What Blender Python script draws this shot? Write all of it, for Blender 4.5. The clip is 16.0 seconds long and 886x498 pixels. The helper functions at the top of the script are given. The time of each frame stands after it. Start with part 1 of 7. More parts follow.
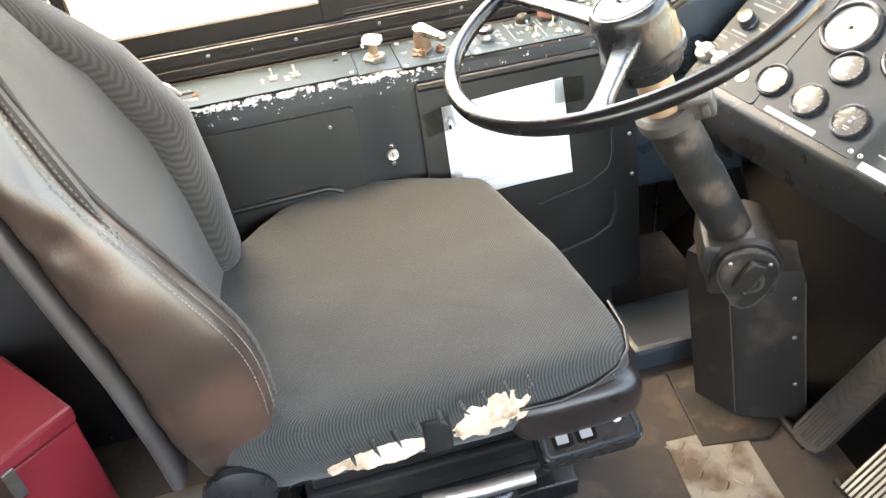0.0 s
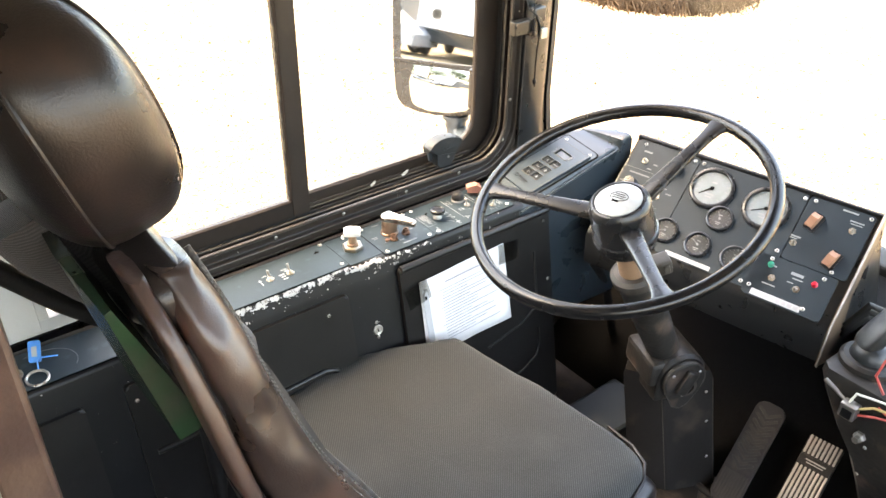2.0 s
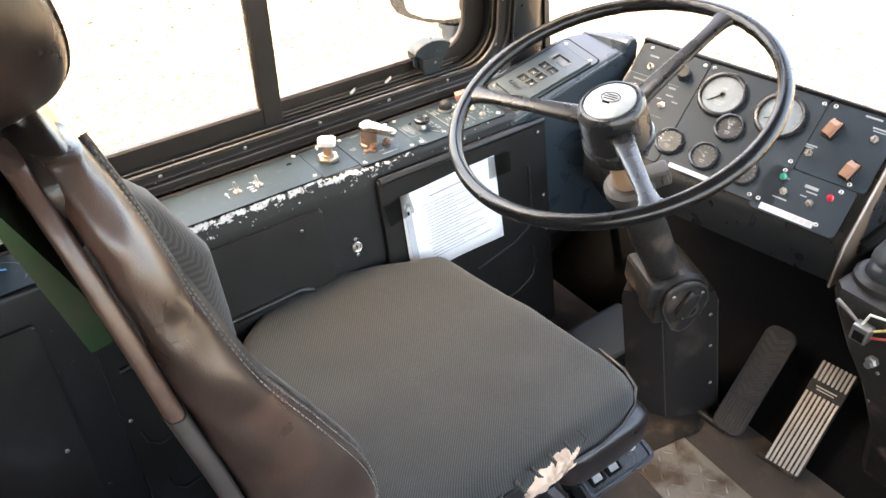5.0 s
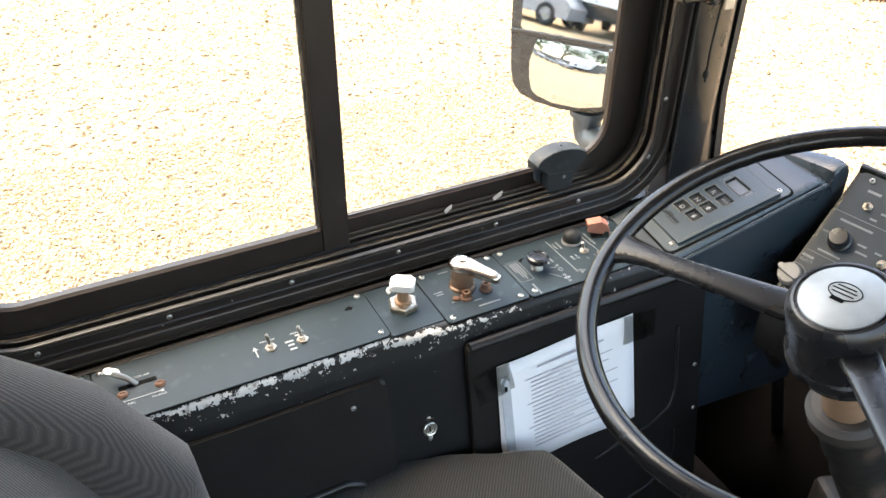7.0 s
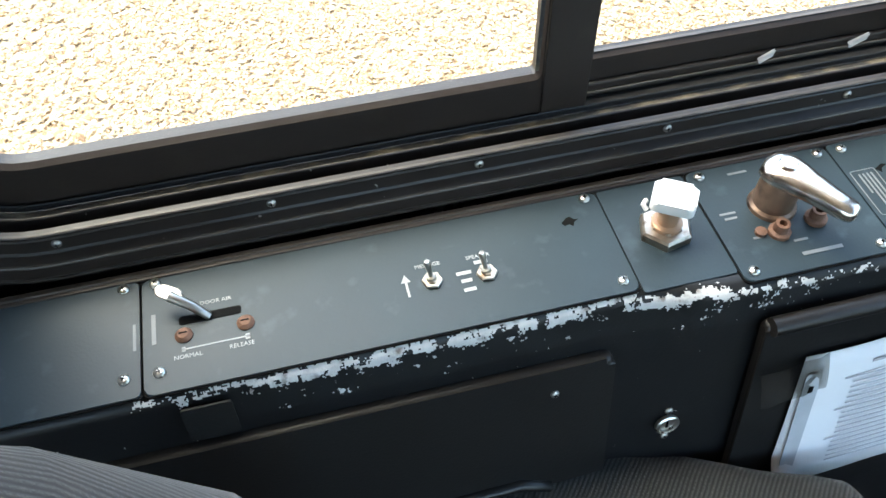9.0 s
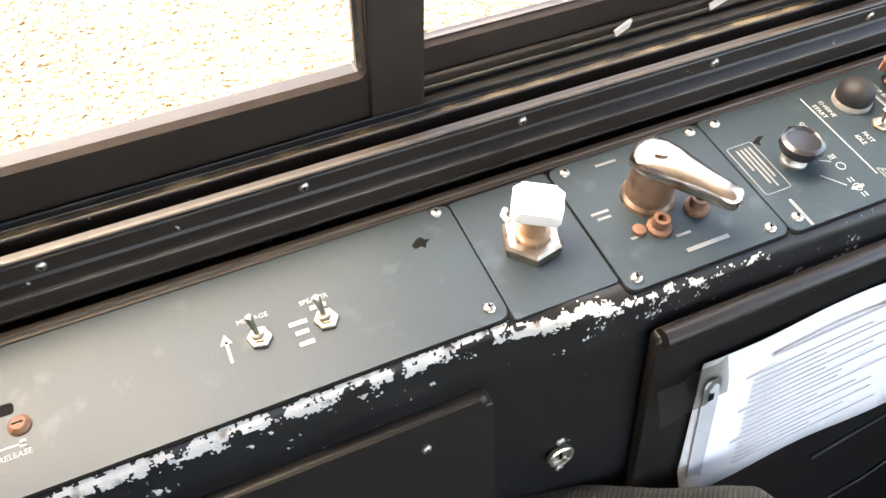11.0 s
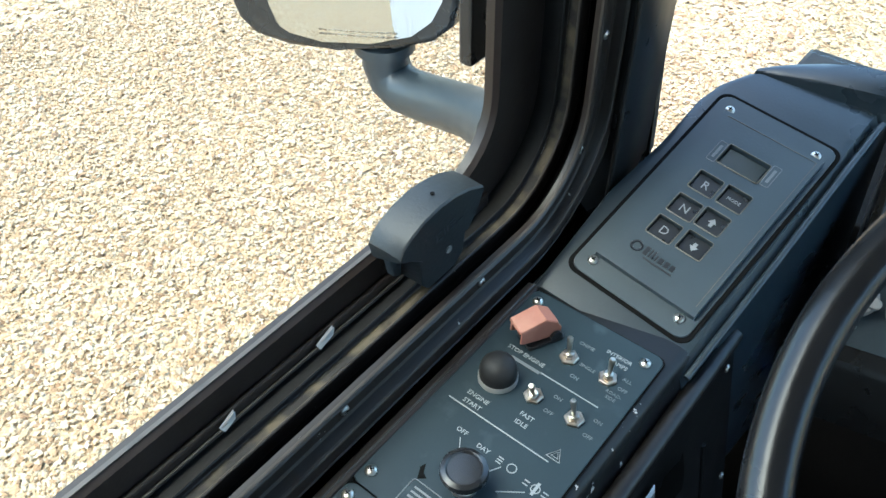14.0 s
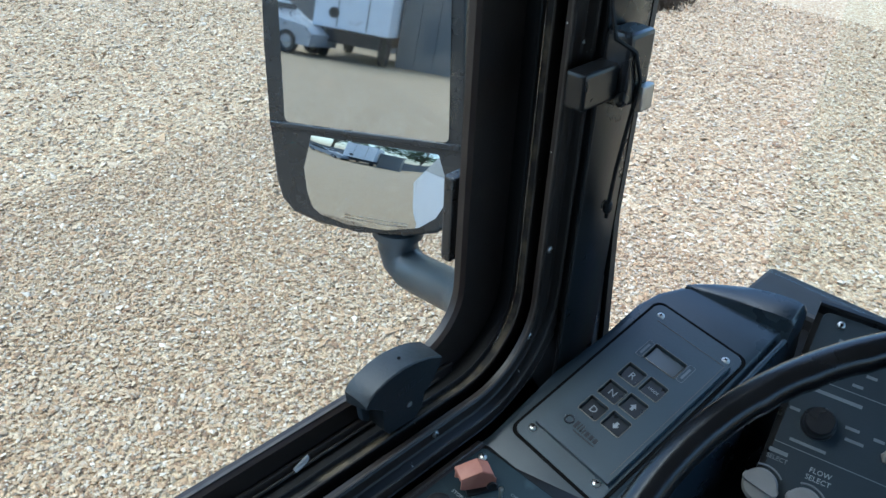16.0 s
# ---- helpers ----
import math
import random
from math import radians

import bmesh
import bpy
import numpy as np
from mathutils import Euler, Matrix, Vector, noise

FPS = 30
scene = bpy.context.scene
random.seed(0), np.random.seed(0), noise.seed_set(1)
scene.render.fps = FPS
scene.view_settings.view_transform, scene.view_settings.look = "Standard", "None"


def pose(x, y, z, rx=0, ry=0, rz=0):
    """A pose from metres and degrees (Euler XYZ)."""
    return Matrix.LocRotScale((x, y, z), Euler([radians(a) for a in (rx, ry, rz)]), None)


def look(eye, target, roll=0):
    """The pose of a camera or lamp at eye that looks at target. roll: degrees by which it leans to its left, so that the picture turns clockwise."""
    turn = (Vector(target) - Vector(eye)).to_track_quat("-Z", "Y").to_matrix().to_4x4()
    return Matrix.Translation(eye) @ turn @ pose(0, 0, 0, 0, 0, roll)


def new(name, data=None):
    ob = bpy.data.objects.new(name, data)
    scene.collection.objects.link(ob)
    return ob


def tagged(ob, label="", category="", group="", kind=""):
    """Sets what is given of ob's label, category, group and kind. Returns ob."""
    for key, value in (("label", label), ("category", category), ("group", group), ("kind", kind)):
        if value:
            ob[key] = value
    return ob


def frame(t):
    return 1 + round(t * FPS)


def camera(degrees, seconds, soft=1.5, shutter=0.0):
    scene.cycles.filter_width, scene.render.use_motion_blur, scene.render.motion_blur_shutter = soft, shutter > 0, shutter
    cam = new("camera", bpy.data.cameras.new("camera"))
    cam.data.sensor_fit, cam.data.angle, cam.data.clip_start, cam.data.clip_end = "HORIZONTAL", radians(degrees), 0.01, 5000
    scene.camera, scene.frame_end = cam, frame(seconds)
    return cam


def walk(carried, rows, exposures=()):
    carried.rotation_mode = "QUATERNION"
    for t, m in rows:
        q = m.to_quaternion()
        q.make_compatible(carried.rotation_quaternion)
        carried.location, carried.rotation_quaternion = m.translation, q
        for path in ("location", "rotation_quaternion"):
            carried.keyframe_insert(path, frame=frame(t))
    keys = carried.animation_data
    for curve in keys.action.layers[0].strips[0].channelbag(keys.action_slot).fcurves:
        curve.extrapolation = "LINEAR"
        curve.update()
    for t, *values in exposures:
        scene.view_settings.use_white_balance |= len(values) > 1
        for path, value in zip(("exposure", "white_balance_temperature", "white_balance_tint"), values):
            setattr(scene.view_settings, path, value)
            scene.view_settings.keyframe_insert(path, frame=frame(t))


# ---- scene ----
cam = camera(57.2, 16.0)
PATH = [
    (0, (-0.187, -1.399, 1.355), (0.039, -0.157, 0.371), -6.8),
    (0.1, (-0.267, -1.368, 1.376), (0.067, -0.149, 0.395), -5.8),
    (0.2, (-0.348, -1.340, 1.397), (0.091, -0.148, 0.424), -5.3),
    (0.3, (-0.426, -1.310, 1.415), (0.106, -0.152, 0.447), -4.7),
    (0.5, (-0.542, -1.278, 1.456), (0.125, -0.166, 0.519), -3.6),
    (1, (-0.644, -1.247, 1.541), (0.343, 0.075, 0.41), 0.4),
    (1.5, (-0.699, -1.223, 1.581), (0.339, 0.079, 0.474), 1.1),
    (2, (-0.72, -1.212, 1.607), (0.334, 0.097, 0.522), 1.2),
    (2.5, (-0.723, -1.215, 1.605), (0.343, 0.08, 0.516), 1.1),
    (3, (-0.711, -1.225, 1.602), (0.346, 0.057, 0.488), 0.5),
    (3.5, (-0.699, -1.234, 1.569), (0.325, 0.037, 0.413), -0.3),
    (3.7, (-0.694, -1.235, 1.554), (0.306, 0.03, 0.371), -0.8),
    (5.8, (-0.493, -1.147, 1.502), (0.372, 0.181, 0.281), 1.3),
    (6, (-0.458, -1.106, 1.493), (0.381, 0.247, 0.283), 1.6),
    (6.5, (-0.417, -0.959, 1.453), (0.423, 0.453, 0.313), 1.4),
    (7, (-0.363, -0.832, 1.419), (0.394, 0.626, 0.278), 0.4),
    (7.5, (-0.265, -0.672, 1.377), (0.221, 0.795, 0.108), -0.7),
    (8, (-0.255, -0.55, 1.3), (0.059, 0.813, -0.13), -1.9),
    (8.2, (-0.276, -0.514, 1.281), (0.009, 0.802, -0.198), -1.9),
    (10.3, (-0.248, -0.349, 1.158), (0.144, 0.801, -0.43), 0.7),
    (10.5, (-0.235, -0.348, 1.155), (0.2, 0.796, -0.427), 1.0),
    (11, (-0.214, -0.339, 1.159), (0.305, 0.766, -0.426), 1.7),
    (11.5, (-0.2, -0.34, 1.152), (0.42, 0.766, -0.395), 2.9),
    (12, (-0.171, -0.336, 1.155), (0.526, 0.748, -0.375), 2.7),
    (12.5, (-0.142, -0.324, 1.157), (0.658, 0.727, -0.346), 1.7),
    (13, (-0.101, -0.294, 1.173), (0.819, 0.711, -0.291), 0.6),
    (13.5, (-0.06, -0.258, 1.199), (0.961, 0.692, -0.234), -0.2),
    (14, (-0.03, -0.239, 1.217), (1.059, 0.677, -0.188), -1.1),
    (14.5, (-0.023, -0.232, 1.221), (1.107, 0.661, -0.166), -1.0),
    (15, (-0.025, -0.241, 1.226), (1.123, 0.652, -0.147), -0.5),
    (15.5, (-0.041, -0.275, 1.253), (1.135, 0.693, -0.043), 0.6),
    (16, (-0.083, -0.358, 1.319), (1.137, 0.797, 0.234), 2.7),
]
EXPOSURES = [(0, 5.15, 9200, 11), (0.7, 4.72, 8900, 12), (3.7, 4.53, 8600, 13), (6.0, 4.45, 8500, 14), (6.5, 4.08, 8200, 14), (7.0, 3.65, 7600, 10), (7.5, 3.45, 7300, 6), (8.0, 3.28, 5850, -3), (8.3, 3.28, 5850, -3), (10.3, 4.36, 8400, 15), (12.6, 4.2, 8400, 15), (13.2, 3.8, 7600, 9), (13.5, 3.4, 7200, 5), (13.8, 3.15, 6350, -4), (14.2, 2.68, 5450, -5), (15.3, 2.45, 5250, -3), (16.0, 1.98, 5100, -2)]
walk(cam, [(t, look(eye, target, roll)) for t, eye, target, roll in PATH], EXPOSURES)

# ---- world, sun ----
world = bpy.data.worlds.new("World")
scene.world = world
world.use_nodes = True
wn = world.node_tree.nodes
sky = wn.new("ShaderNodeTexSky")
sky.sky_type, sky.sun_disc = "NISHITA", False
sky.sun_elevation, sky.sun_rotation = radians(67), radians(307)
sky.air_density, sky.dust_density = 1.0, 3.0
wn["Background"].inputs[1].default_value = 0.15
world.node_tree.links.new(sky.outputs[0], wn["Background"].inputs[0])
sun = new("sun", bpy.data.lights.new("sun", "SUN"))
sun.data.energy, sun.data.angle, sun.data.color = 0.7, radians(50), (1, 0.89, 0.73)
sun.matrix_world = look((-2.0, 1.5, 6.0), (0, 0, 0))


# ---- materials ----
def mat(name, color, rough=0.5, metal=0.0, spread=0.25, scale=30.0, bump=0.0, bump_scale=200.0, stain=None, stain_scale=6.0, stain_at=0.6, spec=0.5, vary=0.0):
    """A surface of one base colour, with fine grain, larger cloudy variation, optional stains and fine relief."""
    m = bpy.data.materials.new(name)
    m.use_nodes = True
    nt = m.node_tree
    n, l = nt.nodes, nt.links
    b = n["Principled BSDF"]
    tc = n.new("ShaderNodeTexCoord")
    geo = n.new("ShaderNodeNewGeometry")
    big = n.new("ShaderNodeTexNoise")
    big.inputs["Scale"].default_value, big.inputs["Detail"].default_value = scale, 6
    l.new(geo.outputs["Position"], big.inputs["Vector"])
    mix = n.new("ShaderNodeMix")
    mix.data_type = "RGBA"
    mix.inputs[6].default_value = (*[c * (1 - spread) for c in color], 1)
    mix.inputs[7].default_value = (*[min(1, c * (1 + spread)) for c in color], 1)
    l.new(big.outputs["Fac"], mix.inputs[0])
    out = mix.outputs[2]
    if vary:
        info = n.new("ShaderNodeObjectInfo")
        hsv = n.new("ShaderNodeHueSaturation")
        mp = n.new("ShaderNodeMapRange")
        mp.inputs[3].default_value, mp.inputs[4].default_value = 1 - vary, 1 + vary
        l.new(info.outputs["Random"], mp.inputs[0])
        l.new(mp.outputs[0], hsv.inputs["Value"])
        l.new(out, hsv.inputs["Color"])
        out = hsv.outputs[0]
    if stain:
        sn = n.new("ShaderNodeTexNoise")
        sn.inputs["Scale"].default_value, sn.inputs["Detail"].default_value = stain_scale, 8
        l.new(geo.outputs["Position"], sn.inputs["Vector"])
        ramp = n.new("ShaderNodeMapRange")
        ramp.inputs[1].default_value, ramp.inputs[2].default_value = stain_at - 0.06, stain_at + 0.08
        l.new(sn.outputs["Fac"], ramp.inputs[0])
        m2 = n.new("ShaderNodeMix")
        m2.data_type = "RGBA"
        m2.inputs[7].default_value = (*stain, 1)
        l.new(ramp.outputs[0], m2.inputs[0])
        l.new(out, m2.inputs[6])
        out = m2.outputs[2]
    l.new(out, b.inputs["Base Color"])
    rr = n.new("ShaderNodeMapRange")
    rr.inputs[3].default_value, rr.inputs[4].default_value = max(0.03, rough - 0.12), min(1, rough + 0.12)
    l.new(big.outputs["Fac"], rr.inputs[0])
    l.new(rr.outputs[0], b.inputs["Roughness"])
    b.inputs["Metallic"].default_value = metal
    b.inputs["Specular IOR Level"].default_value = spec
    if bump:
        fine = n.new("ShaderNodeTexNoise")
        fine.inputs["Scale"].default_value, fine.inputs["Detail"].default_value = bump_scale, 4
        l.new(geo.outputs["Position"], fine.inputs["Vector"])
        bp = n.new("ShaderNodeBump")
        bp.inputs["Strength"].default_value, bp.inputs["Distance"].default_value = bump, 0.002
        l.new(fine.outputs["Fac"], bp.inputs["Height"])
        l.new(bp.outputs[0], b.inputs["Normal"])
    return m


def chipped(name, base, chip, at=0.53, rough=0.4):
    """Paint that has flaked off in small ragged patches down to pale primer."""
    m = mat(name, base, rough, 0, 0.3, 40, 0.06, 400, spec=0.3)
    nt = m.node_tree
    n, l = nt.nodes, nt.links
    b = n["Principled BSDF"]
    old = b.inputs["Base Color"].links[0].from_socket
    geo = n.new("ShaderNodeNewGeometry")
    a, c = n.new("ShaderNodeTexNoise"), n.new("ShaderNodeTexNoise")
    a.inputs["Scale"].default_value, a.inputs["Detail"].default_value = 80, 4
    c.inputs["Scale"].default_value, c.inputs["Detail"].default_value = 260, 8
    add = n.new("ShaderNodeMath")
    add.operation = "ADD"
    half = n.new("ShaderNodeMath")
    half.operation, half.inputs[1].default_value = "MULTIPLY", 0.5
    for t in (a, c):
        l.new(geo.outputs["Position"], t.inputs["Vector"])
    l.new(a.outputs["Fac"], add.inputs[0])
    l.new(c.outputs["Fac"], add.inputs[1])
    l.new(add.outputs[0], half.inputs[0])
    ramp = n.new("ShaderNodeMapRange")
    ramp.inputs[1].default_value, ramp.inputs[2].default_value = at - 0.012, at + 0.012
    l.new(half.outputs[0], ramp.inputs[0])
    mx = n.new("ShaderNodeMix")
    mx.data_type = "RGBA"
    mx.inputs[7].default_value = (*chip, 1)
    l.new(ramp.outputs[0], mx.inputs[0])
    l.new(old, mx.inputs[6])
    l.new(mx.outputs[2], b.inputs["Base Color"])
    return m


def woven(name, color, scale=420.0, turn=0.0, low=0.55, high=1.6):
    """Twill seat cloth: fine slanting cords, matt, a little faded in patches."""
    m = mat(name, color, 0.9, 0, 0.16, 7, stain=[c * 1.25 for c in color], stain_scale=5, stain_at=0.58, spec=0.2)
    n, l = m.node_tree.nodes, m.node_tree.links
    b = n["Principled BSDF"]
    tc = n.new("ShaderNodeTexCoord")
    mp = n.new("ShaderNodeMapping")
    mp.inputs["Rotation"].default_value = (0.2, 0.15, turn)
    l.new(tc.outputs["Object"], mp.inputs["Vector"])
    cord, slub = n.new("ShaderNodeTexWave"), n.new("ShaderNodeTexNoise")
    cord.inputs["Scale"].default_value, cord.inputs["Distortion"].default_value, cord.inputs["Detail Scale"].default_value = scale / 6.28, 0.4, 3.0
    slub.inputs["Scale"].default_value, slub.inputs["Detail"].default_value = 700, 3
    l.new(mp.outputs[0], cord.inputs["Vector"])
    l.new(mp.outputs[0], slub.inputs["Vector"])
    mix = n.new("ShaderNodeMath")
    mix.operation = "MULTIPLY"
    l.new(cord.outputs["Fac"], mix.inputs[0])
    l.new(slub.outputs["Fac"], mix.inputs[1])
    old = b.inputs["Base Color"].links[0].from_socket
    tone = n.new("ShaderNodeMapRange")
    tone.inputs[2].default_value, tone.inputs[3].default_value, tone.inputs[4].default_value = 0.6, low, high
    l.new(mix.outputs[0], tone.inputs[0])
    hsv = n.new("ShaderNodeHueSaturation")
    l.new(tone.outputs[0], hsv.inputs["Value"])
    l.new(old, hsv.inputs["Color"])
    l.new(hsv.outputs[0], b.inputs["Base Color"])
    bp = n.new("ShaderNodeBump")
    bp.inputs["Strength"].default_value, bp.inputs["Distance"].default_value = 0.6, 0.001
    l.new(mix.outputs[0], bp.inputs["Height"])
    l.new(bp.outputs[0], b.inputs["Normal"])
    b.inputs["Sheen Weight"].default_value = 0.1
    return m


def glassy(name, color=(1, 1, 1), rough=0.0, sheen=0.02):
    """Thin clear glass: mostly see-through, with a mirror-like sheen."""
    m = bpy.data.materials.new(name)
    m.use_nodes = True
    n, l = m.node_tree.nodes, m.node_tree.links
    n.remove(n["Principled BSDF"])
    tr, gl, mx, lw = n.new("ShaderNodeBsdfTransparent"), n.new("ShaderNodeBsdfGlossy"), n.new("ShaderNodeMixShader"), n.new("ShaderNodeLayerWeight")
    tr.inputs[0].default_value = (*color, 1)
    gl.inputs["Roughness"].default_value = rough
    lw.inputs[0].default_value = 0.5
    pw, ma = n.new("ShaderNodeMath"), n.new("ShaderNodeMath")
    pw.operation, pw.inputs[1].default_value = "POWER", 4.0
    ma.operation, ma.inputs[1].default_value, ma.inputs[2].default_value = "MULTIPLY_ADD", 0.5, sheen
    l.new(lw.outputs["Facing"], pw.inputs[0])
    l.new(pw.outputs[0], ma.inputs[0])
    l.new(ma.outputs[0], mx.inputs[0])
    l.new(tr.outputs[0], mx.inputs[1])
    l.new(gl.outputs[0], mx.inputs[2])
    l.new(mx.outputs[0], n["Material Output"].inputs[0])
    return m


def islands(name, stops, rough=0.85, bump=0.15):
    """Loose stones: each takes its own colour from the stops, with a little grain."""
    m = mat(name, (0.4, 0.33, 0.25), rough, 0, 0.2, 60, bump, 150)
    n, l = m.node_tree.nodes, m.node_tree.links
    b = n["Principled BSDF"]
    geo = n.new("ShaderNodeNewGeometry")
    ramp = n.new("ShaderNodeValToRGB")
    while len(ramp.color_ramp.elements) < len(stops):
        ramp.color_ramp.elements.new(0.5)
    for e, (p, c) in zip(ramp.color_ramp.elements, stops):
        e.position, e.color = p, (*c, 1)
    ramp.color_ramp.interpolation = "LINEAR"
    l.new(geo.outputs["Random Per Island"], ramp.inputs[0])
    nz = n.new("ShaderNodeTexNoise")
    nz.inputs["Scale"].default_value = 70
    l.new(geo.outputs["Position"], nz.inputs["Vector"])
    mp = n.new("ShaderNodeMapRange")
    mp.inputs[3].default_value, mp.inputs[4].default_value = 0.85, 1.12
    l.new(nz.outputs["Fac"], mp.inputs[0])
    hsv = n.new("ShaderNodeHueSaturation")
    l.new(mp.outputs[0], hsv.inputs["Value"])
    l.new(ramp.outputs[0], hsv.inputs["Color"])
    l.new(hsv.outputs[0], b.inputs["Base Color"])
    return m


PAINT = mat("black_paint", (0.0062, 0.0066, 0.0070), 0.3, 0, 0.35, 25, 0.035, 260, stain=(0.018, 0.019, 0.020), stain_scale=9, stain_at=0.66, spec=0.4)
PANEL = mat("charcoal_panel", (0.0084, 0.0076, 0.0072), 0.36, 0, 0.3, 18, 0.08, 420, stain=(0.017, 0.018, 0.019), stain_scale=7, stain_at=0.66, spec=0.35)
PLATE = mat("switch_plate", (0.0165, 0.0275, 0.0345), 0.46, 0, 0.35, 11, 0.06, 500, stain=(0.030, 0.045, 0.055), stain_scale=45, stain_at=0.66, spec=0.24)
RUBBER = mat("black_rubber", (0.0085, 0.0082, 0.0082), 0.6, 0, 0.3, 30, 0.2, 200, stain=(0.03, 0.026, 0.021), stain_scale=16, stain_at=0.68, spec=0.3)
FRAME = mat("black_anodised", (0.0170, 0.0120, 0.0096), 0.46, 0.0, 0.35, 30, 0.08, 300, stain=(0.024, 0.018, 0.013), stain_scale=25, stain_at=0.66, spec=0.35)
DIRT = mat("dusty_ledge", (0.012, 0.0105, 0.009), 0.8, 0, 0.5, 40, 0.5, 200, stain=(0.085, 0.068, 0.043), stain_scale=34, stain_at=0.53)
RIB = chipped("flecked_rib", (0.0165, 0.0120, 0.0098), (0.4, 0.38, 0.35), 0.66, 0.44)
WORN = chipped("worn_edge_paint", (0.008, 0.0085, 0.009), (0.5, 0.48, 0.46), 0.622)
SPECK = chipped("flecked_paint", (0.006, 0.006, 0.0065), (0.4, 0.39, 0.37), 0.672)
# Brown patches put part of the leather's warm sheen into its colour.
LEATHER = mat("dark_leather", (0.0135, 0.0100, 0.0092), 0.31, 0, 0.4, 14, 0.2, 420, stain=(0.030, 0.0175, 0.014), stain_scale=9, stain_at=0.57, spec=0.46)
VINYL = mat("brown_vinyl", (0.054, 0.032, 0.0262), 0.34, 0, 0.45, 12, 0.35, 160, stain=(0.085, 0.052, 0.038), stain_scale=12, stain_at=0.56)
CLOTH = woven("ribbed_cloth", (0.0285, 0.0285, 0.0270), 560, 0.75)
CLOTH2 = woven("ribbed_cloth_back", (0.050, 0.0440, 0.0410), 660, 1.45, 0.76, 1.3)
FOAM = mat("torn_foam", (0.58, 0.41, 0.30), 0.9, 0, 0.3, 60, 0.9, 90, stain=(0.26, 0.16, 0.10), stain_scale=34, stain_at=0.6)
THREAD = mat("grey_thread", (0.115, 0.108, 0.10), 0.8)
STEEL = mat("bright_steel", (0.56, 0.53, 0.48), 0.3, 1, 0.25, 120, 0.05, 400)
ZINC = mat("dull_zinc", (0.4, 0.38, 0.35), 0.45, 1, 0.3, 80, 0.2, 300)
BRASS = mat("brass_nut", (0.42, 0.365, 0.30), 0.36, 1, 0.35, 120, stain=(0.22, 0.155, 0.11), stain_scale=90, stain_at=0.6)
CHROME = mat("worn_chrome", (0.66, 0.59, 0.52), 0.22, 1, 0.25, 30, 0.06, 200, stain=(0.27, 0.14, 0.08), stain_scale=42, stain_at=0.57)
RUST = mat("rusty_screw", (0.13, 0.065, 0.04), 0.7, 0.3, 0.5, 120, 0.5, 300)
# Near-black without sheen: shade of slots and gaps, also plain black marks.
SLOT = mat("shade_and_mark_black", (0.005, 0.005, 0.005), 0.8, spec=0.05)
WHITE = mat("white_print", (0.26, 0.27, 0.27), 0.6, 0, 0.2, 90)
DIM = mat("grey_print", (0.13, 0.138, 0.145), 0.6, 0, 0.3, 60)
KNOBWHITE = mat("white_plastic_knob", (0.62, 0.61, 0.57), 0.35, 0, 0.08, 30)
PLASTIC = mat("black_plastic", (0.013, 0.013, 0.014), 0.28, 0, 0.2, 30, 0.05, 300)
GREYPLASTIC = mat("grey_plastic", (0.022, 0.029, 0.035), 0.42, 0, 0.2, 30, 0.15, 300)
LEVERGREY = mat("rubbed_lever_paint", (0.0125, 0.0145, 0.0160), 0.4, 0, 0.4, 24, 0.2, 200, stain=(0.045, 0.047, 0.048), stain_scale=17, stain_at=0.6)
RIMBLACK = mat("black_rim", (0.0065, 0.0065, 0.007), 0.24, 0, 0.3, 30, 0.05, 300, spec=0.4)
KNOBGREY = mat("grey_knob", (0.17, 0.165, 0.155), 0.5, 0, 0.15, 40)
REDCOVER = mat("faded_red_cover", (0.3, 0.115, 0.075), 0.6, 0, 0.25, 35, 0.1, 200, stain=(0.42, 0.2, 0.14), stain_scale=14, stain_at=0.58)
GUARD = mat("faded_orange_guard", (0.32, 0.155, 0.09), 0.6, 0, 0.25, 35, 0.1, 200)
HORNCAP = mat("pale_silver_cap", (0.36, 0.375, 0.37), 0.4, 0.1, 0.2, 60)
PAPER = mat("white_paper", (0.74, 0.715, 0.70), 0.75, 0, 0.04, 8)
INK = mat("grey_ink", (0.36, 0.34, 0.345), 0.8)
TAPE = glassy("clear_tape", (0.55, 0.55, 0.53), 0.14, 0.10)
GLASS = glassy("window_glass", (0.96, 0.98, 0.97))
DIALGLASS = glassy("dial_glass", (0.98, 0.98, 0.98), 0.02)
MIRROR = mat("mirror_glass", (0.46, 0.475, 0.49), 0.03, 1, 0.0)
MIRROR.node_tree.nodes["Principled BSDF"].inputs["Roughness"].links and MIRROR.node_tree.links.remove(MIRROR.node_tree.nodes["Principled BSDF"].inputs["Roughness"].links[0])
MIRROR.node_tree.nodes["Principled BSDF"].inputs["Roughness"].default_value = 0.02
DIAL = mat("dial_face", (0.03, 0.032, 0.035), 0.5)
# Sky reflected in the big gauges' glass, put into the face colour.
DIALGLARE = mat("glare_dial_face", (0.19, 0.215, 0.225), 0.5, 0, 0.25, 60)
GREENLAMP = mat("green_lens", (0.02, 0.25, 0.16), 0.25)
REDLAMP = mat("red_lens", (0.5, 0.02, 0.04), 0.25)
BLUE = mat("blue_tag", (0.05, 0.3, 0.75), 0.4)
BLUECAP = mat("blue_plug", (0.03, 0.07, 0.2), 0.5)
REDBOX = mat("red_painted_box", (0.27, 0.018, 0.03), 0.5, 0, 0.25, 9, 0.1, 100, stain=(0.2, 0.12, 0.08), stain_scale=8, stain_at=0.62)
BEIGE = mat("beige_wall", (0.43, 0.41, 0.37), 0.6, 0, 0.12, 10, 0.1, 200)
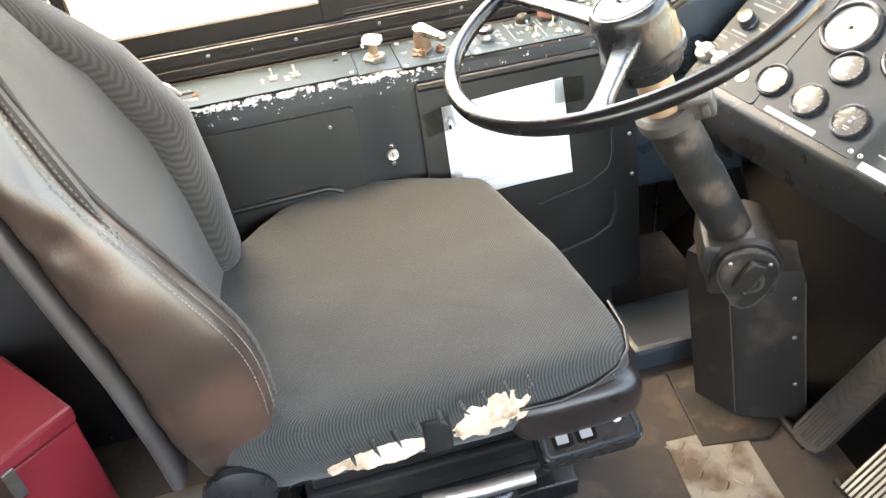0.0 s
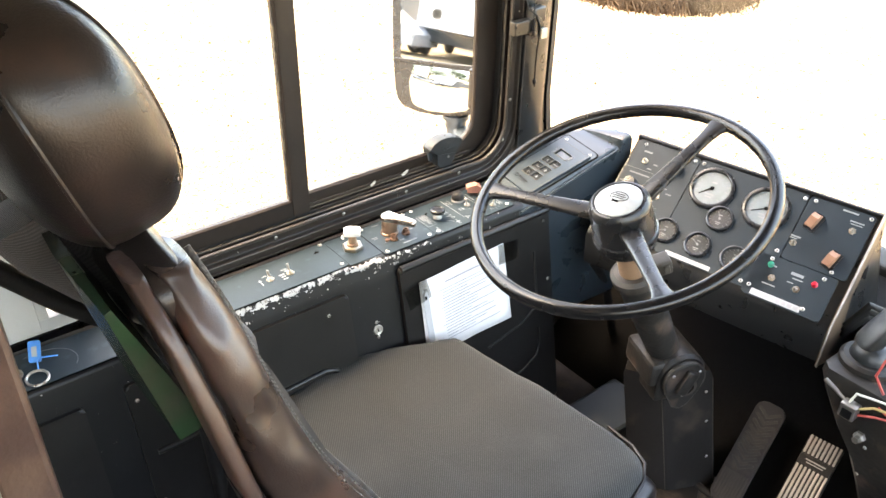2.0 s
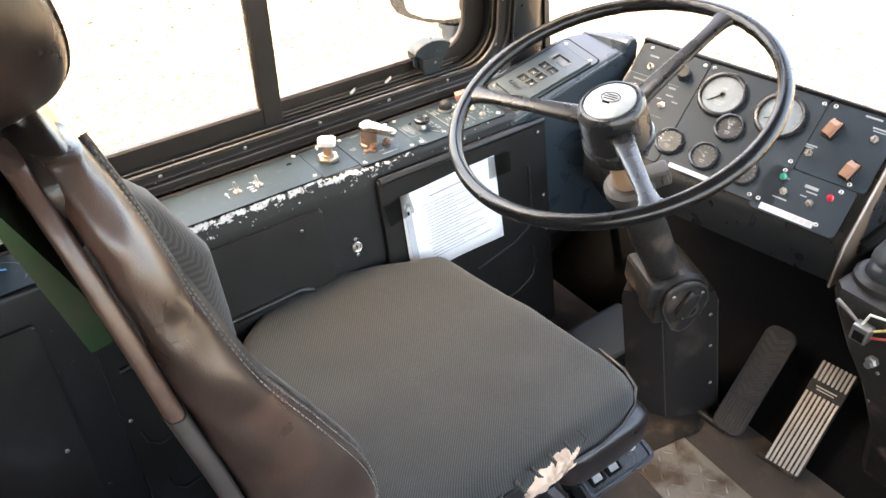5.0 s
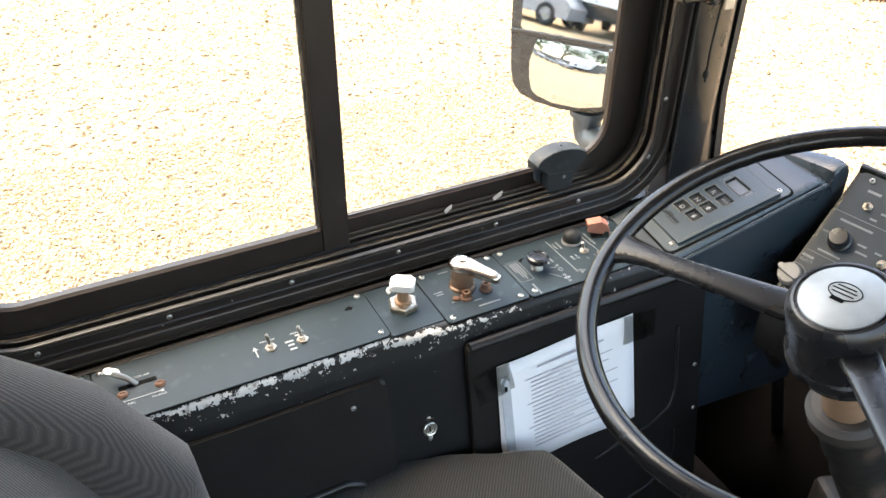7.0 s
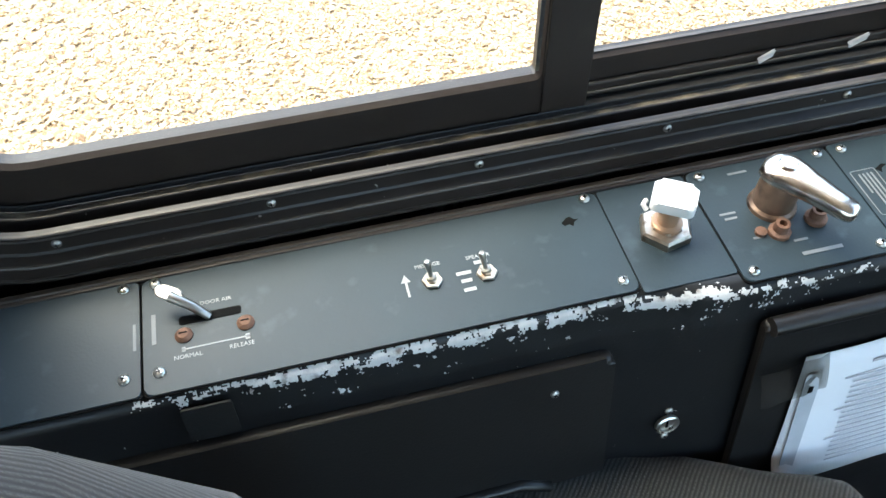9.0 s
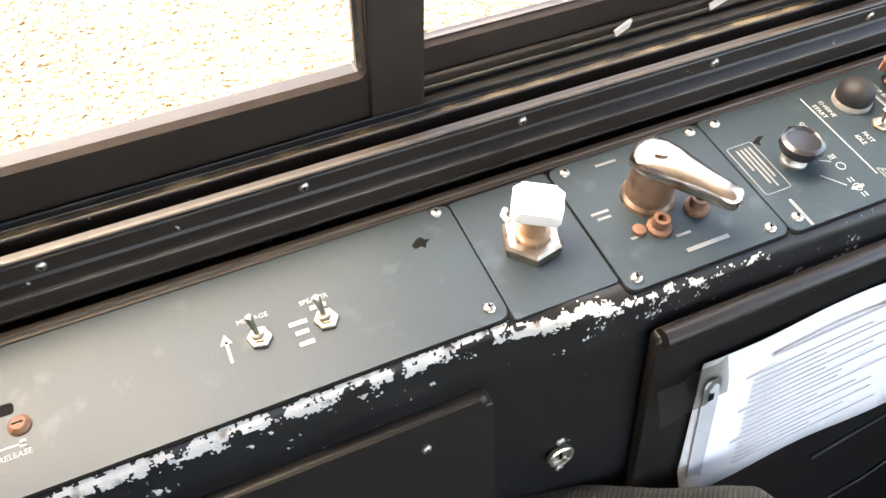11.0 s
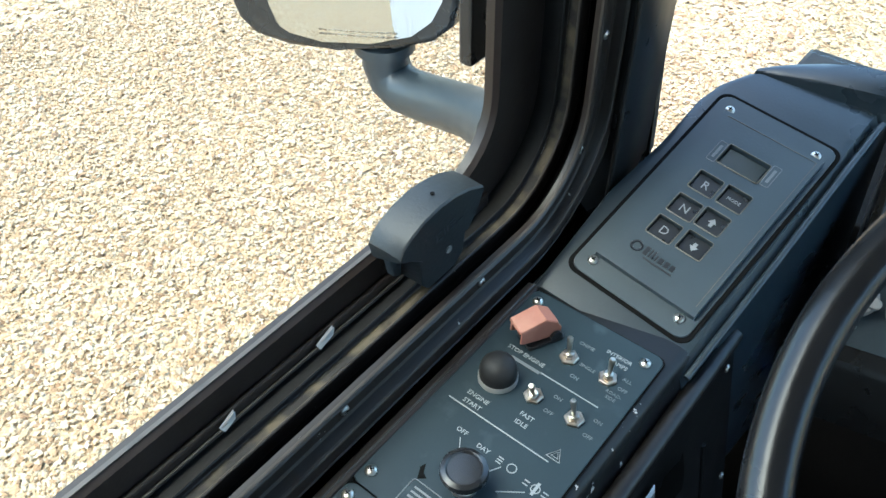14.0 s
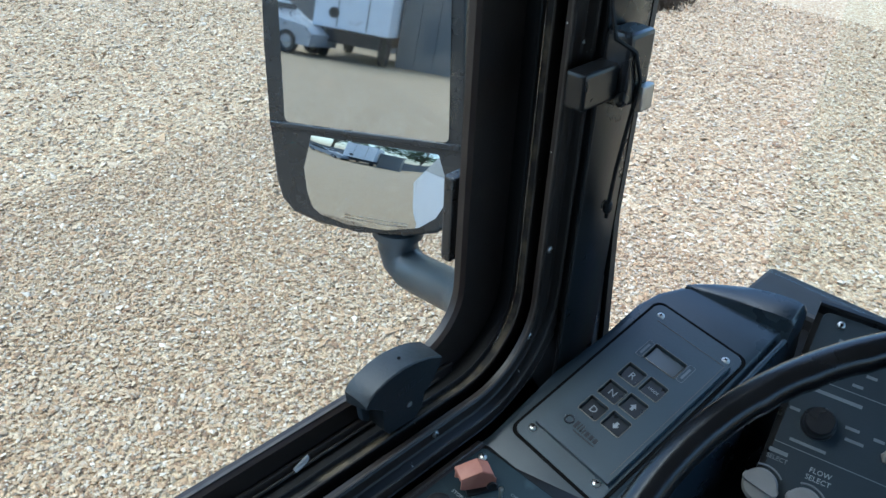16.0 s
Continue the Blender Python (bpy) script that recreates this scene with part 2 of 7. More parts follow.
# Tan base and green patches are reflections put into the shell's colour.
SHELL = mat("reflecting_back_shell", (0.038, 0.034, 0.026), 0.26, 0, 0.35, 6, 0.05, 200, stain=(0.012, 0.032, 0.015), stain_scale=5, stain_at=0.54)
FLOORMAT = mat("dirty_floor", (0.030, 0.023, 0.018), 0.85, 0, 0.5, 12, 0.6, 90, stain=(0.06, 0.042, 0.03), stain_scale=14, stain_at=0.58)
TREADPLATE = mat("tread_plate", (0.2, 0.19, 0.175), 0.5, 0.6, 0.3, 20, 0.15, 150, stain=(0.08, 0.06, 0.045), stain_scale=12, stain_at=0.55)
PEDALRUBBER = mat("worn_pedal_rubber", (0.015, 0.0125, 0.0108), 0.65, 0, 0.4, 25, 0.3, 150, stain=(0.05, 0.037, 0.028), stain_scale=14, stain_at=0.62)
PEDALRIB = mat("scuffed_pedal_rib", (0.030, 0.024, 0.020), 0.6, 0, 0.4, 30, 0.2, 150)
PEDALMETAL = mat("worn_pedal_metal", (0.42, 0.38, 0.34), 0.4, 0.8, 0.3, 30, 0.15, 150)
CASTING = mat("greasy_casting", (0.014, 0.0125, 0.011), 0.45, 0.0, 0.5, 25, 0.6, 60, stain=(0.07, 0.048, 0.036), stain_scale=18, stain_at=0.62, spec=0.35)
GREASE = mat("greasy_metal", (0.045, 0.038, 0.032), 0.5, 0.2, 0.4, 40, 0.3, 120)
VALVE = mat("tarnished_valve", (0.2, 0.13, 0.09), 0.4, 0.6, 0.4, 40, 0.15, 150, stain=(0.06, 0.04, 0.03), stain_scale=40, stain_at=0.55)
# Lighter brown for worn ridge tops and the light that they catch.
RIDGE = mat("worn_ridge", (0.042, 0.035, 0.029), 0.42, 0, 0.5, 60, 0.1, 300, stain=(0.014, 0.011, 0.010), stain_scale=30, stain_at=0.6, spec=0.4)
COLUMN = mat("bare_column_steel", (0.34, 0.21, 0.13), 0.42, 0.5, 0.4, 18, 0.2, 100)
# For unseen ceiling and upper wall; the grey sets bounced light and reflections.
CREAM = mat("unseen_upper_grey", (0.24, 0.25, 0.26), 0.6, 0, 0.08, 6)
WHITEPAINT = mat("white_body_paint", (0.75, 0.76, 0.77), 0.35, 0, 0.05, 4, stain=(0.5, 0.49, 0.46), stain_scale=3, stain_at=0.64)
SILVER = mat("silver_car_paint", (0.35, 0.37, 0.4), 0.3, 0.3, 0.1, 5)
# Near-black and dull: the shade under the dashboard is put into this colour.
TOEBOARD = mat("shaded_toe_board", (0.0045, 0.0042, 0.004), 0.85, 0, 0.5, 18, 0.3, 120, spec=0.08)
TYRE = mat("tyre_rubber", (0.02, 0.02, 0.02), 0.8)
BARK = mat("bark", (0.12, 0.09, 0.06), 0.9, 0, 0.4, 20, 0.6, 40)
LEAF = mat("leaves", (0.06, 0.09, 0.03), 0.7, 0, 0.5, 6)
GRASS = mat("dry_grass", (0.06, 0.034, 0.012), 0.9, 0, 0.5, 8, 0.6, 40)
STONE = islands("gravel_stones", [(0.0, (0.115, 0.070, 0.038)), (0.1, (0.215, 0.126, 0.064)), (0.28, (0.300, 0.194, 0.103)), (0.5, (0.345, 0.248, 0.146)), (0.72, (0.385, 0.298, 0.192)), (0.85, (0.26, 0.202, 0.140)), (1.0, (0.50, 0.43, 0.325))])
WIREWHITE = mat("pale_wire", (0.6, 0.58, 0.5), 0.5)
WIRERED = mat("red_wire", (0.4, 0.06, 0.05), 0.5)
WIREYELLOW = mat("yellow_wire", (0.4, 0.3, 0.12), 0.5)
HOODPAINT = mat("glossy_black_hood", (0.0185, 0.0275, 0.0350), 0.3, 0, 0.3, 16, 0.06, 420, stain=(0.022, 0.031, 0.038), stain_scale=8, stain_at=0.64, spec=0.5)
GAUGEPANEL = mat("gauge_panel_paint", (0.0175, 0.0260, 0.0325), 0.55, 0, 0.3, 16, 0.08, 420, stain=(0.026, 0.036, 0.043), stain_scale=8, stain_at=0.64, spec=0.3)
DASH = mat("dash_paint", (0.0285, 0.0420, 0.0520), 0.40, 0, 0.3, 16, 0.08, 420, stain=(0.040, 0.056, 0.067), stain_scale=8, stain_at=0.64, spec=0.5)
BANDEND = mat("bare_grey_band", (0.034, 0.029, 0.028), 0.5, 0, 0.3, 20, 0.1, 200)
# Lighter, browner copy of the leather, with the bolster's sheen in its colour.
BOLSTER = mat("sheen_bolster_leather", (0.030, 0.0185, 0.0152), 0.31, 0, 0.5, 9, 0.14, 420, stain=(0.056, 0.030, 0.0225), stain_scale=7, stain_at=0.56, spec=0.66)
LATCH = mat("black_latch_plastic", (0.0125, 0.0155, 0.0175), 0.5, 0, 0.25, 30, 0.15, 300, spec=0.4)
BATSTEEL = mat("dull_lever_steel", (0.42, 0.39, 0.34), 0.34, 1, 0.3, 120, 0.05, 400)
# For walls out of view, kept dark so little light bounces back.
INNER = mat("unseen_inner_wall", (0.10, 0.096, 0.09), 0.7, 0, 0.15, 8, 0.1, 200)
BLACKSTEEL = mat("greasy_black_steel", (0.0100, 0.0083, 0.0072), 0.42, 0, 0.45, 20, 0.15, 120, stain=(0.036, 0.027, 0.021), stain_scale=13, stain_at=0.62, spec=0.4)
PRIMER = mat("bare_primer", (0.5, 0.485, 0.465), 0.7, 0, 0.25, 120, 0.3, 400, stain=(0.2, 0.17, 0.15), stain_scale=90, stain_at=0.62)
# Lighter brown than the frame: light on the rail's top put into colour.
RAIL = mat("lit_rail_top", (0.045, 0.035, 0.028), 0.5, 0, 0.4, 40, 0.1, 300, stain=(0.02, 0.016, 0.013), stain_scale=30, stain_at=0.55)
# Brown stands for the warm light falling on the black end plate.
ENDPLATE = mat("brown_lit_end", (0.10, 0.066, 0.042), 0.4, 0, 0.4, 20, 0.1, 200, stain=(0.03, 0.022, 0.016), stain_scale=16, stain_at=0.56)
KEYCAP = mat("dark_key", (0.012, 0.014, 0.017), 0.3, 0, 0.2, 60)
SCREEN = mat("blank_screen", (0.045, 0.055, 0.06), 0.2, 0, 0.1, 40)
WORNLINE = mat("worn_outline", (0.10, 0.088, 0.065), 0.5, 0, 0.5, 150)
STRIP = mat("pale_label_strip", (0.42, 0.42, 0.42), 0.5)


def bed(name):
    """Gravel seen from afar: cells of pale and brown stone with relief."""
    m = mat(name, (0.4, 0.33, 0.24), 0.9, 0, 0.2, 2)
    n, l = m.node_tree.nodes, m.node_tree.links
    b = n["Principled BSDF"]
    geo = n.new("ShaderNodeNewGeometry")
    vo = n.new("ShaderNodeTexVoronoi")
    vo.inputs["Scale"].default_value = 60
    l.new(geo.outputs["Position"], vo.inputs["Vector"])
    sep = n.new("ShaderNodeSeparateColor")
    l.new(vo.outputs["Color"], sep.inputs[0])
    ramp = n.new("ShaderNodeValToRGB")
    stops = [(0.0, (0.22, 0.145, 0.078)), (0.2, (0.29, 0.195, 0.104)), (0.5, (0.335, 0.245, 0.14)), (0.8, (0.36, 0.28, 0.172)), (1.0, (0.45, 0.38, 0.26))]
    while len(ramp.color_ramp.elements) < len(stops):
        ramp.color_ramp.elements.new(0.5)
    for e, (p, c) in zip(ramp.color_ramp.elements, stops):
        e.position, e.color = p, (*c, 1)
    l.new(sep.outputs[0], ramp.inputs[0])
    l.new(ramp.outputs[0], b.inputs["Base Color"])
    bp = n.new("ShaderNodeBump")
    bp.invert = True
    bp.inputs["Strength"].default_value, bp.inputs["Distance"].default_value = 0.9, 0.015
    l.new(vo.outputs["Distance"], bp.inputs["Height"])
    l.new(bp.outputs[0], b.inputs["Normal"])
    return m


GRAVELBED = bed("gravel_bed")


# ---- mesh helpers ----
def part(name, bm, material, parent=None, label=""):
    """One mesh object from bm, under parent if there is one."""
    me = bpy.data.meshes.new(name)
    bm.to_mesh(me)
    bm.free()
    me.materials.append(material)
    ob = new(name, me)
    ob.parent = parent
    return tagged(ob, label)


def again(name, me, m, parent):
    """Another object on a mesh that exists, at the pose m."""
    ob = new(name, me)
    ob.parent, ob.matrix_basis = parent, m
    return ob


def thing(name, label, category, group="", kind=""):
    return tagged(new(name), label, category, group, kind)


def smooth(bm, angle=40):
    for f in bm.faces:
        f.smooth = True
    for e in bm.edges:
        if len(e.link_faces) == 2 and e.calc_face_angle(0) > radians(angle):
            e.smooth = False
    return bm


def box(x0, x1, y0, y1, z0, z1, bevel=0.0, m=None, seg=2):
    bm = bmesh.new()
    bmesh.ops.create_cube(bm, size=1, matrix=Matrix.LocRotScale(((x0 + x1) / 2, (y0 + y1) / 2, (z0 + z1) / 2), None, (x1 - x0, y1 - y0, z1 - z0)))
    if bevel:
        bmesh.ops.bevel(bm, geom=list(bm.edges), offset=bevel, segments=seg, affect="EDGES", profile=0.5)
        smooth(bm, 35)
        for f in bm.faces:
            f.smooth = max(abs(c) for c in f.normal) < 0.999
    if m:
        bm.transform(m)
    return bm


def lathe(rows, seg=24, m=None, angle=35):
    """A turned shape about z from rows of radius and height."""
    bm = bmesh.new()
    rings = []
    for r, z in rows:
        if r < 1e-6:
            rings.append([bm.verts.new((0, 0, z))])
        else:
            rings.append([bm.verts.new((r * math.cos(i * math.tau / seg), r * math.sin(i * math.tau / seg), z)) for i in range(seg)])
    for a, b in zip(rings, rings[1:]):
        for i in range(seg):
            j = (i + 1) % seg
            if len(a) == 1 and len(b) > 1:
                bm.faces.new((a[0], b[i], b[j]))
            elif len(b) == 1 and len(a) > 1:
                bm.faces.new((a[i], a[j], b[0]))
            elif len(a) > 1:
                bm.faces.new((a[i], a[j], b[j], b[i]))
    bmesh.ops.recalc_face_normals(bm, faces=bm.faces)
    smooth(bm, angle)
    if m:
        bm.transform(m)
    return bm


def tube(points, r, seg=10, m=None, closed=False):
    """A round bar along points; r is a radius or one for each point."""
    bm = bmesh.new()
    pts = [Vector(p) for p in points]
    rr = r if isinstance(r, (list, tuple)) else [r] * len(pts)
    rings, up = [], None
    for i, p in enumerate(pts):
        a = pts[i - 1] if i or closed else p
        b = pts[(i + 1) % len(pts)] if i < len(pts) - 1 or closed else p
        d = (b - a).normalized()
        if up is None:
            up = d.orthogonal().normalized()
        up = (up - d * up.dot(d)).normalized()
        side = d.cross(up)
        rings.append([bm.verts.new(p + rr[i] * (math.cos(k * math.tau / seg) * up + math.sin(k * math.tau / seg) * side)) for k in range(seg)])
    n = len(rings)
    for i in range(n if closed else n - 1):
        a, b = rings[i], rings[(i + 1) % n]
        for k in range(seg):
            bm.faces.new((a[k], a[(k + 1) % seg], b[(k + 1) % seg], b[k]))
    if not closed:
        bm.faces.new(rings[0][::-1])
        bm.faces.new(rings[-1])
    bmesh.ops.recalc_face_normals(bm, faces=bm.faces)
    smooth(bm, 50)
    if m:
        bm.transform(m)
    return bm


def prism(outline, z0, z1, bevel=0.0, m=None, seg=2):
    """A flat plate of the given outline, from z0 to z1, with its upper rim rounded."""
    bm = bmesh.new()
    lo = [bm.verts.new((x, y, z0)) for x, y in outline]
    hi = [bm.verts.new((x, y, z1)) for x, y in outline]
    bm.faces.new(lo[::-1])
    top = bm.faces.new(hi)
    n = len(outline)
    for i in range(n):
        bm.faces.new((lo[i], lo[(i + 1) % n], hi[(i + 1) % n], hi[i]))
    if bevel:
        bmesh.ops.bevel(bm, geom=list(top.edges), offset=bevel, segments=seg, affect="EDGES", profile=0.5)
    bmesh.ops.recalc_face_normals(bm, faces=bm.faces)
    smooth(bm, 35)
    for f in bm.faces:
        f.smooth = abs(f.normal.z) < 0.999
    if m:
        bm.transform(m)
    return bm


def rounded(x0, x1, y0, y1, r, n=5):
    """The outline of a rectangle with round corners, counter-clockwise."""
    out = []
    for cx, cy, a in ((x1 - r, y0 + r, -90), (x1 - r, y1 - r, 0), (x0 + r, y1 - r, 90), (x0 + r, y0 + r, 180)):
        for i in range(n + 1):
            t = radians(a + 90 * i / n)
            out.append((cx + r * math.cos(t), cy + r * math.sin(t)))
    return out


def loft(sections, closed_ends=True, angle=35):
    """A skin through sections of equally many points, each a closed outline."""
    bm = bmesh.new()
    rings = [[bm.verts.new(p) for p in s] for s in sections]
    n = len(rings[0])
    for a, b in zip(rings, rings[1:]):
        for k in range(n):
            bm.faces.new((a[k], a[(k + 1) % n], b[(k + 1) % n], b[k]))
    if closed_ends:
        bm.faces.new(rings[0][::-1])
        bm.faces.new(rings[-1])
    bmesh.ops.recalc_face_normals(bm, faces=bm.faces)
    return smooth(bm, angle)


def cushion(size, m, e1=0.35, e2=0.35, nu=40, nv=20, lump=0.0, seed=0.0, shape=None):
    """A padded block: a superellipsoid, slightly uneven; shape may move each point further."""
    bm = bmesh.new()
    sx, sy, sz = (s / 2 for s in size)
    pw = lambda v, e: math.copysign(abs(v) ** e, v)  # noqa: E731
    rings = []
    for j in range(nv + 1):
        v = -math.pi / 2 + math.pi * j / nv
        ring = []
        for i in range(nu):
            u = math.tau * i / nu
            p = Vector((sx * pw(math.cos(v), e1) * pw(math.cos(u), e2), sy * pw(math.cos(v), e1) * pw(math.sin(u), e2), sz * pw(math.sin(v), e1)))
            if lump:
                p += p.normalized() * lump * noise.noise(p * 9 + Vector((seed, seed, 0)))
            if shape:
                p = shape(p)
            ring.append(bm.verts.new(p))
        rings.append(ring)
    for a, b in zip(rings, rings[1:]):
        for i in range(nu):
            bm.faces.new((a[i], a[(i + 1) % nu], b[(i + 1) % nu], b[i]))
    bmesh.ops.remove_doubles(bm, verts=bm.verts, dist=1e-5)
    bmesh.ops.recalc_face_normals(bm, faces=bm.faces)
    smooth(bm, 80)
    bm.transform(m)
    return bm


def words(text, size, m, material, parent, name="lettering", thick=0.0002):
    """Letters printed on a surface: centred, along m's x, on m's xy plane."""
    cu = bpy.data.curves.new("text", "FONT")
    cu.body, cu.size, cu.extrude, cu.align_x, cu.align_y, cu.resolution_u = text, size, thick, "CENTER", "CENTER", 2
    ob = bpy.data.objects.new("text", cu)
    scene.collection.objects.link(ob)
    me = bpy.data.meshes.new_from_object(ob.evaluated_get(bpy.context.evaluated_depsgraph_get()))
    bpy.data.objects.remove(ob)
    bpy.data.curves.remove(cu)
    me.materials.clear()
    me.materials.append(material)
    return again(name, me, m, parent)


def bars(rows, m, material, parent, name="print_bar"):
    """Plain printed bars from rows of x0, x1, y0, y1 on m's xy plane, each a piece of its own."""
    for x0, x1, y0, y1 in rows:
        bm = bmesh.new()
        b = [bm.verts.new((x, y, z)) for z in (0, 0.0003) for x, y in ((x0, y0), (x1, y0), (x1, y1), (x0, y1))]
        for f in ((4, 5, 6, 7), (0, 1, 5, 4), (1, 2, 6, 5), (2, 3, 7, 6), (3, 0, 4, 7)):
            bm.faces.new([b[k] for k in f])
        bm.transform(m)
        part(name, bm, material, parent)


def frame_on(origin, x, z):
    """A pose at origin with the given x axis and normal."""
    z = Vector(z).normalized()
    x = Vector(x)
    x = (x - z * x.dot(z)).normalized()
    y = z.cross(x)
    return Matrix.Translation(origin) @ Matrix((x, y, z)).transposed().to_4x4()


def merge(*meshes):
    """One bmesh out of several."""
    bm = bmesh.new()
    for b in meshes:
        me = bpy.data.meshes.new("tmp")
        b.to_mesh(me)
        b.free()
        bm.from_mesh(me)
        bpy.data.meshes.remove(me)
    return bm


def cross_screw(r=0.0042):
    """A pan-head screw with a cross recess, its seat at the origin."""
    bm = lathe([(r, 0), (r, r * 0.18), (r * 0.86, r * 0.42), (r * 0.5, r * 0.6), (0, r * 0.66)], 14)
    me = bpy.data.meshes.new("screw")
    n0 = len(bm.faces)
    for w, h in ((r * 0.5, r * 0.12), (r * 0.12, r * 0.5)):
        z = r * 0.69
        bm.faces.new([bm.verts.new(p) for p in ((-w, -h, z), (w, -h, z), (w, h, z), (-w, h, z))])
    bm.faces.ensure_lookup_table()
    for f in bm.faces[n0:]:
        f.material_index = 1
    bm.to_mesh(me)
    bm.free()
    me.materials.append(STEEL)
    me.materials.append(SLOT)
    return me


SCREW = cross_screw()
RIVET = cross_screw(0.0036)
RIVET.materials[0] = ZINC


def screw(m, parent, me=None):
    turn = pose(0, 0, 0, 0, 0, random.uniform(0, 90))
    return again("screw", me or SCREW, m @ turn, parent)


HEX = lathe([(0.0, 0.0), (0.0088, 0), (0.0088, 0.0022), (0.0078, 0.003), (0.0052, 0.003), (0.005, 0.0045), (0.0042, 0.0045)], 6, None, 20)
TOGGLE_NUT = bpy.data.meshes.new("nut")
HEX.to_mesh(TOGGLE_NUT)
HEX.free()
TOGGLE_NUT.materials.append(BRASS)
bb = lathe([(0.0046, 0), (0.0046, 0.006), (0.0036, 0.0068), (0.002, 0.0068), (0.0019, 0.009), (0.0026, 0.018), (0.0029, 0.021), (0.0022, 0.0228), (0, 0.0232)], 12)
TOGGLE_BAT = bpy.data.meshes.new("bat")
bb.to_mesh(TOGGLE_BAT)
bb.free()
TOGGLE_BAT.materials.append(BATSTEEL)


def toggle(m, parent, lean=(0, 0), scale=1.0):
    """A toggle switch: hexagonal nut and lever, leaning by degrees; a part with two pieces."""
    sw = new("toggle_switch", TOGGLE_NUT)
    sw.parent, sw.matrix_basis = parent, m @ Matrix.Scale(scale * 0.88, 4) @ pose(0, 0, 0, 0, 0, random.uniform(0, 60))
    again("switch_lever", TOGGLE_BAT, pose(0, 0, 0, lean[0], lean[1], 0), sw)
    return sw


def guard_cover(m):
    """A flip-up cover: a bent roof between two cheeks, open below and in front."""
    cheek = [(-0.0165, 0.0205), (-0.0170, 0.0085), (-0.0135, 0.0070), (0.004, 0.0055), (0.016, 0.0045), (0.0165, 0.012), (0.012, 0.0185), (0.004, 0.0245)]
    roof = [(-0.0178, 0.0190), (-0.0172, 0.0215), (0.003, 0.0258), (0.0135, 0.0185), (0.0150, 0.0135), (0.0128, 0.0135), (0.0110, 0.0172), (0.003, 0.0232)]
    return merge(prism(roof, -0.0080, 0.0080, 0.0012, m), prism(cheek, -0.0082, -0.0066, 0.0006, m), prism(cheek, 0.0066, 0.0082, 0.0006, m))


# ---- the bus body ----
FLOOR, TOP, GROUND = 0.15, 0.75, -0.6


def plain(name, bm, material, label, category="", kind="structure"):
    return tagged(part(name, bm, material), label, category or name.split("_")[0], kind=kind)


plain("ground", box(-90, 90, -90, 90, GROUND - 0.3, GROUND - 0.004), GRAVELBED, "wide yard of pale tan and brown gravel", "ground")
plain("floor", box(-3.2, 0.62, -2.4, 0.0, FLOOR - 0.06, FLOOR), FLOORMAT, "dirty dark brown bus floor covering", "floor")
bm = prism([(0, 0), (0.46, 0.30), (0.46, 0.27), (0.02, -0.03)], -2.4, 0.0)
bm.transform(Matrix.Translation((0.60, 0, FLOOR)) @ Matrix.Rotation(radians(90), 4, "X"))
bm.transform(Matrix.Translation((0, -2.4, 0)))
plain("toe_board", bm, TOEBOARD, "sloping toe board below the dashboard, its shade in the near-black colour", "floor")
# Added box that encloses the footwell and keeps light out.
plain("heater_cover", box(0.70, 0.985, -2.38, -0.90, FLOOR, 0.64, 0.02), PAINT, "black box added below the windscreen to darken the footwell", "cover")
plain("wall_left_lower", box(-3.2, 0.585, 0.012, 0.075, -0.25, 0.748), PAINT, "black-painted lower side wall of the bus", "wall")
plain("wall_left_front", box(0.589, 1.05, 0.012, 0.085, -0.3, 0.52), PAINT, "black front corner panel below the windscreen", "wall")
plain("wall_left_outer", box(-3.2, 0.585, 0.08, 0.09, -0.3, 0.745), WHITEPAINT, "white outer side panel of the bus", "wall")
plain("wall_left_upper", box(-3.2, 1.05, 0.012, 0.085, 1.79, 2.2), CREAM, "unseen side wall above the window, grey to even reflections", "wall")
plain("wall_corner_low", box(-0.5775, -0.50, 0.012, 0.085, 0.752, 0.776), BEIGE, "beige wall below the window corner", "wall")
plain("wall_corner_side", box(-0.5775, -0.562, 0.012, 0.085, 0.7765, 0.83), BEIGE, "beige wall beside the window corner", "wall")
plain("wall_left_rear", box(-3.2, -0.578, 0.012, 0.085, 0.752, 1.786), BEIGE, "beige side wall behind the driver's window", "wall")
plain("ceiling", box(-3.2, 1.05, -2.4, 0.085, 2.2, 2.26), CREAM, "unseen bus ceiling, its grey set for bounced light", "ceiling")
# Rear and right walls are unseen and only steer light in the cab.
plain("wall_rear", box(-3.26, -3.2, -2.4, 0.085, -0.3, 2.26), INNER, "unseen rear bulkhead, drab to cut bounced light", "wall")
# Added panel, out of view, that keeps windscreen light off the footwell.
plain("dash_shelf", box(0.745, 0.952, -0.898, -0.002, 0.585, 0.612, 0.004), TOEBOARD, "unseen black panel added to block light behind the dashboard", "shelf")
# Added across the unseen doorway to cut the light under the dashboard.
plain("door_panel_right", box(0.004, 1.05, -2.48, -2.4, -0.3, 0.60), RUBBER, "unseen black panel added in the doorway to cut light", "door")
plain("wall_right_lower", box(-3.2, 0.0, -2.48, -2.4, -0.3, 0.80), INNER, "unseen side wall below the windows, drab to cut bounced light", "wall")
plain("wall_right_upper", box(-3.2, 1.05, -2.48, -2.4, 1.95, 2.26), INNER, "unseen side wall above the windows, drab to cut bounced light", "wall")
for x in (-3.2, -2.1, -1.0, 0.0, 0.98):
    plain("window_post_right", box(x, x + 0.07, -2.48, -2.4, 0.605 if x >= 0 else 0.805, 1.945), RUBBER, "dark post between the side windows", "post")
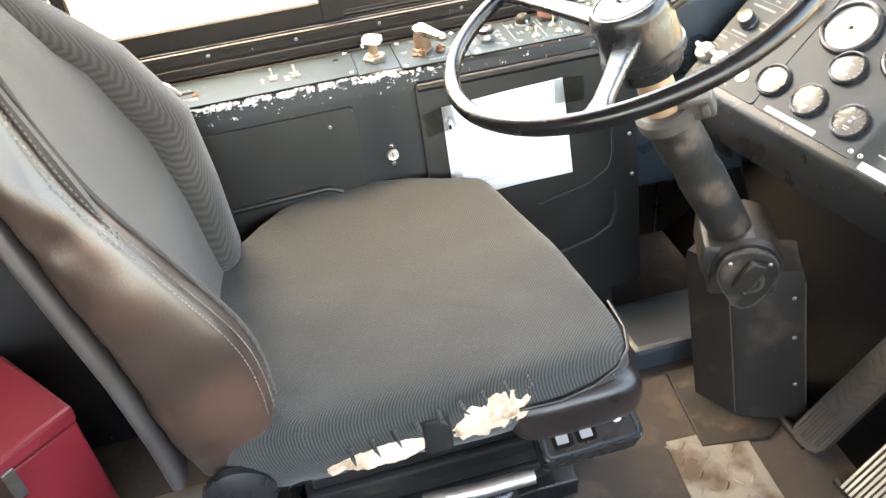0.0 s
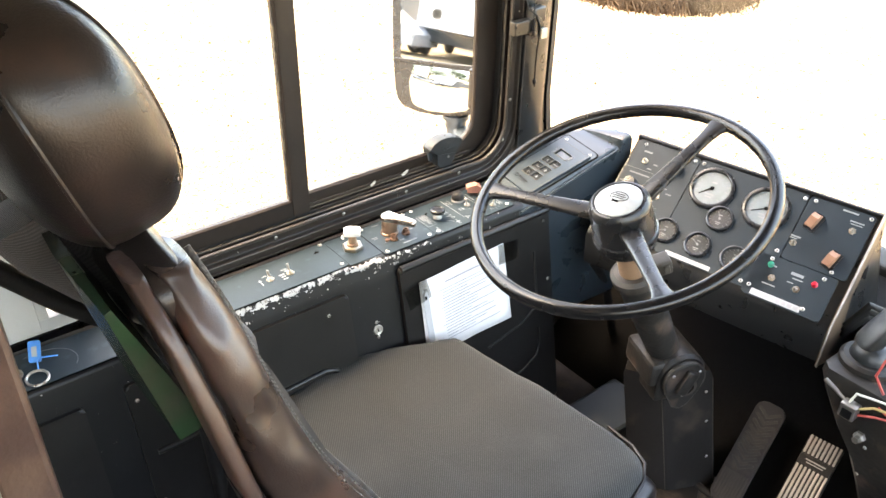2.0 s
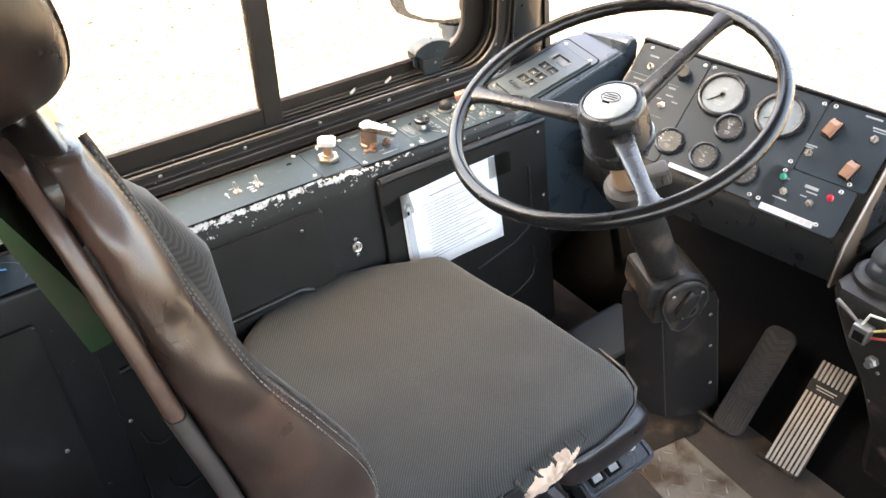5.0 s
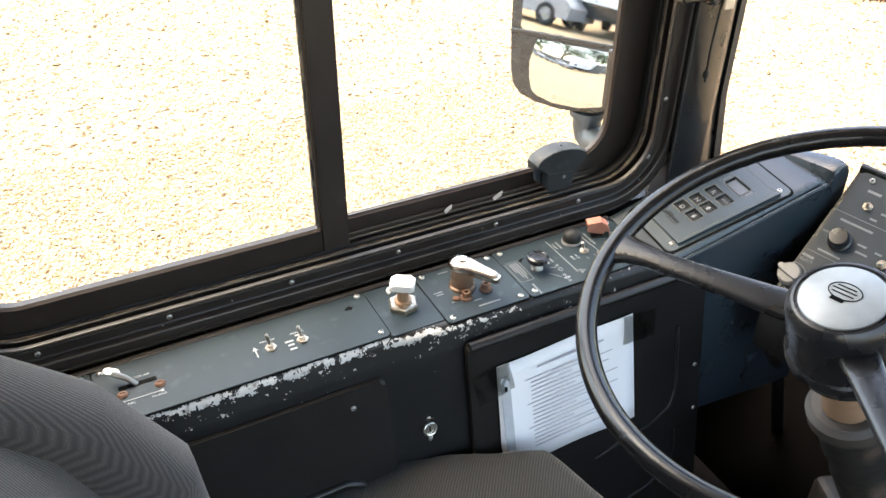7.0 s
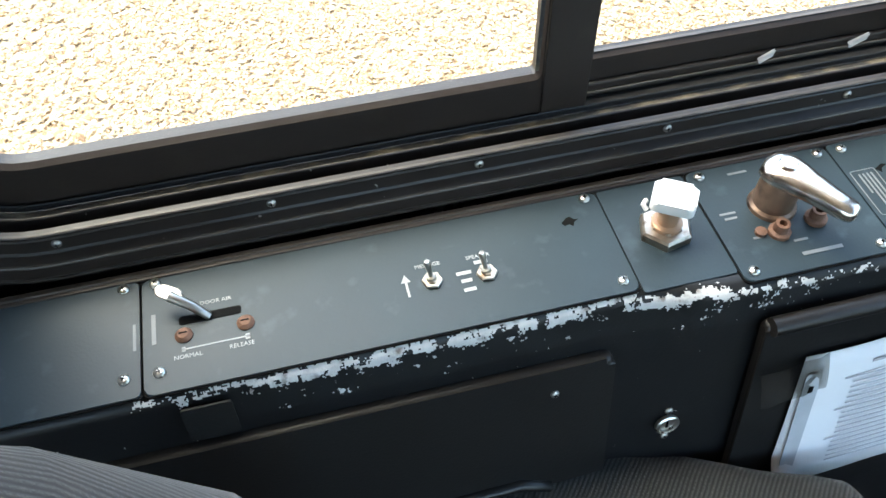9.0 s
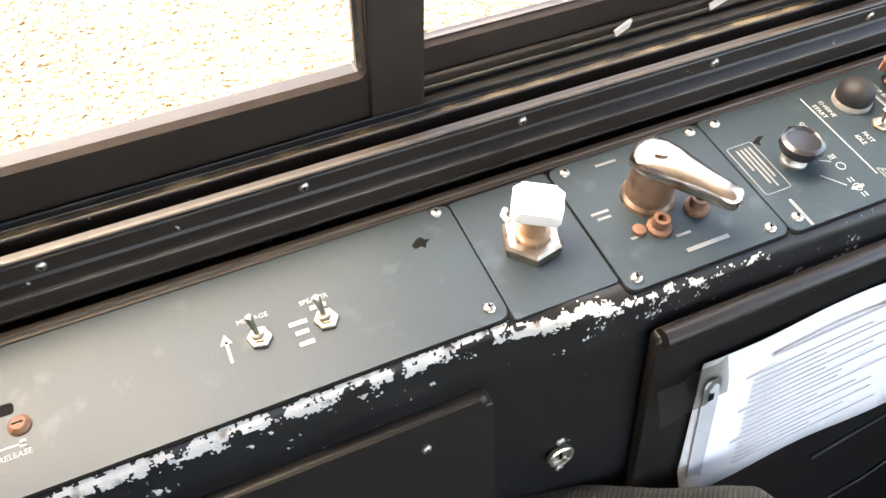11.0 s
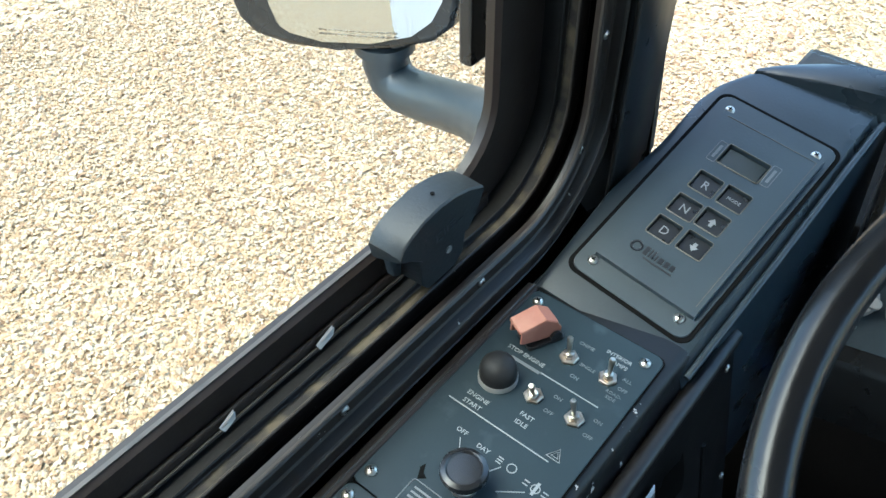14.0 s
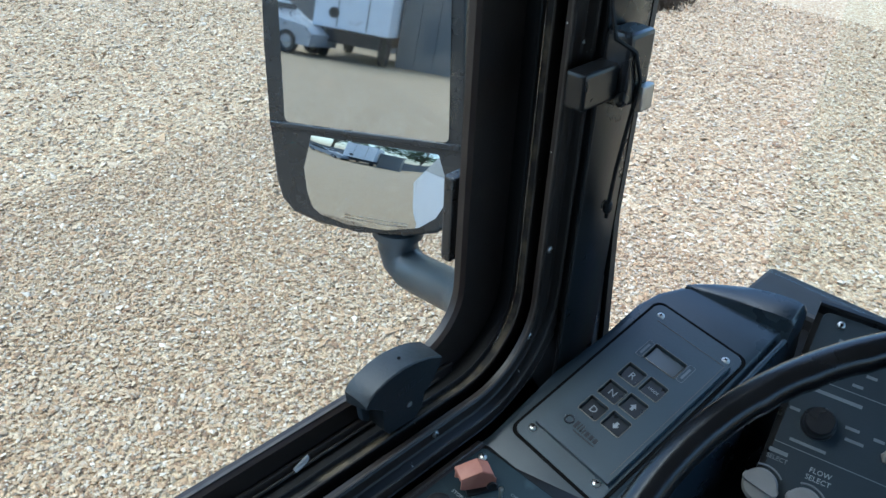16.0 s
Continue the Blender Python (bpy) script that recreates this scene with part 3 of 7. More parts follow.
plain("wall_front", box(0.99, 1.05, -2.4, 0.005, -0.3, 0.60), PAINT, "black front panel below the windscreen", "wall")
plain("windscreen_sill", box(0.955, 1.04, -2.38, 0.0, 0.602, 0.632, 0.008), RUBBER, "black rubber sill under the windscreen", "sill")
plain("wall_front_header", box(0.99, 1.05, -2.4, 0.005, 1.95, 2.2), PAINT, "black header above the windscreen", "wall")
glass_front = plain("windscreen", box(1.015, 1.021, -2.38, 0.0, 0.635, 1.948), GLASS, "clear flat windscreen glass", "window")
glass_front.visible_shadow = False

# The front pillar between the side window and the windscreen.
pillar = thing("front_pillar", "black steel pillar between side window and windscreen", "pillar", kind="structure")
part("pillar_cover", loft([[(0.452, 0.02, z), (0.452, -0.012, z), (0.47, -0.016, z), (0.515, -0.014, z), (0.553 + max(0, 0.9 - z) * 0.12, 0.012, z), (0.556 + max(0, 0.9 - z) * 0.12, 0.07, z), (0.5, 0.08, z)] for z in (0.60, 0.75, 0.9, 1.2, 1.79)]), PAINT, pillar)
part("pillar_rubber", loft([[(0.556 + max(0, 0.9 - z) * 0.12, 0.008, z), (0.574 + max(0, 0.9 - z) * 0.14, 0.014, z), (0.578 + max(0, 0.9 - z) * 0.14, 0.07, z), (0.558 + max(0, 0.9 - z) * 0.12, 0.07, z)] for z in (0.72, 0.9, 1.2, 1.79)]), RUBBER, pillar)
part("pillar_seam", tube([(0.4535, -0.014, z) for z in (0.76, 0.9, 1.1, 1.4, 1.79)], 0.0022, 8), RUBBER, pillar)
blind = thing("blind_catch", "black sun blind catch with a knotted cord on the pillar", "catch")
part("bracket", box(0.405, 0.486, -0.034, -0.0145, 1.074, 1.104, 0.003), PAINT, blind)
part("housing", box(0.448, 0.482, -0.042, -0.0165, 1.068, 1.128, 0.004), PLASTIC, blind)
part("clip", box(0.466, 0.484, -0.048, -0.040, 1.062, 1.084, 0.002), ZINC, blind, "small bright metal clip")
part("cord", tube([(0.437, -0.024, 1.19), (0.434, -0.028, 1.15), (0.440, -0.032, 1.125), (0.452, -0.044, 1.115), (0.464, -0.045, 1.09), (0.466, -0.040, 1.05), (0.472, -0.032, 1.0), (0.477, -0.028, 0.965), (0.480, -0.026, 0.95)], 0.0018, 6), RUBBER, blind)
part("knot", cushion((0.009, 0.009, 0.014), pose(0.478, -0.027, 0.962), 0.9, 0.9, 10, 6), RUBBER, blind)

# The side window: a moulded ring of several steps round the opening, two sliding panes.
X0, X1, Z0, Z1, RAD = -0.548, 0.435, 0.785, 1.76, 0.088


def ring(rows, n=9):
    """A moulding round the window opening from rows of inward distance and depth."""
    def loop(d, y):
        return [(x, y, z) for x, z in rounded(X0 + d, X1 - d, Z0 + d, Z1 - d, max(0.02, RAD - d), n)]
    bm = bmesh.new()
    rings = [[bm.verts.new(p) for p in loop(d, y)] for d, y in rows]
    for a, b in zip(rings, rings[1:]):
        for k in range(len(a)):
            j = (k + 1) % len(a)
            bm.faces.new((a[k], b[k], b[j], a[j]))
    bmesh.ops.recalc_face_normals(bm, faces=bm.faces)
    return smooth(bm, 30)


window = thing("window_1", "black framed sliding side window with rounded corners", "window", kind="structure")
part("outer_flange", ring([(-0.034, 0.03), (-0.034, -0.003), (-0.0325, -0.006), (-0.0315, -0.0066), (-0.030, -0.0066), (-0.0292, -0.0052), (-0.0275, -0.0052), (-0.0265, -0.0072), (-0.0255, -0.0078), (-0.0150, -0.0078), (-0.0142, -0.0072), (-0.0138, -0.004), (-0.0138, 0.03)]), FRAME, window)
part("worn_ridge", ring([(-0.0148, -0.0072), (-0.0144, -0.0084), (-0.0136, -0.0088), (-0.0124, -0.0082), (-0.0118, -0.0070)]), RIDGE, window, "worn brown ridge with caught light in its colour")
part("bead", ring([(-0.0302, -0.0060), (-0.0298, -0.0072), (-0.0290, -0.0074), (-0.0284, -0.0064), (-0.0282, -0.0050)]), RIDGE, window)
part("bead", ring([(0.0064, -0.0006), (0.0069, -0.0024), (0.0078, -0.0031), (0.0087, -0.0022), (0.0091, -0.0004)]), RIDGE, window)
part("screw_flange", ring([(-0.0119, -0.0071), (-0.0100, -0.0045), (-0.0086, -0.0012), (-0.0066, 0.0), (0.0062, 0.0), (0.0068, -0.0018), (0.0078, -0.0026), (0.0086, -0.0018), (0.0090, 0.0), (0.0106, 0.0), (0.0112, -0.0024), (0.0122, -0.0032), (0.0130, -0.0024), (0.0134, 0.0), (0.0134, 0.0024)]), RIB, window)
part("bead", ring([(0.0109, -0.0018), (0.0113, -0.0030), (0.0122, -0.0037), (0.0131, -0.0030), (0.0136, -0.0014)]), RIDGE, window)
# Shade inside the groove is put into its colour.
part("groove", ring([(0.0134, 0.0024), (0.002, 0.004), (-0.006, 0.007), (-0.006, 0.013), (-0.002, 0.0150)]), SLOT, window, "deep groove with shade in its near-black colour")
part("channel_lip", ring([(-0.002, 0.0151), (0.0098, 0.0153), (0.0110, 0.0158), (0.0113, 0.0166), (0.0104, 0.0172), (0.0085, 0.0173)]), RIB, window)
part("bead", ring([(0.0105, 0.0151), (0.0114, 0.0155), (0.0118, 0.0163), (0.0113, 0.0171), (0.0104, 0.0175)]), RIDGE, window)
part("dusty_channel", ring([(0.0085, 0.0174), (0.0066, 0.0182), (0.0062, 0.0262), (0.0070, 0.0269)]), DIRT, window, "groove with patches of tan dust")
part("seal_lip", ring([(0.0070, 0.0270), (0.0118, 0.0270), (0.0126, 0.0277), (0.0118, 0.0285), (0.0090, 0.0286)]), RUBBER, window)
part("track", ring([(0.0088, 0.0287), (0.0080, 0.030), (0.0080, 0.0665)]), RUBBER, window)
for x in (-0.455, -0.306, -0.151, 0.0, 0.154, 0.296, -0.60 + 1.02):
    again("screw", RIVET, frame_on((x, -0.0002, Z0 if x < 0.35 else 0.83), (1, 0, 0), (0, -1, 0)), window)
for z in (0.922, 1.07, 1.22, 1.37):
    again("screw", RIVET, frame_on((X1, -0.0002, z), (1, 0, 0), (0, -1, 0)), window)


def corners(x0, x1, z0, z1, left, right, n=8):
    """A rectangle whose left and right corners have their own radii."""
    a, b = rounded(x0, x1, z0, z1, left, n), rounded(x0, x1, z0, z1, right, n)
    return [q if q[0] > (x0 + x1) / 2 else p for p, q in zip(a, b)]


def sash(outer, inner, ro, ri, y0, y1):
    """A flat sash from its outer and inner x0, x1, z0, z1 and the radii of its left and right corners."""
    bm = bmesh.new()
    x0, x1, z0, z1 = inner
    hole = lambda g: corners(x0 - g, x1 + g, z0 - g, z1 + g, ri[0] + g, ri[1] + g)  # noqa: E731
    a, b, mid = corners(*outer, *ro), hole(0.0), hole(0.003)
    loops = [[bm.verts.new((x, y, z)) for x, z in lp] for lp, y in ((a, y1), (a, y0), (mid, y0), (b, y0 + 0.004), (b, y1))]
    for p, q in zip(loops, loops[1:] + loops[:1]):
        for k in range(len(p)):
            kk = (k + 1) % len(p)
            bm.faces.new((p[k], p[kk], q[kk], q[k]))
    bmesh.ops.recalc_face_normals(bm, faces=bm.faces)
    return smooth(bm, 30)


sash_l = part("sliding_sash", sash((-0.53, -0.075, 0.79, 1.75), (-0.507, -0.0985, 0.8315, 1.72), (0.07, 0.004), (0.05, 0.003), 0.0305, 0.044), FRAME, window, "dark sliding sash with a wide stile")
part("stile", box(-0.0945, -0.0575, 0.0285, 0.045, 0.7935, 1.748, 0.0014), FRAME, sash_l, "dark upright stile butted on the rail")
pane = part("pane", box(-0.52, -0.0875, 0.036, 0.040, 0.815, 1.73), GLASS, sash_l)
pane.visible_shadow = False
part("bead", box(-0.1015, -0.0985, 0.0295, 0.0312, 0.838, 1.715), DIRT, sash_l)
sash_r = part("fixed_sash", sash((-0.085, 0.432, 0.79, 1.757), (-0.072, 0.372, 0.8285, 1.72), (0.004, 0.075), (0.003, 0.055), 0.046, 0.0572), FRAME, window, "dark fixed sash with a lighter top on its rail")
part("lower_rail_step", box(-0.0575, 0.36, 0.041, 0.0455, 0.792, 0.806, 0.002), FRAME, sash_r)
part("rail_seal", box(-0.0570, 0.34, 0.0385, 0.0408, 0.7965, 0.7995, 0.001), RIDGE, sash_r, "pale worn edge of the rail seal")
pane = part("pane", box(-0.078, 0.385, 0.053, 0.057, 0.82, 1.73), GLASS, sash_r)
pane.visible_shadow = False
part("lit_rail_top", box(-0.057, 0.315, 0.0495, 0.0525, 0.8288, 0.8296), RAIL, sash_r)
for x, w in ((0.090, 0.011), (0.170, 0.014)):
    bm = bmesh.new()
    v = [bm.verts.new(p) for p in ((x, 0.0385, 0.804), (x + w, 0.036, 0.8135), (x + w * 0.9, 0.034, 0.807), (x + 0.002, 0.0365, 0.799), (x, 0.0365, 0.804), (x + w, 0.034, 0.8135))]
    bm.faces.new(v[:4])
    bm.faces.new((v[4], v[5], v[2]))
    bm.faces.new((v[3], v[0], v[4]))
    part("torn_seal", bm, STRIP, window, "torn sliver of white weather strip")

latch = thing("window_latch", "dark grey plastic window latch on the sash rail", "latch")
cap = []
for y, g in ((0.0120, -0.0012), (0.0132, 0.0), (0.0260, 0.0008), (0.0388, 0.0), (0.0400, -0.0012)):
    lip = 0.010 * max(0.0, (y - 0.0132) / 0.027)  # the thumb lip reaches down on the glass side
    top = [(0.2270, 0.8530), (0.2305, 0.8590), (0.2380, 0.8640), (0.2520, 0.8690), (0.2680, 0.8710), (0.2830, 0.8695), (0.2980, 0.8655), (0.3130, 0.8580)]
    low = [(0.3110, 0.8500), (0.3040, 0.8380), (0.2960, 0.8290), (0.2700, 0.8330), (0.2480, 0.8350), (0.2370, 0.8440 - lip), (0.2290, 0.8485 - lip)]
    cap.append([(x, y, z + g) for x, z in top] + [(x, y, z - g) for x, z in low])
part("cap", loft(cap, True, 30), LATCH, latch, "rounded grey thumb cap")
bm = prism([(0.246, 0.840), (0.2475, 0.812), (0.254, 0.8035), (0.284, 0.8035), (0.2925, 0.811), (0.297, 0.836)], -0.0330, -0.0135, 0.0015)
bm.transform(Matrix.Rotation(radians(90), 4, "X"))
part("body", bm, LATCH, latch)
part("finger_pull", prism([(0.234, 0.843), (0.238, 0.818), (0.2455, 0.8125), (0.2465, 0.840)], -0.036, -0.030, 0.0012, Matrix.Rotation(radians(90), 4, "X")), GREYPLASTIC, latch)
part("hole", lathe([(0.003, 0), (0.003, 0.0008), (0, 0.0008)], 12, frame_on((0.276, 0.0134, 0.825), (1, 0, 0), (0, -1, 0))), KNOBGREY, latch)
part("hole", lathe([(0.0016, 0), (0.0016, 0.0006), (0, 0.0006)], 10, frame_on((0.273, 0.024, 0.8716), (1, 0, 0), (0.03, 0, 1))), SLOT, latch)
bars([(0.0, 0.006, 0.0, 0.001), (0.0, 0.001, 0.0, 0.007), (0.002, 0.006, 0.006, 0.007), (0.008, 0.009, 0.0, 0.007), (0.011, 0.012, 0.0, 0.007), (0.014, 0.02, 0.0, 0.001), (0.014, 0.02, 0.003, 0.004), (0.014, 0.02, 0.006, 0.007), (0.022, 0.028, 0.0, 0.001)], frame_on((0.262, 0.0117, 0.843), (1, 0, 0.12), (0, -1, 0)), GREYPLASTIC, latch, "raised_mark")

# ---- the side console ----
console = thing("side_console", "black painted steel side console below the window with chipped edge", "console")


def edge_y(x):
    """The console's front edge, which steps out towards the driver's knee."""
    t = min(1, max(0, (x + 0.085) / 0.095))
    return -0.121 - 0.014 * t * t * (3 - 2 * t) - 0.008 * min(1, max(0, x / 0.36))


XS = [-1.3, -0.6, -0.3, -0.09, -0.075, -0.06, -0.045, -0.03, -0.015, 0.0, 0.02, 0.15, 0.30, 0.362]
lean = 0.19


def section(x, extra=0.0):
    y = edge_y(x)
    out = [(x, -0.012, 0.10), (x, -0.012, TOP - 0.004), (x, -0.02, TOP - 0.001), (x, y + 0.010, TOP - 0.001)]
    out += [(x, y + 0.010 - 0.010 * math.sin(radians(a)), TOP - 0.011 + 0.010 * math.cos(radians(a))) for a in (30, 60, 90)]
    out += [(x, y - lean * (TOP - z), z) for z in (0.70, 0.40, FLOOR)]
    return out


part("body", loft([section(x) for x in XS]), SPECK, console)


def edge_strip(x0, x1, low=0.024, lift=0.0):
    """The rounded front edge, worn through to the primer."""
    bm = bmesh.new()
    rows = []
    xs = [x0 + (x1 - x0) * i / 40 for i in range(41)]
    for x in xs:
        y = edge_y(x)
        row = [(x, y + 0.0135 + 0.002 * noise.noise((x * 60, 0, 0)), TOP - 0.0006)]
        row += [(x, y + 0.010 - (0.0106 + lift) * math.sin(radians(a)), TOP - 0.011 + (0.0106 + lift) * math.cos(radians(a))) for a in (0, 30, 60, 90)]
        row += [(x, y - 0.0006 - lift - lean * (low - 0.002), TOP - low - low * 0.16 * noise.noise((x * 45, 3, 0)))]
        rows.append([bm.verts.new(p) for p in row])
    for a, b in zip(rows, rows[1:]):
        for k in range(len(a) - 1):
            bm.faces.new((a[k], b[k], b[k + 1], a[k + 1]))
    bmesh.ops.recalc_face_normals(bm, faces=bm.faces)
    return smooth(bm, 60)


def chipped_edge(x0, x1, step=0.0008):
    """Ragged flakes along the edge where the paint is gone to the primer: a thin skin over the corner."""
    bm = bmesh.new()
    nx, arc = int((x1 - x0) / step), [0.0011 * k for k in range(30)]
    def place(x, d):
        """A point d metres down the profile from the top face, over the round corner and down the front."""
        y, turn = edge_y(x), d - 0.004
        if turn < 0:
            return (x, y + 0.010 - turn, TOP - 0.011 + 0.0112)
        a = turn / 0.0112
        if a < 1.37:
            return (x, y + 0.010 - 0.0112 * math.sin(a), TOP - 0.011 + 0.0112 * math.cos(a))
        low = turn - 1.37 * 0.0112
        return (x, y - 0.0012 - 0.19 * low, TOP - 0.0092 - low * 0.98)
    verts = {}
    def vert(i, k):
        if (i, k) not in verts:
            verts[(i, k)] = bm.verts.new(place(x0 + i * step, arc[k]))
        return verts[(i, k)]
    for i in range(nx):
        x = x0 + (i + 0.5) * step
        thin = 0.8 * max(0.0, (x - 0.03) / 0.08) + 0.5 * max(0.0, (-0.34 - x) / 0.1)
        for k in range(len(arc) - 1):
            d = arc[k] - 0.0135
            far = -d / 0.0060 if d < 0 else d / 0.0095
            h = noise.noise((x * 55, d * 90, 1.0)) + 0.7 * noise.noise((x * 170, d * 200, 4.0)) + 0.55 * noise.noise((x * 520, d * 520, 7.0))
            if h > -0.28 + 0.62 * far + thin:
                bm.faces.new((vert(i, k), vert(i + 1, k), vert(i + 1, k + 1), vert(i, k + 1)))
    bmesh.ops.recalc_face_normals(bm, faces=bm.faces)
    return smooth(bm, 60)


part("flecked_edge", edge_strip(-0.36, 0.30, 0.034), WORN, console, "edge with paint flecked to white primer")
part("bare_edge", chipped_edge(-0.42, 0.26), PRIMER, console, "corner worn through to pale primer")
bm = tube([(-0.7 + 0.04 * i, -0.0185, TOP - 0.0005) for i in range(27)], 0.0025, 6)
part("rear_seal", bm, RUBBER, console)
part("rear_trim", box(-1.2, 0.344, -0.0208, -0.0114, TOP - 0.004, TOP + 0.0026, 0.0012), FRAME, console)
part("rear_bead", tube([(-1.2 + 0.0772 * i, -0.0165, TOP + 0.0026) for i in range(21)], 0.0013, 6), RIDGE, console)


def face(x, z, off=0.0):
    """A point on the console's leaning front, off metres out from it, and its pose (x along the bus, y up the slope)."""
    y = edge_y(x) - lean * (TOP - z)
    return frame_on((x, y, z), (1, 0, 0), (0, -1, lean)) @ Matrix.Translation((0, 0, off))


def front_panel(x0, x1, z0, z1, name, label, thick=0.0095):
    """A pressed cover on the console's front with a rolled rim."""
    h, w = (z1 - z0) * math.hypot(1, lean), x1 - x0
    m = face((x0 + x1) / 2, (z0 + z1) / 2)
    body = prism(rounded(-w / 2, w / 2, -h / 2, h / 2, 0.008), -0.001, thick, 0.0055, m, 4)
    return part(name, body, PANEL, console, label), m, w, h


cover, m, w, h = front_panel(-0.508, -0.083, 0.25, 0.702, "access_cover", "charcoal access cover with pressed grip recess")
part("pressing", tube([(0.15, -0.13, 0.0095), (0.165, -0.11, 0.0098), (0.17, 0.06, 0.0098), (0.162, 0.085, 0.0098), (0.14, 0.095, 0.0098), (-0.02, 0.09, 0.0098), (-0.19, 0.09, 0.0095)], 0.006, 10, m), PANEL, cover)
part("pressing", tube([(-0.19, -0.035, 0.0095), (-0.185, -0.06, 0.0098), (-0.17, -0.072, 0.0098), (-0.13, -0.068, 0.0095)], 0.004, 8, m), PANEL, cover)
part("pressing", tube([(-0.175, -0.15, 0.0095), (-0.17, -0.172, 0.0098), (-0.155, -0.185, 0.0098), (-0.115, -0.18, 0.0095)], 0.004, 8, m), PANEL, cover)
for x, z in ((-0.13, 0.676), (-0.494, 0.671), (-0.497, 0.47), (-0.1, 0.45)):
    screw(face(x, z, 0.0095), cover, RIVET)
cover2, m, w, h = front_panel(-1.0, -0.572, 0.25, 0.695, "access_cover", "charcoal access cover with rolled rim")
for x, z in ((-0.60, 0.47), (-0.98, 0.47)):
    screw(face(x, z, 0.0095), cover2, RIVET)
lock = part("lock", lathe([(0.0105, 0), (0.0105, 0.003), (0.009, 0.004), (0.0075, 0.0035), (0.007, 0.0015), (0, 0.0015)], 20, face(-0.031, 0.606, 0.0005)), STEEL, console, "round chrome barrel lock")
part("keyhole", box(-0.001, 0.001, -0.004, 0.004, 0.0016, 0.002, 0, face(-0.031, 0.606, 0.0005)), SLOT, lock)
for z in (0.622, 0.590):
    screw(face(-0.031, z, 0.0005), console, RIVET)
part("velcro_patch", prism(rounded(-0.017, 0.017, -0.016, 0.016, 0.002), 0, 0.0018, 0.0005, face(-0.372, 0.722, 0.0006)), RUBBER, console, "square patch of black fastener tape")

# The locker door with the notice taped on it.
m = face(0.225, 0.48)
locker = part("locker_door", prism(rounded(-0.2, 0.2, -0.24, 0.245, 0.006), -0.001, 0.008, 0.004, m, 3), PANEL, console, "black locker door with rolled upper edge")
part("top_roll", tube([(-0.197, 0.244, 0.008), (0.0, 0.244, 0.008), (0.197, 0.244, 0.008)], 0.0075, 12, m), PANEL, locker)
part("pressing", tube([(0.0, -0.02, 0.0085), (0.10, 0.0, 0.0085), (0.14, 0.02, 0.0085), (0.15, 0.05, 0.0085), (0.15, 0.16, 0.008)], 0.003, 8, m), PANEL, locker)
part("pressing", tube([(0.0, -0.14, 0.0085), (0.10, -0.12, 0.0085), (0.14, -0.10, 0.0085), (0.15, -0.07, 0.0085), (0.15, -0.03, 0.008)], 0.003, 8, m), PANEL, locker)
for x, z in ((0.405, 0.700), (0.41, 0.56), (0.412, 0.48), (0.045, 0.49)):
    screw(face(x, z, 0.008), locker, RIVET)
part("top_sheet", prism(rounded(-0.0618, 0.0098, -0.120, -0.0212, 0.002), TOP - 0.0008, TOP + 0.0006, 0.0003), PLATE, console, "blue-grey metal top sheet")
notice = thing("paper_notice", "white printed notice taped to the black locker door", "notice")
mp = face(0.177, 0.598, 0.0130) @ pose(0, 0, 0, 0, 0, 2.2)
bm = bmesh.new()
grid = [[bm.verts.new((-0.113 + 0.226 * i / 12 + 0.006 * (j / 8 - 0.5) * (i < 1), -0.088 + 0.176 * j / 8 - 0.006 * (i / 12) * (j < 1), 0.0015 * math.sin(i * 0.7) + 0.004 * max(0, 2 - i) * (j < 2))) for i in range(13)] for j in range(9)]
for j in range(8):
    for i in range(12):
        bm.faces.new((grid[j][i], grid[j][i + 1], grid[j + 1][i + 1], grid[j + 1][i]))
sheet = part("sheet", smooth(bm, 60), PAPER, notice)
so = sheet.modifiers.new("thickness", "SOLIDIFY")
so.thickness = 0.0006
sheet.matrix_basis = mp
rows = [(-0.05, 0.06, 0.064, 0.067)]
for i in range(18):
    y = 0.05 - i * 0.0068
    rows.append((-0.070 + (0.008 if i % 6 else 0), 0.045 + 0.040 * math.sin(i * 2.3), y, y + 0.0014))
bars(rows, mp @ Matrix.Translation((0, 0, 0.0026)), INK, notice, "printed_line")
part("holder_strip", prism(rounded(-0.108, -0.094, -0.084, 0.07, 0.004), 0.0027, 0.0036, 0.0004, mp), STRIP, notice, "pale plastic edging strip")
part("hole", prism(rounded(-0.103, -0.0985, 0.046, 0.054, 0.001), 0.0037, 0.0039, 0, mp), SLOT, notice)
for x, y, r in ((-0.118, 0.066, 8), (0.122, 0.064, -5)):
    bm = bmesh.new()
    g = [[bm.verts.new((-0.028 + 0.056 * i / 6, -0.022 + 0.044 * j / 4, 0.004 + 0.0012 * math.sin(i * 2.1 + j))) for i in range(7)] for j in range(5)]
    for j in range(4):
        for i in range(6):
            bm.faces.new((g[j][i], g[j][i + 1], g[j + 1][i + 1], g[j + 1][i]))
    bm.transform(mp @ pose(x, y, 0, 0, 0, r))
    part("tape", smooth(bm), TAPE, notice, "wrinkled clear sticky tape")

# ---- switch plates on the console ----
DRIVER = frame_on((0, 0, 0), (0, -1, 0), (0, 0, 1))
ALONG = frame_on((0, 0, 0), (1, 0, 0), (0, 0, 1))


def on_top(x, y, z=TOP + 0.0016, base=ALONG):
    return Matrix.Translation((x, y, z)) @ base


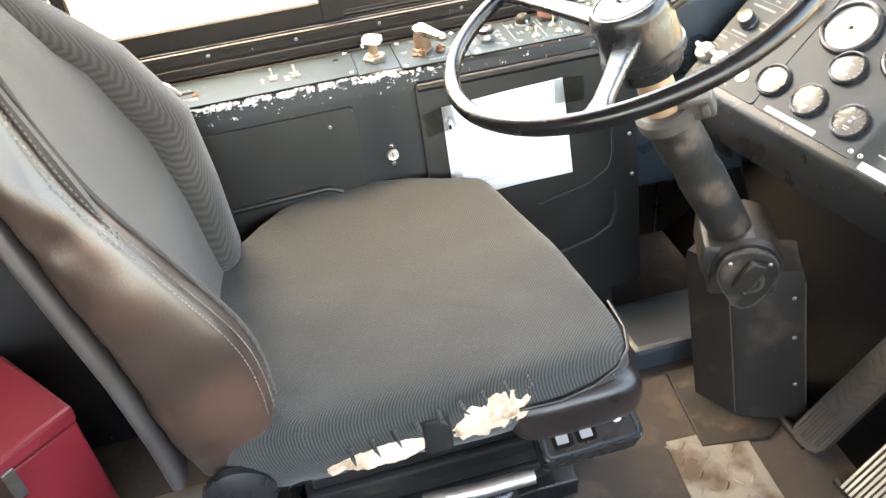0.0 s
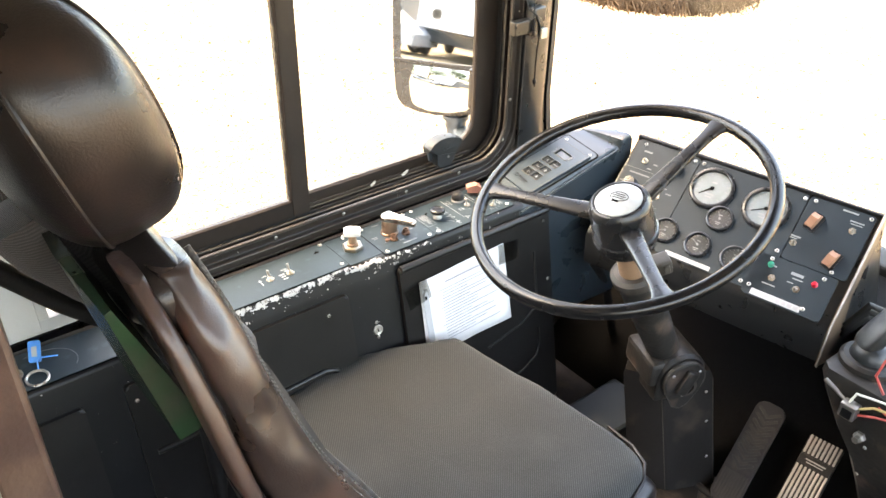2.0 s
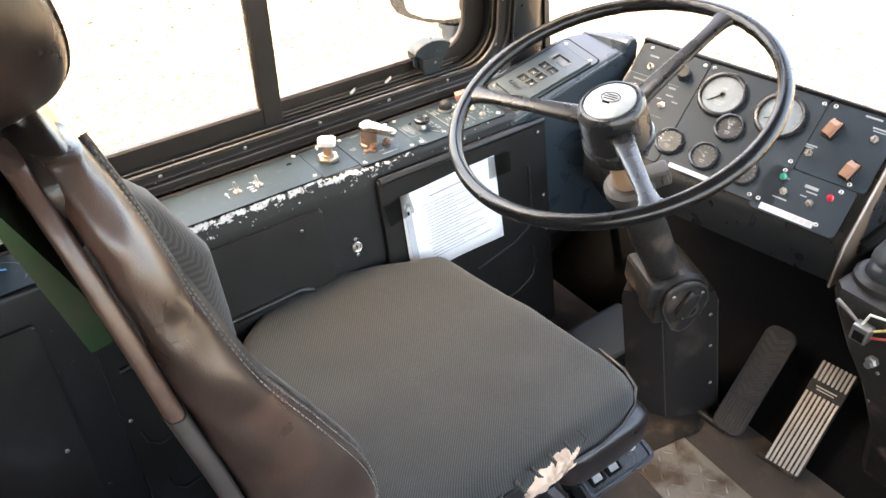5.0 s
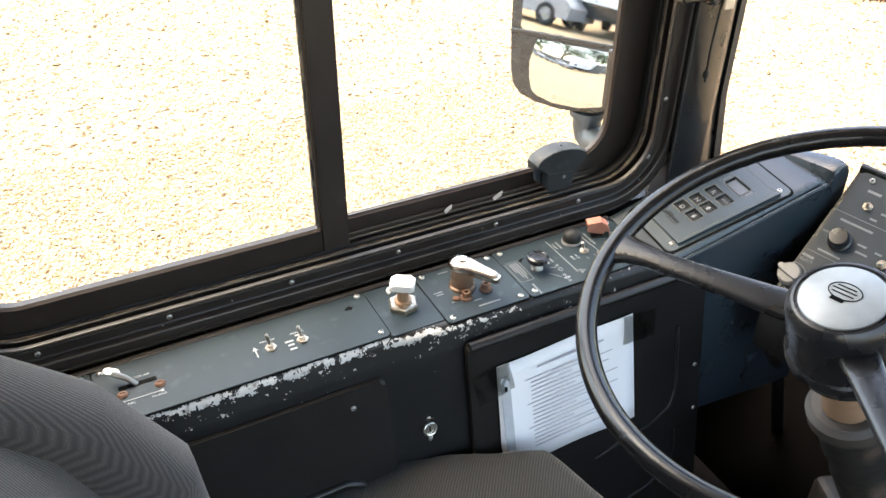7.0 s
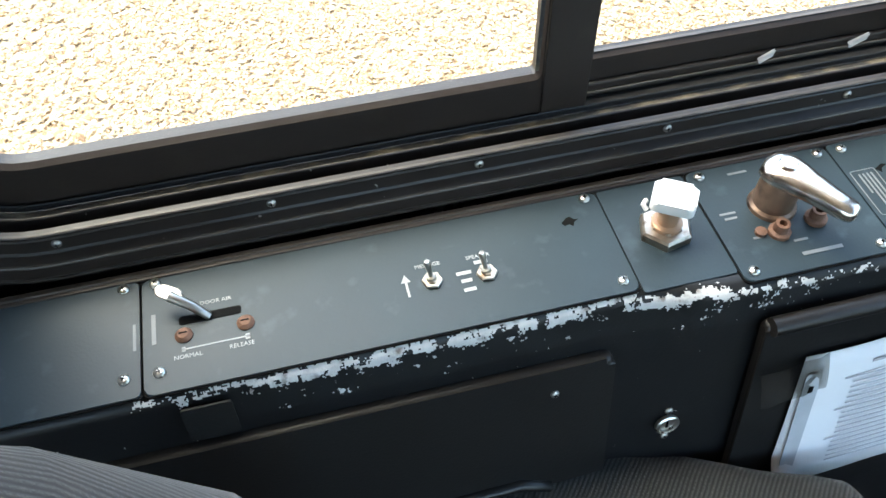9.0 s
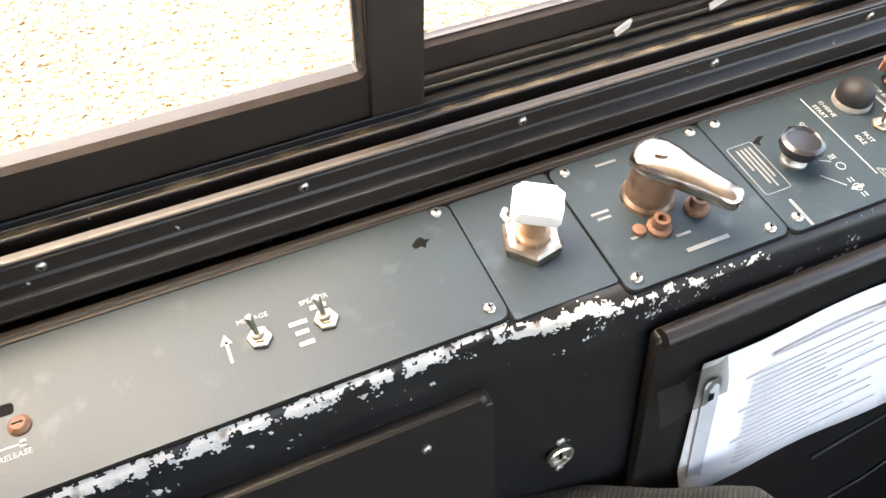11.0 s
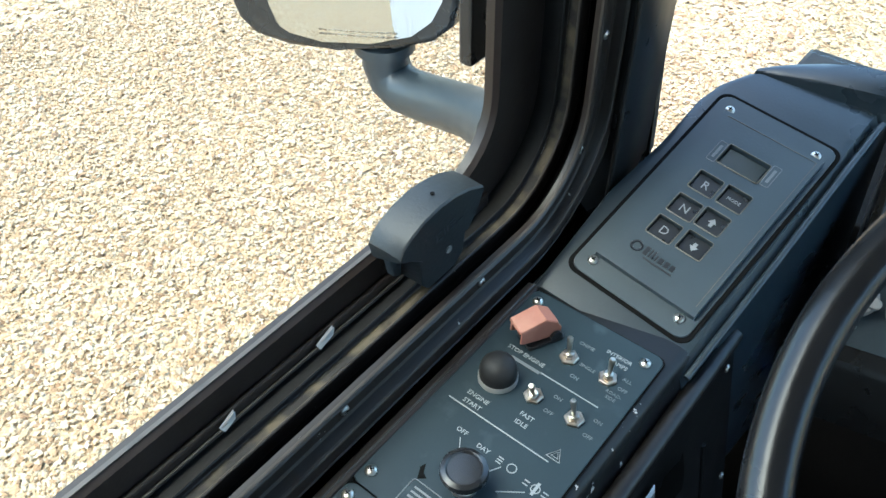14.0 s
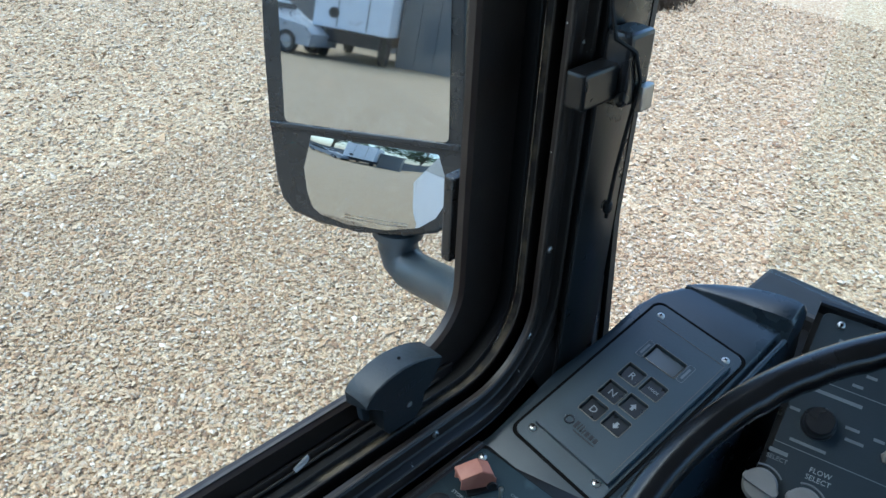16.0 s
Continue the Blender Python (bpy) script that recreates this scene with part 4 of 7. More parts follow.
def plate(x0, x1, y0, y1, r, name, label):
    t = thing(name, label, "switch plate", "switch plates on the console")
    part("plate", prism(rounded(x0, x1, y0, y1, r), TOP - 0.001, TOP + 0.0015, 0.0008), PLATE, t)
    part("dark_gap", prism(rounded(x0 - 0.0014, x1 + 0.0014, y0 - 0.0014, y1 + 0.0014, r + 0.001), TOP - 0.001, TOP + 0.0002), SLOT, t)
    return t


p0 = plate(-0.75, -0.4095, -0.116, -0.021, 0.003, "blank_plate", "blue-grey blank metal plate with two screws")
for y in (-0.026, -0.101):
    screw(on_top(-0.42, y), p0)
bars([(0, 0.002, 0.0, 0.022)], on_top(-0.414, -0.08), DIM, p0)

p1 = plate(-0.4075, -0.0635, -0.117, -0.021, 0.006, "release_switch_plate", "blue-grey metal plate with release lever and two toggle switches")
for x, y in ((-0.398, -0.026), (-0.397, -0.101), (-0.073, -0.026), (-0.073, -0.107)):
    screw(on_top(x, y), p1)
part("slot", prism(rounded(-0.383, -0.340, -0.0665, -0.0595, 0.002), TOP + 0.0015, TOP + 0.0019), SLOT, p1)
part("lever", merge(tube([(-0.362, -0.064, TOP + 0.002), (-0.372, -0.059, TOP + 0.012), (-0.385, -0.052, TOP + 0.018)], [0.003, 0.0035, 0.004], 8), prism(rounded(-0.0095, 0.0095, -0.0048, 0.0048, 0.0045), 0, 0.002, 0.0008, on_top(-0.385, -0.05, TOP + 0.018) @ pose(0, 0, 0, 10, 15, -25))), BATSTEEL, p1, "bent bright steel release lever")
for x, y in ((-0.380, -0.0755), (-0.338, -0.0755)):
    r = part("rivet", lathe([(0.0062, 0), (0.0062, 0.001), (0.004, 0.0035), (0, 0.004)], 14, on_top(x, y)), RUST, p1)
    part("slot", box(-0.0028, 0.0028, -0.0004, 0.0004, 0.0036, 0.0043, 0, on_top(x, y)), SLOT, r)
bars([(-0.382, -0.336, -0.0872, -0.0862), (-0.3392, -0.336, -0.0888, -0.0846), (-0.382, -0.3795, -0.0885, -0.085)], on_top(0, 0), WHITE, p1)
words("NORMAL", 0.0046, on_top(-0.378, -0.0925), WHITE, p1)
words("RELEASE", 0.0046, on_top(-0.342, -0.0925), WHITE, p1)
words("DOOR AIR", 0.0046, on_top(-0.357, -0.0515), WHITE, p1)
bars([(-0.4015, -0.3985, -0.078, -0.053)], on_top(0, 0), DIM, p1)
toggle(on_top(-0.205, -0.0735), p1, (-14, 4))
toggle(on_top(-0.1655, -0.0765), p1, (-16, 8))
words("MESSAGE", 0.0046, on_top(-0.2055, -0.0585), WHITE, p1)
bars([(-0.2245, -0.2228, -0.083, -0.068)], on_top(0, 0), WHITE, p1)
part("arrow_head", prism([(-0.2272, -0.070), (-0.2201, -0.070), (-0.2236, -0.0632)], TOP + 0.0016, TOP + 0.0019), WHITE, p1)
words("SPEAKER", 0.0046, on_top(-0.168, -0.0595), WHITE, p1)
bars([(-0.172, -0.162, -0.0665, -0.0635), (-0.187, -0.176, -0.0735, -0.0705), (-0.185, -0.177, -0.0805, -0.0775), (-0.185, -0.176, -0.0885, -0.0855)], on_top(0, 0), WHITE, p1)
part("scraped_patch", prism([(-0.098, -0.045), (-0.093, -0.041), (-0.09, -0.0405), (-0.088, -0.0435), (-0.0845, -0.044), (-0.0885, -0.0465), (-0.09, -0.05), (-0.0925, -0.0475), (-0.0965, -0.0485)], TOP + 0.00152, TOP + 0.0017), SLOT, p1, "dark scraped patch in the paint")

knob = thing("air_valve_knob", "square white plastic knob on a hexagonal brass nut", "knob")
part("nut", lathe([(0, 0), (0.0205, 0), (0.0205, 0.007), (0.0185, 0.0088), (0.0125, 0.0088), (0.012, 0.011), (0.009, 0.011)], 6, on_top(-0.026, -0.071, TOP) @ pose(0, 0, 0, 0, 0, 12), 20), BRASS, knob)
part("collar", lathe([(0.0115, 0.0085), (0.0115, 0.012), (0.0095, 0.013), (0.0078, 0.013), (0.0078, 0.033), (0, 0.033)], 20, on_top(-0.026, -0.071, TOP)), COLUMN, knob, "worn bare metal stem")
part("cap", prism(rounded(-0.0158, 0.0158, -0.0130, 0.0130, 0.005), 0.0330, 0.0420, 0.0035, on_top(-0.026, -0.071, TOP) @ pose(0, 0, 0, 0, 0, -32), 3), KNOBWHITE, knob, "square white plastic cap")
part("pull_ring", tube([(-0.0425, -0.066, TOP + 0.024), (-0.0445, -0.063, TOP + 0.027), (-0.041, -0.06, TOP + 0.028)], 0.002, 6), KNOBWHITE, knob)

p2 = plate(0.0115, 0.1335, -0.1305, -0.021, 0.006, "door_control_plate", "blue-grey metal plate under the chrome door handle")
for x, y in ((0.022, -0.0275), (0.0205, -0.1225), (0.1245, -0.0275), (0.1225, -0.1225)):
    screw(on_top(x, y), p2)
bars([(0.045, 0.061, -0.0315, -0.0295), (0.02, 0.033, -0.069, -0.067), (0.022, 0.032, -0.074, -0.072), (0.034, 0.042, -0.096, -0.094), (0.062, 0.073, -0.1055, -0.1035), (0.098, 0.108, -0.083, -0.081), (0.062, 0.094, -0.1185, -0.1155)], on_top(0, 0), DIM, p2)
handle = thing("door_handle_valve", "worn chrome lever handle on a round valve body", "valve")
part("valve_body", lathe([(0.0185, 0), (0.018, 0.003), (0.0158, 0.005), (0.0153, 0.027), (0.0143, 0.030), (0.011, 0.032), (0, 0.032)], 28, on_top(0.063, -0.068, TOP + 0.0015)), VALVE, handle, "tarnished brown valve body")
hd = Vector((0.032, -0.053, -0.005)).normalized()
hm = frame_on((0.063, -0.067, TOP + 0.0360), hd, (0, 0, 1)) @ Matrix.Scale(0.77, 4)
secs = []
for s, ww, hh, dz in ((-0.021, 0.006, 0.006, 0), (-0.0195, 0.014, 0.009, 0), (-0.012, 0.0195, 0.0105, 0.0005), (0.0, 0.0215, 0.011, 0.001), (0.012, 0.0200, 0.0108, 0.0008), (0.025, 0.0172, 0.0104, 0.0), (0.042, 0.0140, 0.0100, -0.001), (0.060, 0.0122, 0.0096, -0.002), (0.0690, 0.0112, 0.0090, -0.0025), (0.0735, 0.0080, 0.0070, -0.003), (0.0750, 0.0030, 0.0030, -0.003)):
    secs.append([(s, ww * math.copysign(abs(math.cos(a)) ** 0.8, math.cos(a)), dz + hh * math.copysign(abs(math.sin(a)) ** 0.8, math.sin(a))) for a in (k * math.tau / 18 for k in range(18))])
bm = loft(secs, True, 50)
bm.transform(hm)
part("lever", bm, CHROME, handle, "polished chrome lever with rust bloom")
part("boss", lathe([(0.0095, 0.010), (0.0095, 0.0125), (0.008, 0.0138), (0, 0.0142)], 22, hm), CHROME, handle)
for x, y in ((0.055, -0.0945), (0.0875, -0.0895)):
    b = part("stop_bolt", lathe([(0.0085, 0), (0.0085, 0.003), (0.006, 0.0045), (0.0055, 0.011), (0.003, 0.011), (0.0028, 0.006), (0, 0.006)], 12, on_top(x, y)), RUST, handle, "rusty stop bolt")
part("stop_pin", lathe([(0.0045, 0), (0.0045, 0.003), (0, 0.004)], 10, on_top(0.0415, -0.0915)), RUST, handle)
part("stop_pin", lathe([(0.003, 0), (0.003, 0.005), (0, 0.006)], 10, on_top(0.0965, -0.082)), RUST, handle)

p3 = plate(0.135, 0.342, -0.132, -0.0195, 0.006, "engine_switch_plate", "blue-grey metal engine switch plate with white lettering")
for x, y in ((0.146, -0.0275), (0.145, -0.122), (0.3305, -0.1215), (0.3315, -0.0285)):
    screw(on_top(x, y), p3)
knob3 = part("light_switch", lathe([(0.0092, 0), (0.0092, 0.003), (0.008, 0.0045), (0.0075, 0.012), (0, 0.012)], 20, on_top(0.175, -0.080)), ZINC, p3, "black mushroom knob on a bare shank")
part("cap", lathe([(0.0095, 0.0115), (0.0138, 0.013), (0.0155, 0.017), (0.0148, 0.0205), (0.012, 0.022), (0.011, 0.0214), (0.0104, 0.0202), (0.0, 0.0206)], 32, on_top(0.175, -0.080)), PLASTIC, knob3)
dome = part("start_button", lathe([(0.0175, 0), (0.0175, 0.004), (0.0165, 0.0055), (0.0, 0.0055)], 28, on_top(0.2555, -0.047) @ Matrix.Scale(0.82, 4)), KNOBGREY, p3, "black rubber dome button with pale collar")
part("dome", lathe([(0.0165, 0.005), (0.0165, 0.012), (0.0148, 0.018), (0.011, 0.022), (0.006, 0.0242), (0, 0.025)], 28, on_top(0.2555, -0.047) @ Matrix.Scale(0.82, 4)), RUBBER, dome)
guard = part("switch_guard", guard_cover(on_top(0.302, -0.0465) @ frame_on((0, 0, 0), (0.9, -0.44, 0), (-0.44, -0.9, 0))), REDCOVER, p3, "faded red flip-up switch guard")
part("hinge_pin", tube([(-0.0105, 0, 0), (0.0105, 0, 0)], 0.0045, 12, on_top(0.3125, -0.0515, TOP + 0.007) @ frame_on((0, 0, 0), (0.44, 0.9, 0), (0, 0, 1))), PLASTIC, guard)
part("guard_base", prism(rounded(-0.013, 0.017, -0.0105, 0.0105, 0.003), 0, 0.003, 0.0008, on_top(0.304, -0.0475) @ pose(0, 0, 0, 0, 0, -26)), PLASTIC, guard)
for x, y, lx, ly in ((0.258, -0.0755, -12, -10), (0.301, -0.0765, 4, 14), (0.3025, -0.1075, 4, 12), (0.2595, -0.1075, -4, 10)):
    toggle(on_top(x, y), p3, (lx, ly), 0.92)
D = lambda x, y: on_top(x, y, TOP + 0.0016, DRIVER)  # noqa: E731
words("ENGINE", 0.005, D(0.2335, -0.0465), WHITE, p3)
words("START", 0.005, D(0.2265, -0.0465), WHITE, p3)
words("STOP ENGINE", 0.005, D(0.2835, -0.0515), WHITE, p3)
bars([(-0.012, 0.012, -0.0012, 0.0012)], D(0.2765, -0.0555), DIM, p3)
words("FAST", 0.005, D(0.2415, -0.0815), WHITE, p3)
words("IDLE", 0.005, D(0.2345, -0.0815), WHITE, p3)
words("OFF", 0.005, D(0.2055, -0.0545), WHITE, p3)
words("DAY", 0.005, D(0.2035, -0.0735), WHITE, p3)
words("RUN", 0.005, D(0.1965, -0.0735), WHITE, p3)
words("INTERIOR", 0.0046, D(0.3235, -0.1045), WHITE, p3)
words("LAMPS", 0.0046, D(0.3175, -0.1075), WHITE, p3)
for txt, x, y in (("ON", 0.267, -0.0895), ("OFF", 0.2535, -0.0905), ("ON", 0.289, -0.0885), ("ALL", 0.309, -0.1195), ("OFF", 0.3, -0.1205), ("ON", 0.2675, -0.121), ("OFF", 0.2535, -0.1215)):
    words(txt, 0.0042, D(x, y), DIM, p3)
words("CHIME", 0.0042, D(0.318, -0.081), DIM, p3)
words("ROAD-", 0.0038, D(0.2935, -0.1175), DIM, p3)
words("SIDE", 0.0038, D(0.2890, -0.1175), DIM, p3)
words("SINGLE", 0.0038, D(0.3015, -0.0915), DIM, p3)
bars([(0.03, 0.112, -0.0004, 0.0004)], D(0.222, 0), WHITE, p3)
bars([(0.068, 0.115, -0.0004, 0.0004)], D(0.2775, 0), WHITE, p3)
part("line", tube([(0.191, -0.0635, TOP + 0.0017), (0.201, -0.0565, TOP + 0.0017)], 0.0004, 4), WHITE, p3)
part("line", tube([(0.193, -0.0865, TOP + 0.0017), (0.200, -0.0905, TOP + 0.0017)], 0.0004, 4), WHITE, p3)
part("line", tube([(0.184, -0.098, TOP + 0.0017), (0.195, -0.1125, TOP + 0.0017)], 0.0004, 4), WHITE, p3)
part("lamp_symbol", tube([(0.2035 + 0.0032 * math.cos(a), -0.0965 + 0.0032 * math.sin(a), TOP + 0.0017) for a in (k * math.tau / 14 for k in range(14))], 0.0004, 4, None, True), WHITE, p3)
bars([(-0.004, 0.0, 0.0016, 0.0024), (-0.004, 0.0, -0.0004, 0.0004), (-0.004, 0.0, -0.0024, -0.0016)], D(0.2035, -0.089), WHITE, p3)
part("lamp_symbol", tube([(0.201 + 0.003 * math.cos(a), -0.1165 + 0.003 * math.sin(a), TOP + 0.0017) for a in (k * math.tau / 12 for k in range(12))], 0.0004, 4, None, True), WHITE, p3)
bars([(-0.001, 0.001, -0.005, 0.005), (-0.009, -0.005, 0.001, 0.0018), (0.005, 0.009, 0.001, 0.0018), (-0.009, -0.005, -0.0018, -0.001), (0.005, 0.009, -0.0018, -0.001)], D(0.201, -0.1165), WHITE, p3)
part("hazard_symbol", tube([(0.2255, -0.118, TOP + 0.0017), (0.2255, -0.108, TOP + 0.0017), (0.2345, -0.113, TOP + 0.0017)], 0.0005, 4, None, True), WHITE, p3)
part("hazard_symbol", tube([(0.2275, -0.1155, TOP + 0.0017), (0.2275, -0.1105, TOP + 0.0017), (0.232, -0.113, TOP + 0.0017)], 0.0004, 4, None, True), WHITE, p3)
part("label_outline", tube([(x, y, TOP + 0.0017) for x, y in rounded(0.1385, 0.1595, -0.0985, -0.0525, 0.002, 3)], 0.0004, 4, None, True), DIM, p3)
bars([(-0.019, -0.019 + ln, 0.0052 - 0.0035 * i, 0.0066 - 0.0035 * i) for i, ln in enumerate((0.03, 0.038, 0.034, 0.02))], D(0.149, -0.0755), DIM, p3)
bars([(-0.012, 0.012, -0.0012, 0.0012)], D(0.1505, -0.1195), DIM, p3)
part("scrape", prism([(0.16, -0.054), (0.168, -0.05), (0.172, -0.0515), (0.166, -0.0545), (0.164, -0.0585)], TOP + 0.00152, TOP + 0.0017), SLOT, p3, "dark scrape through the paint")

# ---- gear selector console ----
TN, TP = Vector((-0.277, -0.07, 0.958)).normalized(), Vector((0.472, -0.091, 0.783))


def slope_z(x, y):
    return TP.z - (TN.x * (x - TP.x) + TN.y * (y - TP.y)) / TN.z


hood = thing("selector_console", "sloping black console with raised visor beside the dashboard", "console")
secs = []
for x, dz, yl in ((0.346, 0.0, -0.016), (0.36, 0.0, -0.016), (0.45, 0.0, -0.018), (0.51, 0.0, -0.028), (0.565, 0.0, -0.032), (0.590, 0.0, -0.040), (0.612, 0.0, -0.055), (0.628, -0.004, -0.070), (0.643, -0.008, -0.090), (0.654, -0.014, -0.112), (0.661, -0.020, -0.138)):
    yr = -0.145 - 0.075 * max(0, x - 0.36)
    z = [slope_z(x, y) + dz for y in (yl, yl - 0.008, yr + 0.012, yr)]
    secs.append([(x, yl + 0.003, 0.42), (x, yl + 0.003, z[0] - 0.010), (x, yl, z[0] - 0.003), (x, yl - 0.008, z[1]), (x, yr + 0.012, z[2]), (x, yr + 0.005, z[2] - 0.002), (x, yr + 0.001, z[3] - 0.0075), (x, yr - 0.002, z[3] - 0.016), (x, yr - 0.012, 0.64), (x, yr - 0.012, 0.42)])
body = part("body", loft(secs), HOODPAINT, hood)
body.modifiers.new("even_shading", "WEIGHTED_NORMAL").keep_sharp = True
vis = []
for y, x0, h, x1, back in ((-0.0575, 0.6145, 0.0006, 0.618, 0.001), (-0.068, 0.6160, 0.0030, 0.628, 0.004), (-0.085, 0.6185, 0.0062, 0.641, 0.008), (-0.105, 0.6215, 0.0095, 0.653, 0.012), (-0.125, 0.6245, 0.0125, 0.661, 0.015), (-0.145, 0.6275, 0.0150, 0.665, 0.017), (-0.158, 0.6295, 0.0162, 0.6655, 0.018), (-0.165, 0.6310, 0.0158, 0.6645, 0.017), (-0.1685, 0.6330, 0.0125, 0.6625, 0.013)):
    b = slope_z(0.6145, y) - 0.001
    w = x1 - x0
    vis.append([(x0 - 0.006, y, b - 0.006), (x0 - 0.001, y, b + h * 0.75), (x0, y, b + h - 0.0008), (x0 + w * 0.05, y, b + h), (x0 + w * 0.35, y, b + h + back * 0.35), (x0 + w * 0.7, y, b + h + back * 0.42), (x0 + w * 0.92, y, b + h + back * 0.1), (x1, y, b + h - back * 0.6), (x1 + 0.003, y, b - 0.06)])
visor = part("visor", loft(vis), HOODPAINT, hood)
visor.modifiers.new("even_shading", "WEIGHTED_NORMAL").keep_sharp = True
part("side_edge", tube([(0.35, -0.147, 0.735), (0.45, -0.155, 0.764), (0.56, -0.163, 0.797), (0.62, -0.168, 0.815)], 0.003, 8), HOODPAINT, hood)

KX = Vector((0.182, -0.018, 0.0)) + Vector((0, 0, slope_z(0.182, -0.018) - slope_z(0, 0)))
KM = frame_on((0.472, -0.0907, slope_z(0.472, -0.0907)), KX, TN)
KINV = KM.inverted()
selector = thing("gear_selector", "black push-button gear selector panel with small display", "gear selector")
# Near-black sheet for the shade in the gap round the selector plate.
part("dark_gap", prism(rounded(-0.1098, 0.1098, -0.0558, 0.0558, 0.010), -0.004, 0.0006, 0.0, KM), SLOT, selector)
part("plate", prism(rounded(-0.1065, 0.1065, -0.0525, 0.0525, 0.0085), -0.004, 0.0016, 0.0008, KM), DASH, selector)
for x in (-0.093, 0.093):
    for y in (-0.0395, 0.0395):
        screw(KM @ Matrix.Translation((x, y, 0.0016)), selector)
keys_at = {"R": (0.487, -0.081), "MODE": (0.486, -0.106), "N": (0.46, -0.078), "UP": (0.46, -0.102), "D": (0.435, -0.075), "DOWN": (0.435, -0.101)}
cells = {}
for k, (x, y) in keys_at.items():
    p = KINV @ Vector((x, y, slope_z(x, y)))
    cells[k] = (p.x, p.y)
p = KINV @ Vector((0.519, -0.096, slope_z(0.519, -0.096)))
cells["DISPLAY"] = (p.x, p.y)


def holed_pad():
    """The raised pad, with real openings where keys and display sit: strips between sorted cuts."""
    bm = bmesh.new()
    x0, x1, y0, y1 = -0.088, 0.0875, -0.0485, 0.041
    holes = []
    for k, (cx, cy) in cells.items():
        w, h = (0.0098, 0.0108) if k != "DISPLAY" else (0.0105, 0.0185)
        holes.append((cx - w, cx + w, cy - h, cy + h))
    xs = sorted({x0, x1, *[v for q in holes for v in q[:2]]})
    ys = sorted({y0, y1, *[v for q in holes for v in q[2:]]})
    solid = lambda i, j: 0 <= i < len(xs) - 1 and 0 <= j < len(ys) - 1 and not any(q[0] < (xs[i] + xs[i + 1]) / 2 < q[1] and q[2] < (ys[j] + ys[j + 1]) / 2 < q[3] for q in holes)  # noqa: E731
    z0, z1 = 0.0, 0.0072
    for i in range(len(xs) - 1):
        for j in range(len(ys) - 1):
            if not solid(i, j):
                continue
            c = [(xs[i], ys[j]), (xs[i + 1], ys[j]), (xs[i + 1], ys[j + 1]), (xs[i], ys[j + 1])]
            bm.faces.new([bm.verts.new((*q, z1)) for q in c])
            for a, b, di, dj in ((0, 1, 0, -1), (1, 2, 1, 0), (2, 3, 0, 1), (3, 0, -1, 0)):
                if not solid(i + di, j + dj):
                    bm.faces.new([bm.verts.new(q) for q in ((*c[a], z0), (*c[b], z0), (*c[b], z1), (*c[a], z1))])
    bmesh.ops.remove_doubles(bm, verts=bm.verts, dist=1e-5)
    bmesh.ops.recalc_face_normals(bm, faces=bm.faces)
    bm.transform(KM)
    return bm


pad = part("key_pad", holed_pad(), DASH, selector, "dark grey moulded key pad")
TXT = frame_on((0, 0, 0), (0, -1, 0), (0, 0, 1))
for k, (cx, cy) in cells.items():
    km = KM @ Matrix.Translation((cx, cy, 0)) @ TXT
    if k == "DISPLAY":
        part("display", prism(rounded(-0.0165, 0.0165, -0.009, 0.009, 0.001), 0.0016, 0.004, 0.0004, km), SCREEN, selector, "blank grey display")
        part("rim", tube([(x, y, 0.0074) for x, y in rounded(-0.0188, 0.0188, -0.0108, 0.0108, 0.0015, 2)], 0.0006, 4, km, True), WORNLINE, selector)
        continue
    key = part("key", prism(rounded(-0.0098, 0.0098, -0.0088, 0.0088, 0.0018), 0.0016, 0.0042, 0.0008, km), KEYCAP, selector)
    part("rim", tube([(x, y, 0.0074) for x, y in rounded(-0.011, 0.011, -0.01, 0.01, 0.0016, 2)], 0.00055, 4, km, True), WORNLINE, selector)
    kt = km @ Matrix.Translation((0, 0, 0.0047))
    if k in ("UP", "DOWN"):
        s = 1 if k == "UP" else -1
        part("arrow", prism([(-0.0036, 0), (0.0036, 0), (0, 0.0044 * s)][::s], 0, 0.0003, 0, kt), WHITE, key)
        bars([(-0.0015, 0.0015, -0.0036 if s > 0 else 0, 0 if s > 0 else 0.0036)], kt, WHITE, key)
    else:
        words(k, 0.0105 if len(k) == 1 else 0.0042, kt, WHITE, key)
for dx, dy in ((0.519 - 0.0, -0.073), (0.519, -0.1195)):
    p = KINV @ Vector((dx, dy, slope_z(dx, dy)))
    km = KM @ Matrix.Translation((p.x, p.y, 0.0073)) @ TXT
    part("label_frame", tube([(x, y, 0) for x, y in rounded(-0.0035, 0.0035, -0.011, 0.011, 0.001, 2)], 0.0004, 4, km, True), DIM, selector)
    bars([(-0.0012, 0.0012, -0.007, 0.007)], km, DIM, selector)
p = KINV @ Vector((0.4105, -0.084, slope_z(0.4105, -0.084)))
km = KM @ Matrix.Translation((p.x, p.y, 0.0073)) @ TXT
part("emblem", tube([(-0.019 + 0.0042 * math.cos(a), 0.0042 * math.sin(a), 0) for a in (k * math.tau / 16 for k in range(16))], 0.0011, 6, km, True), KEYCAP, selector)
bars([(-0.012, -0.0085, -0.0035, 0.0045), (-0.007, -0.0055, -0.0035, 0.0045), (-0.0042, -0.0027, -0.0035, 0.0045), (-0.0012, 0.0003, -0.0035, 0.002), (0.0018, 0.0055, -0.0035, 0.002), (0.007, 0.0105, -0.0035, 0.002), (0.012, 0.0155, -0.0035, 0.002), (-0.009, 0.0165, -0.0068, -0.0055)], km, KEYCAP, selector, "embossed_bar")
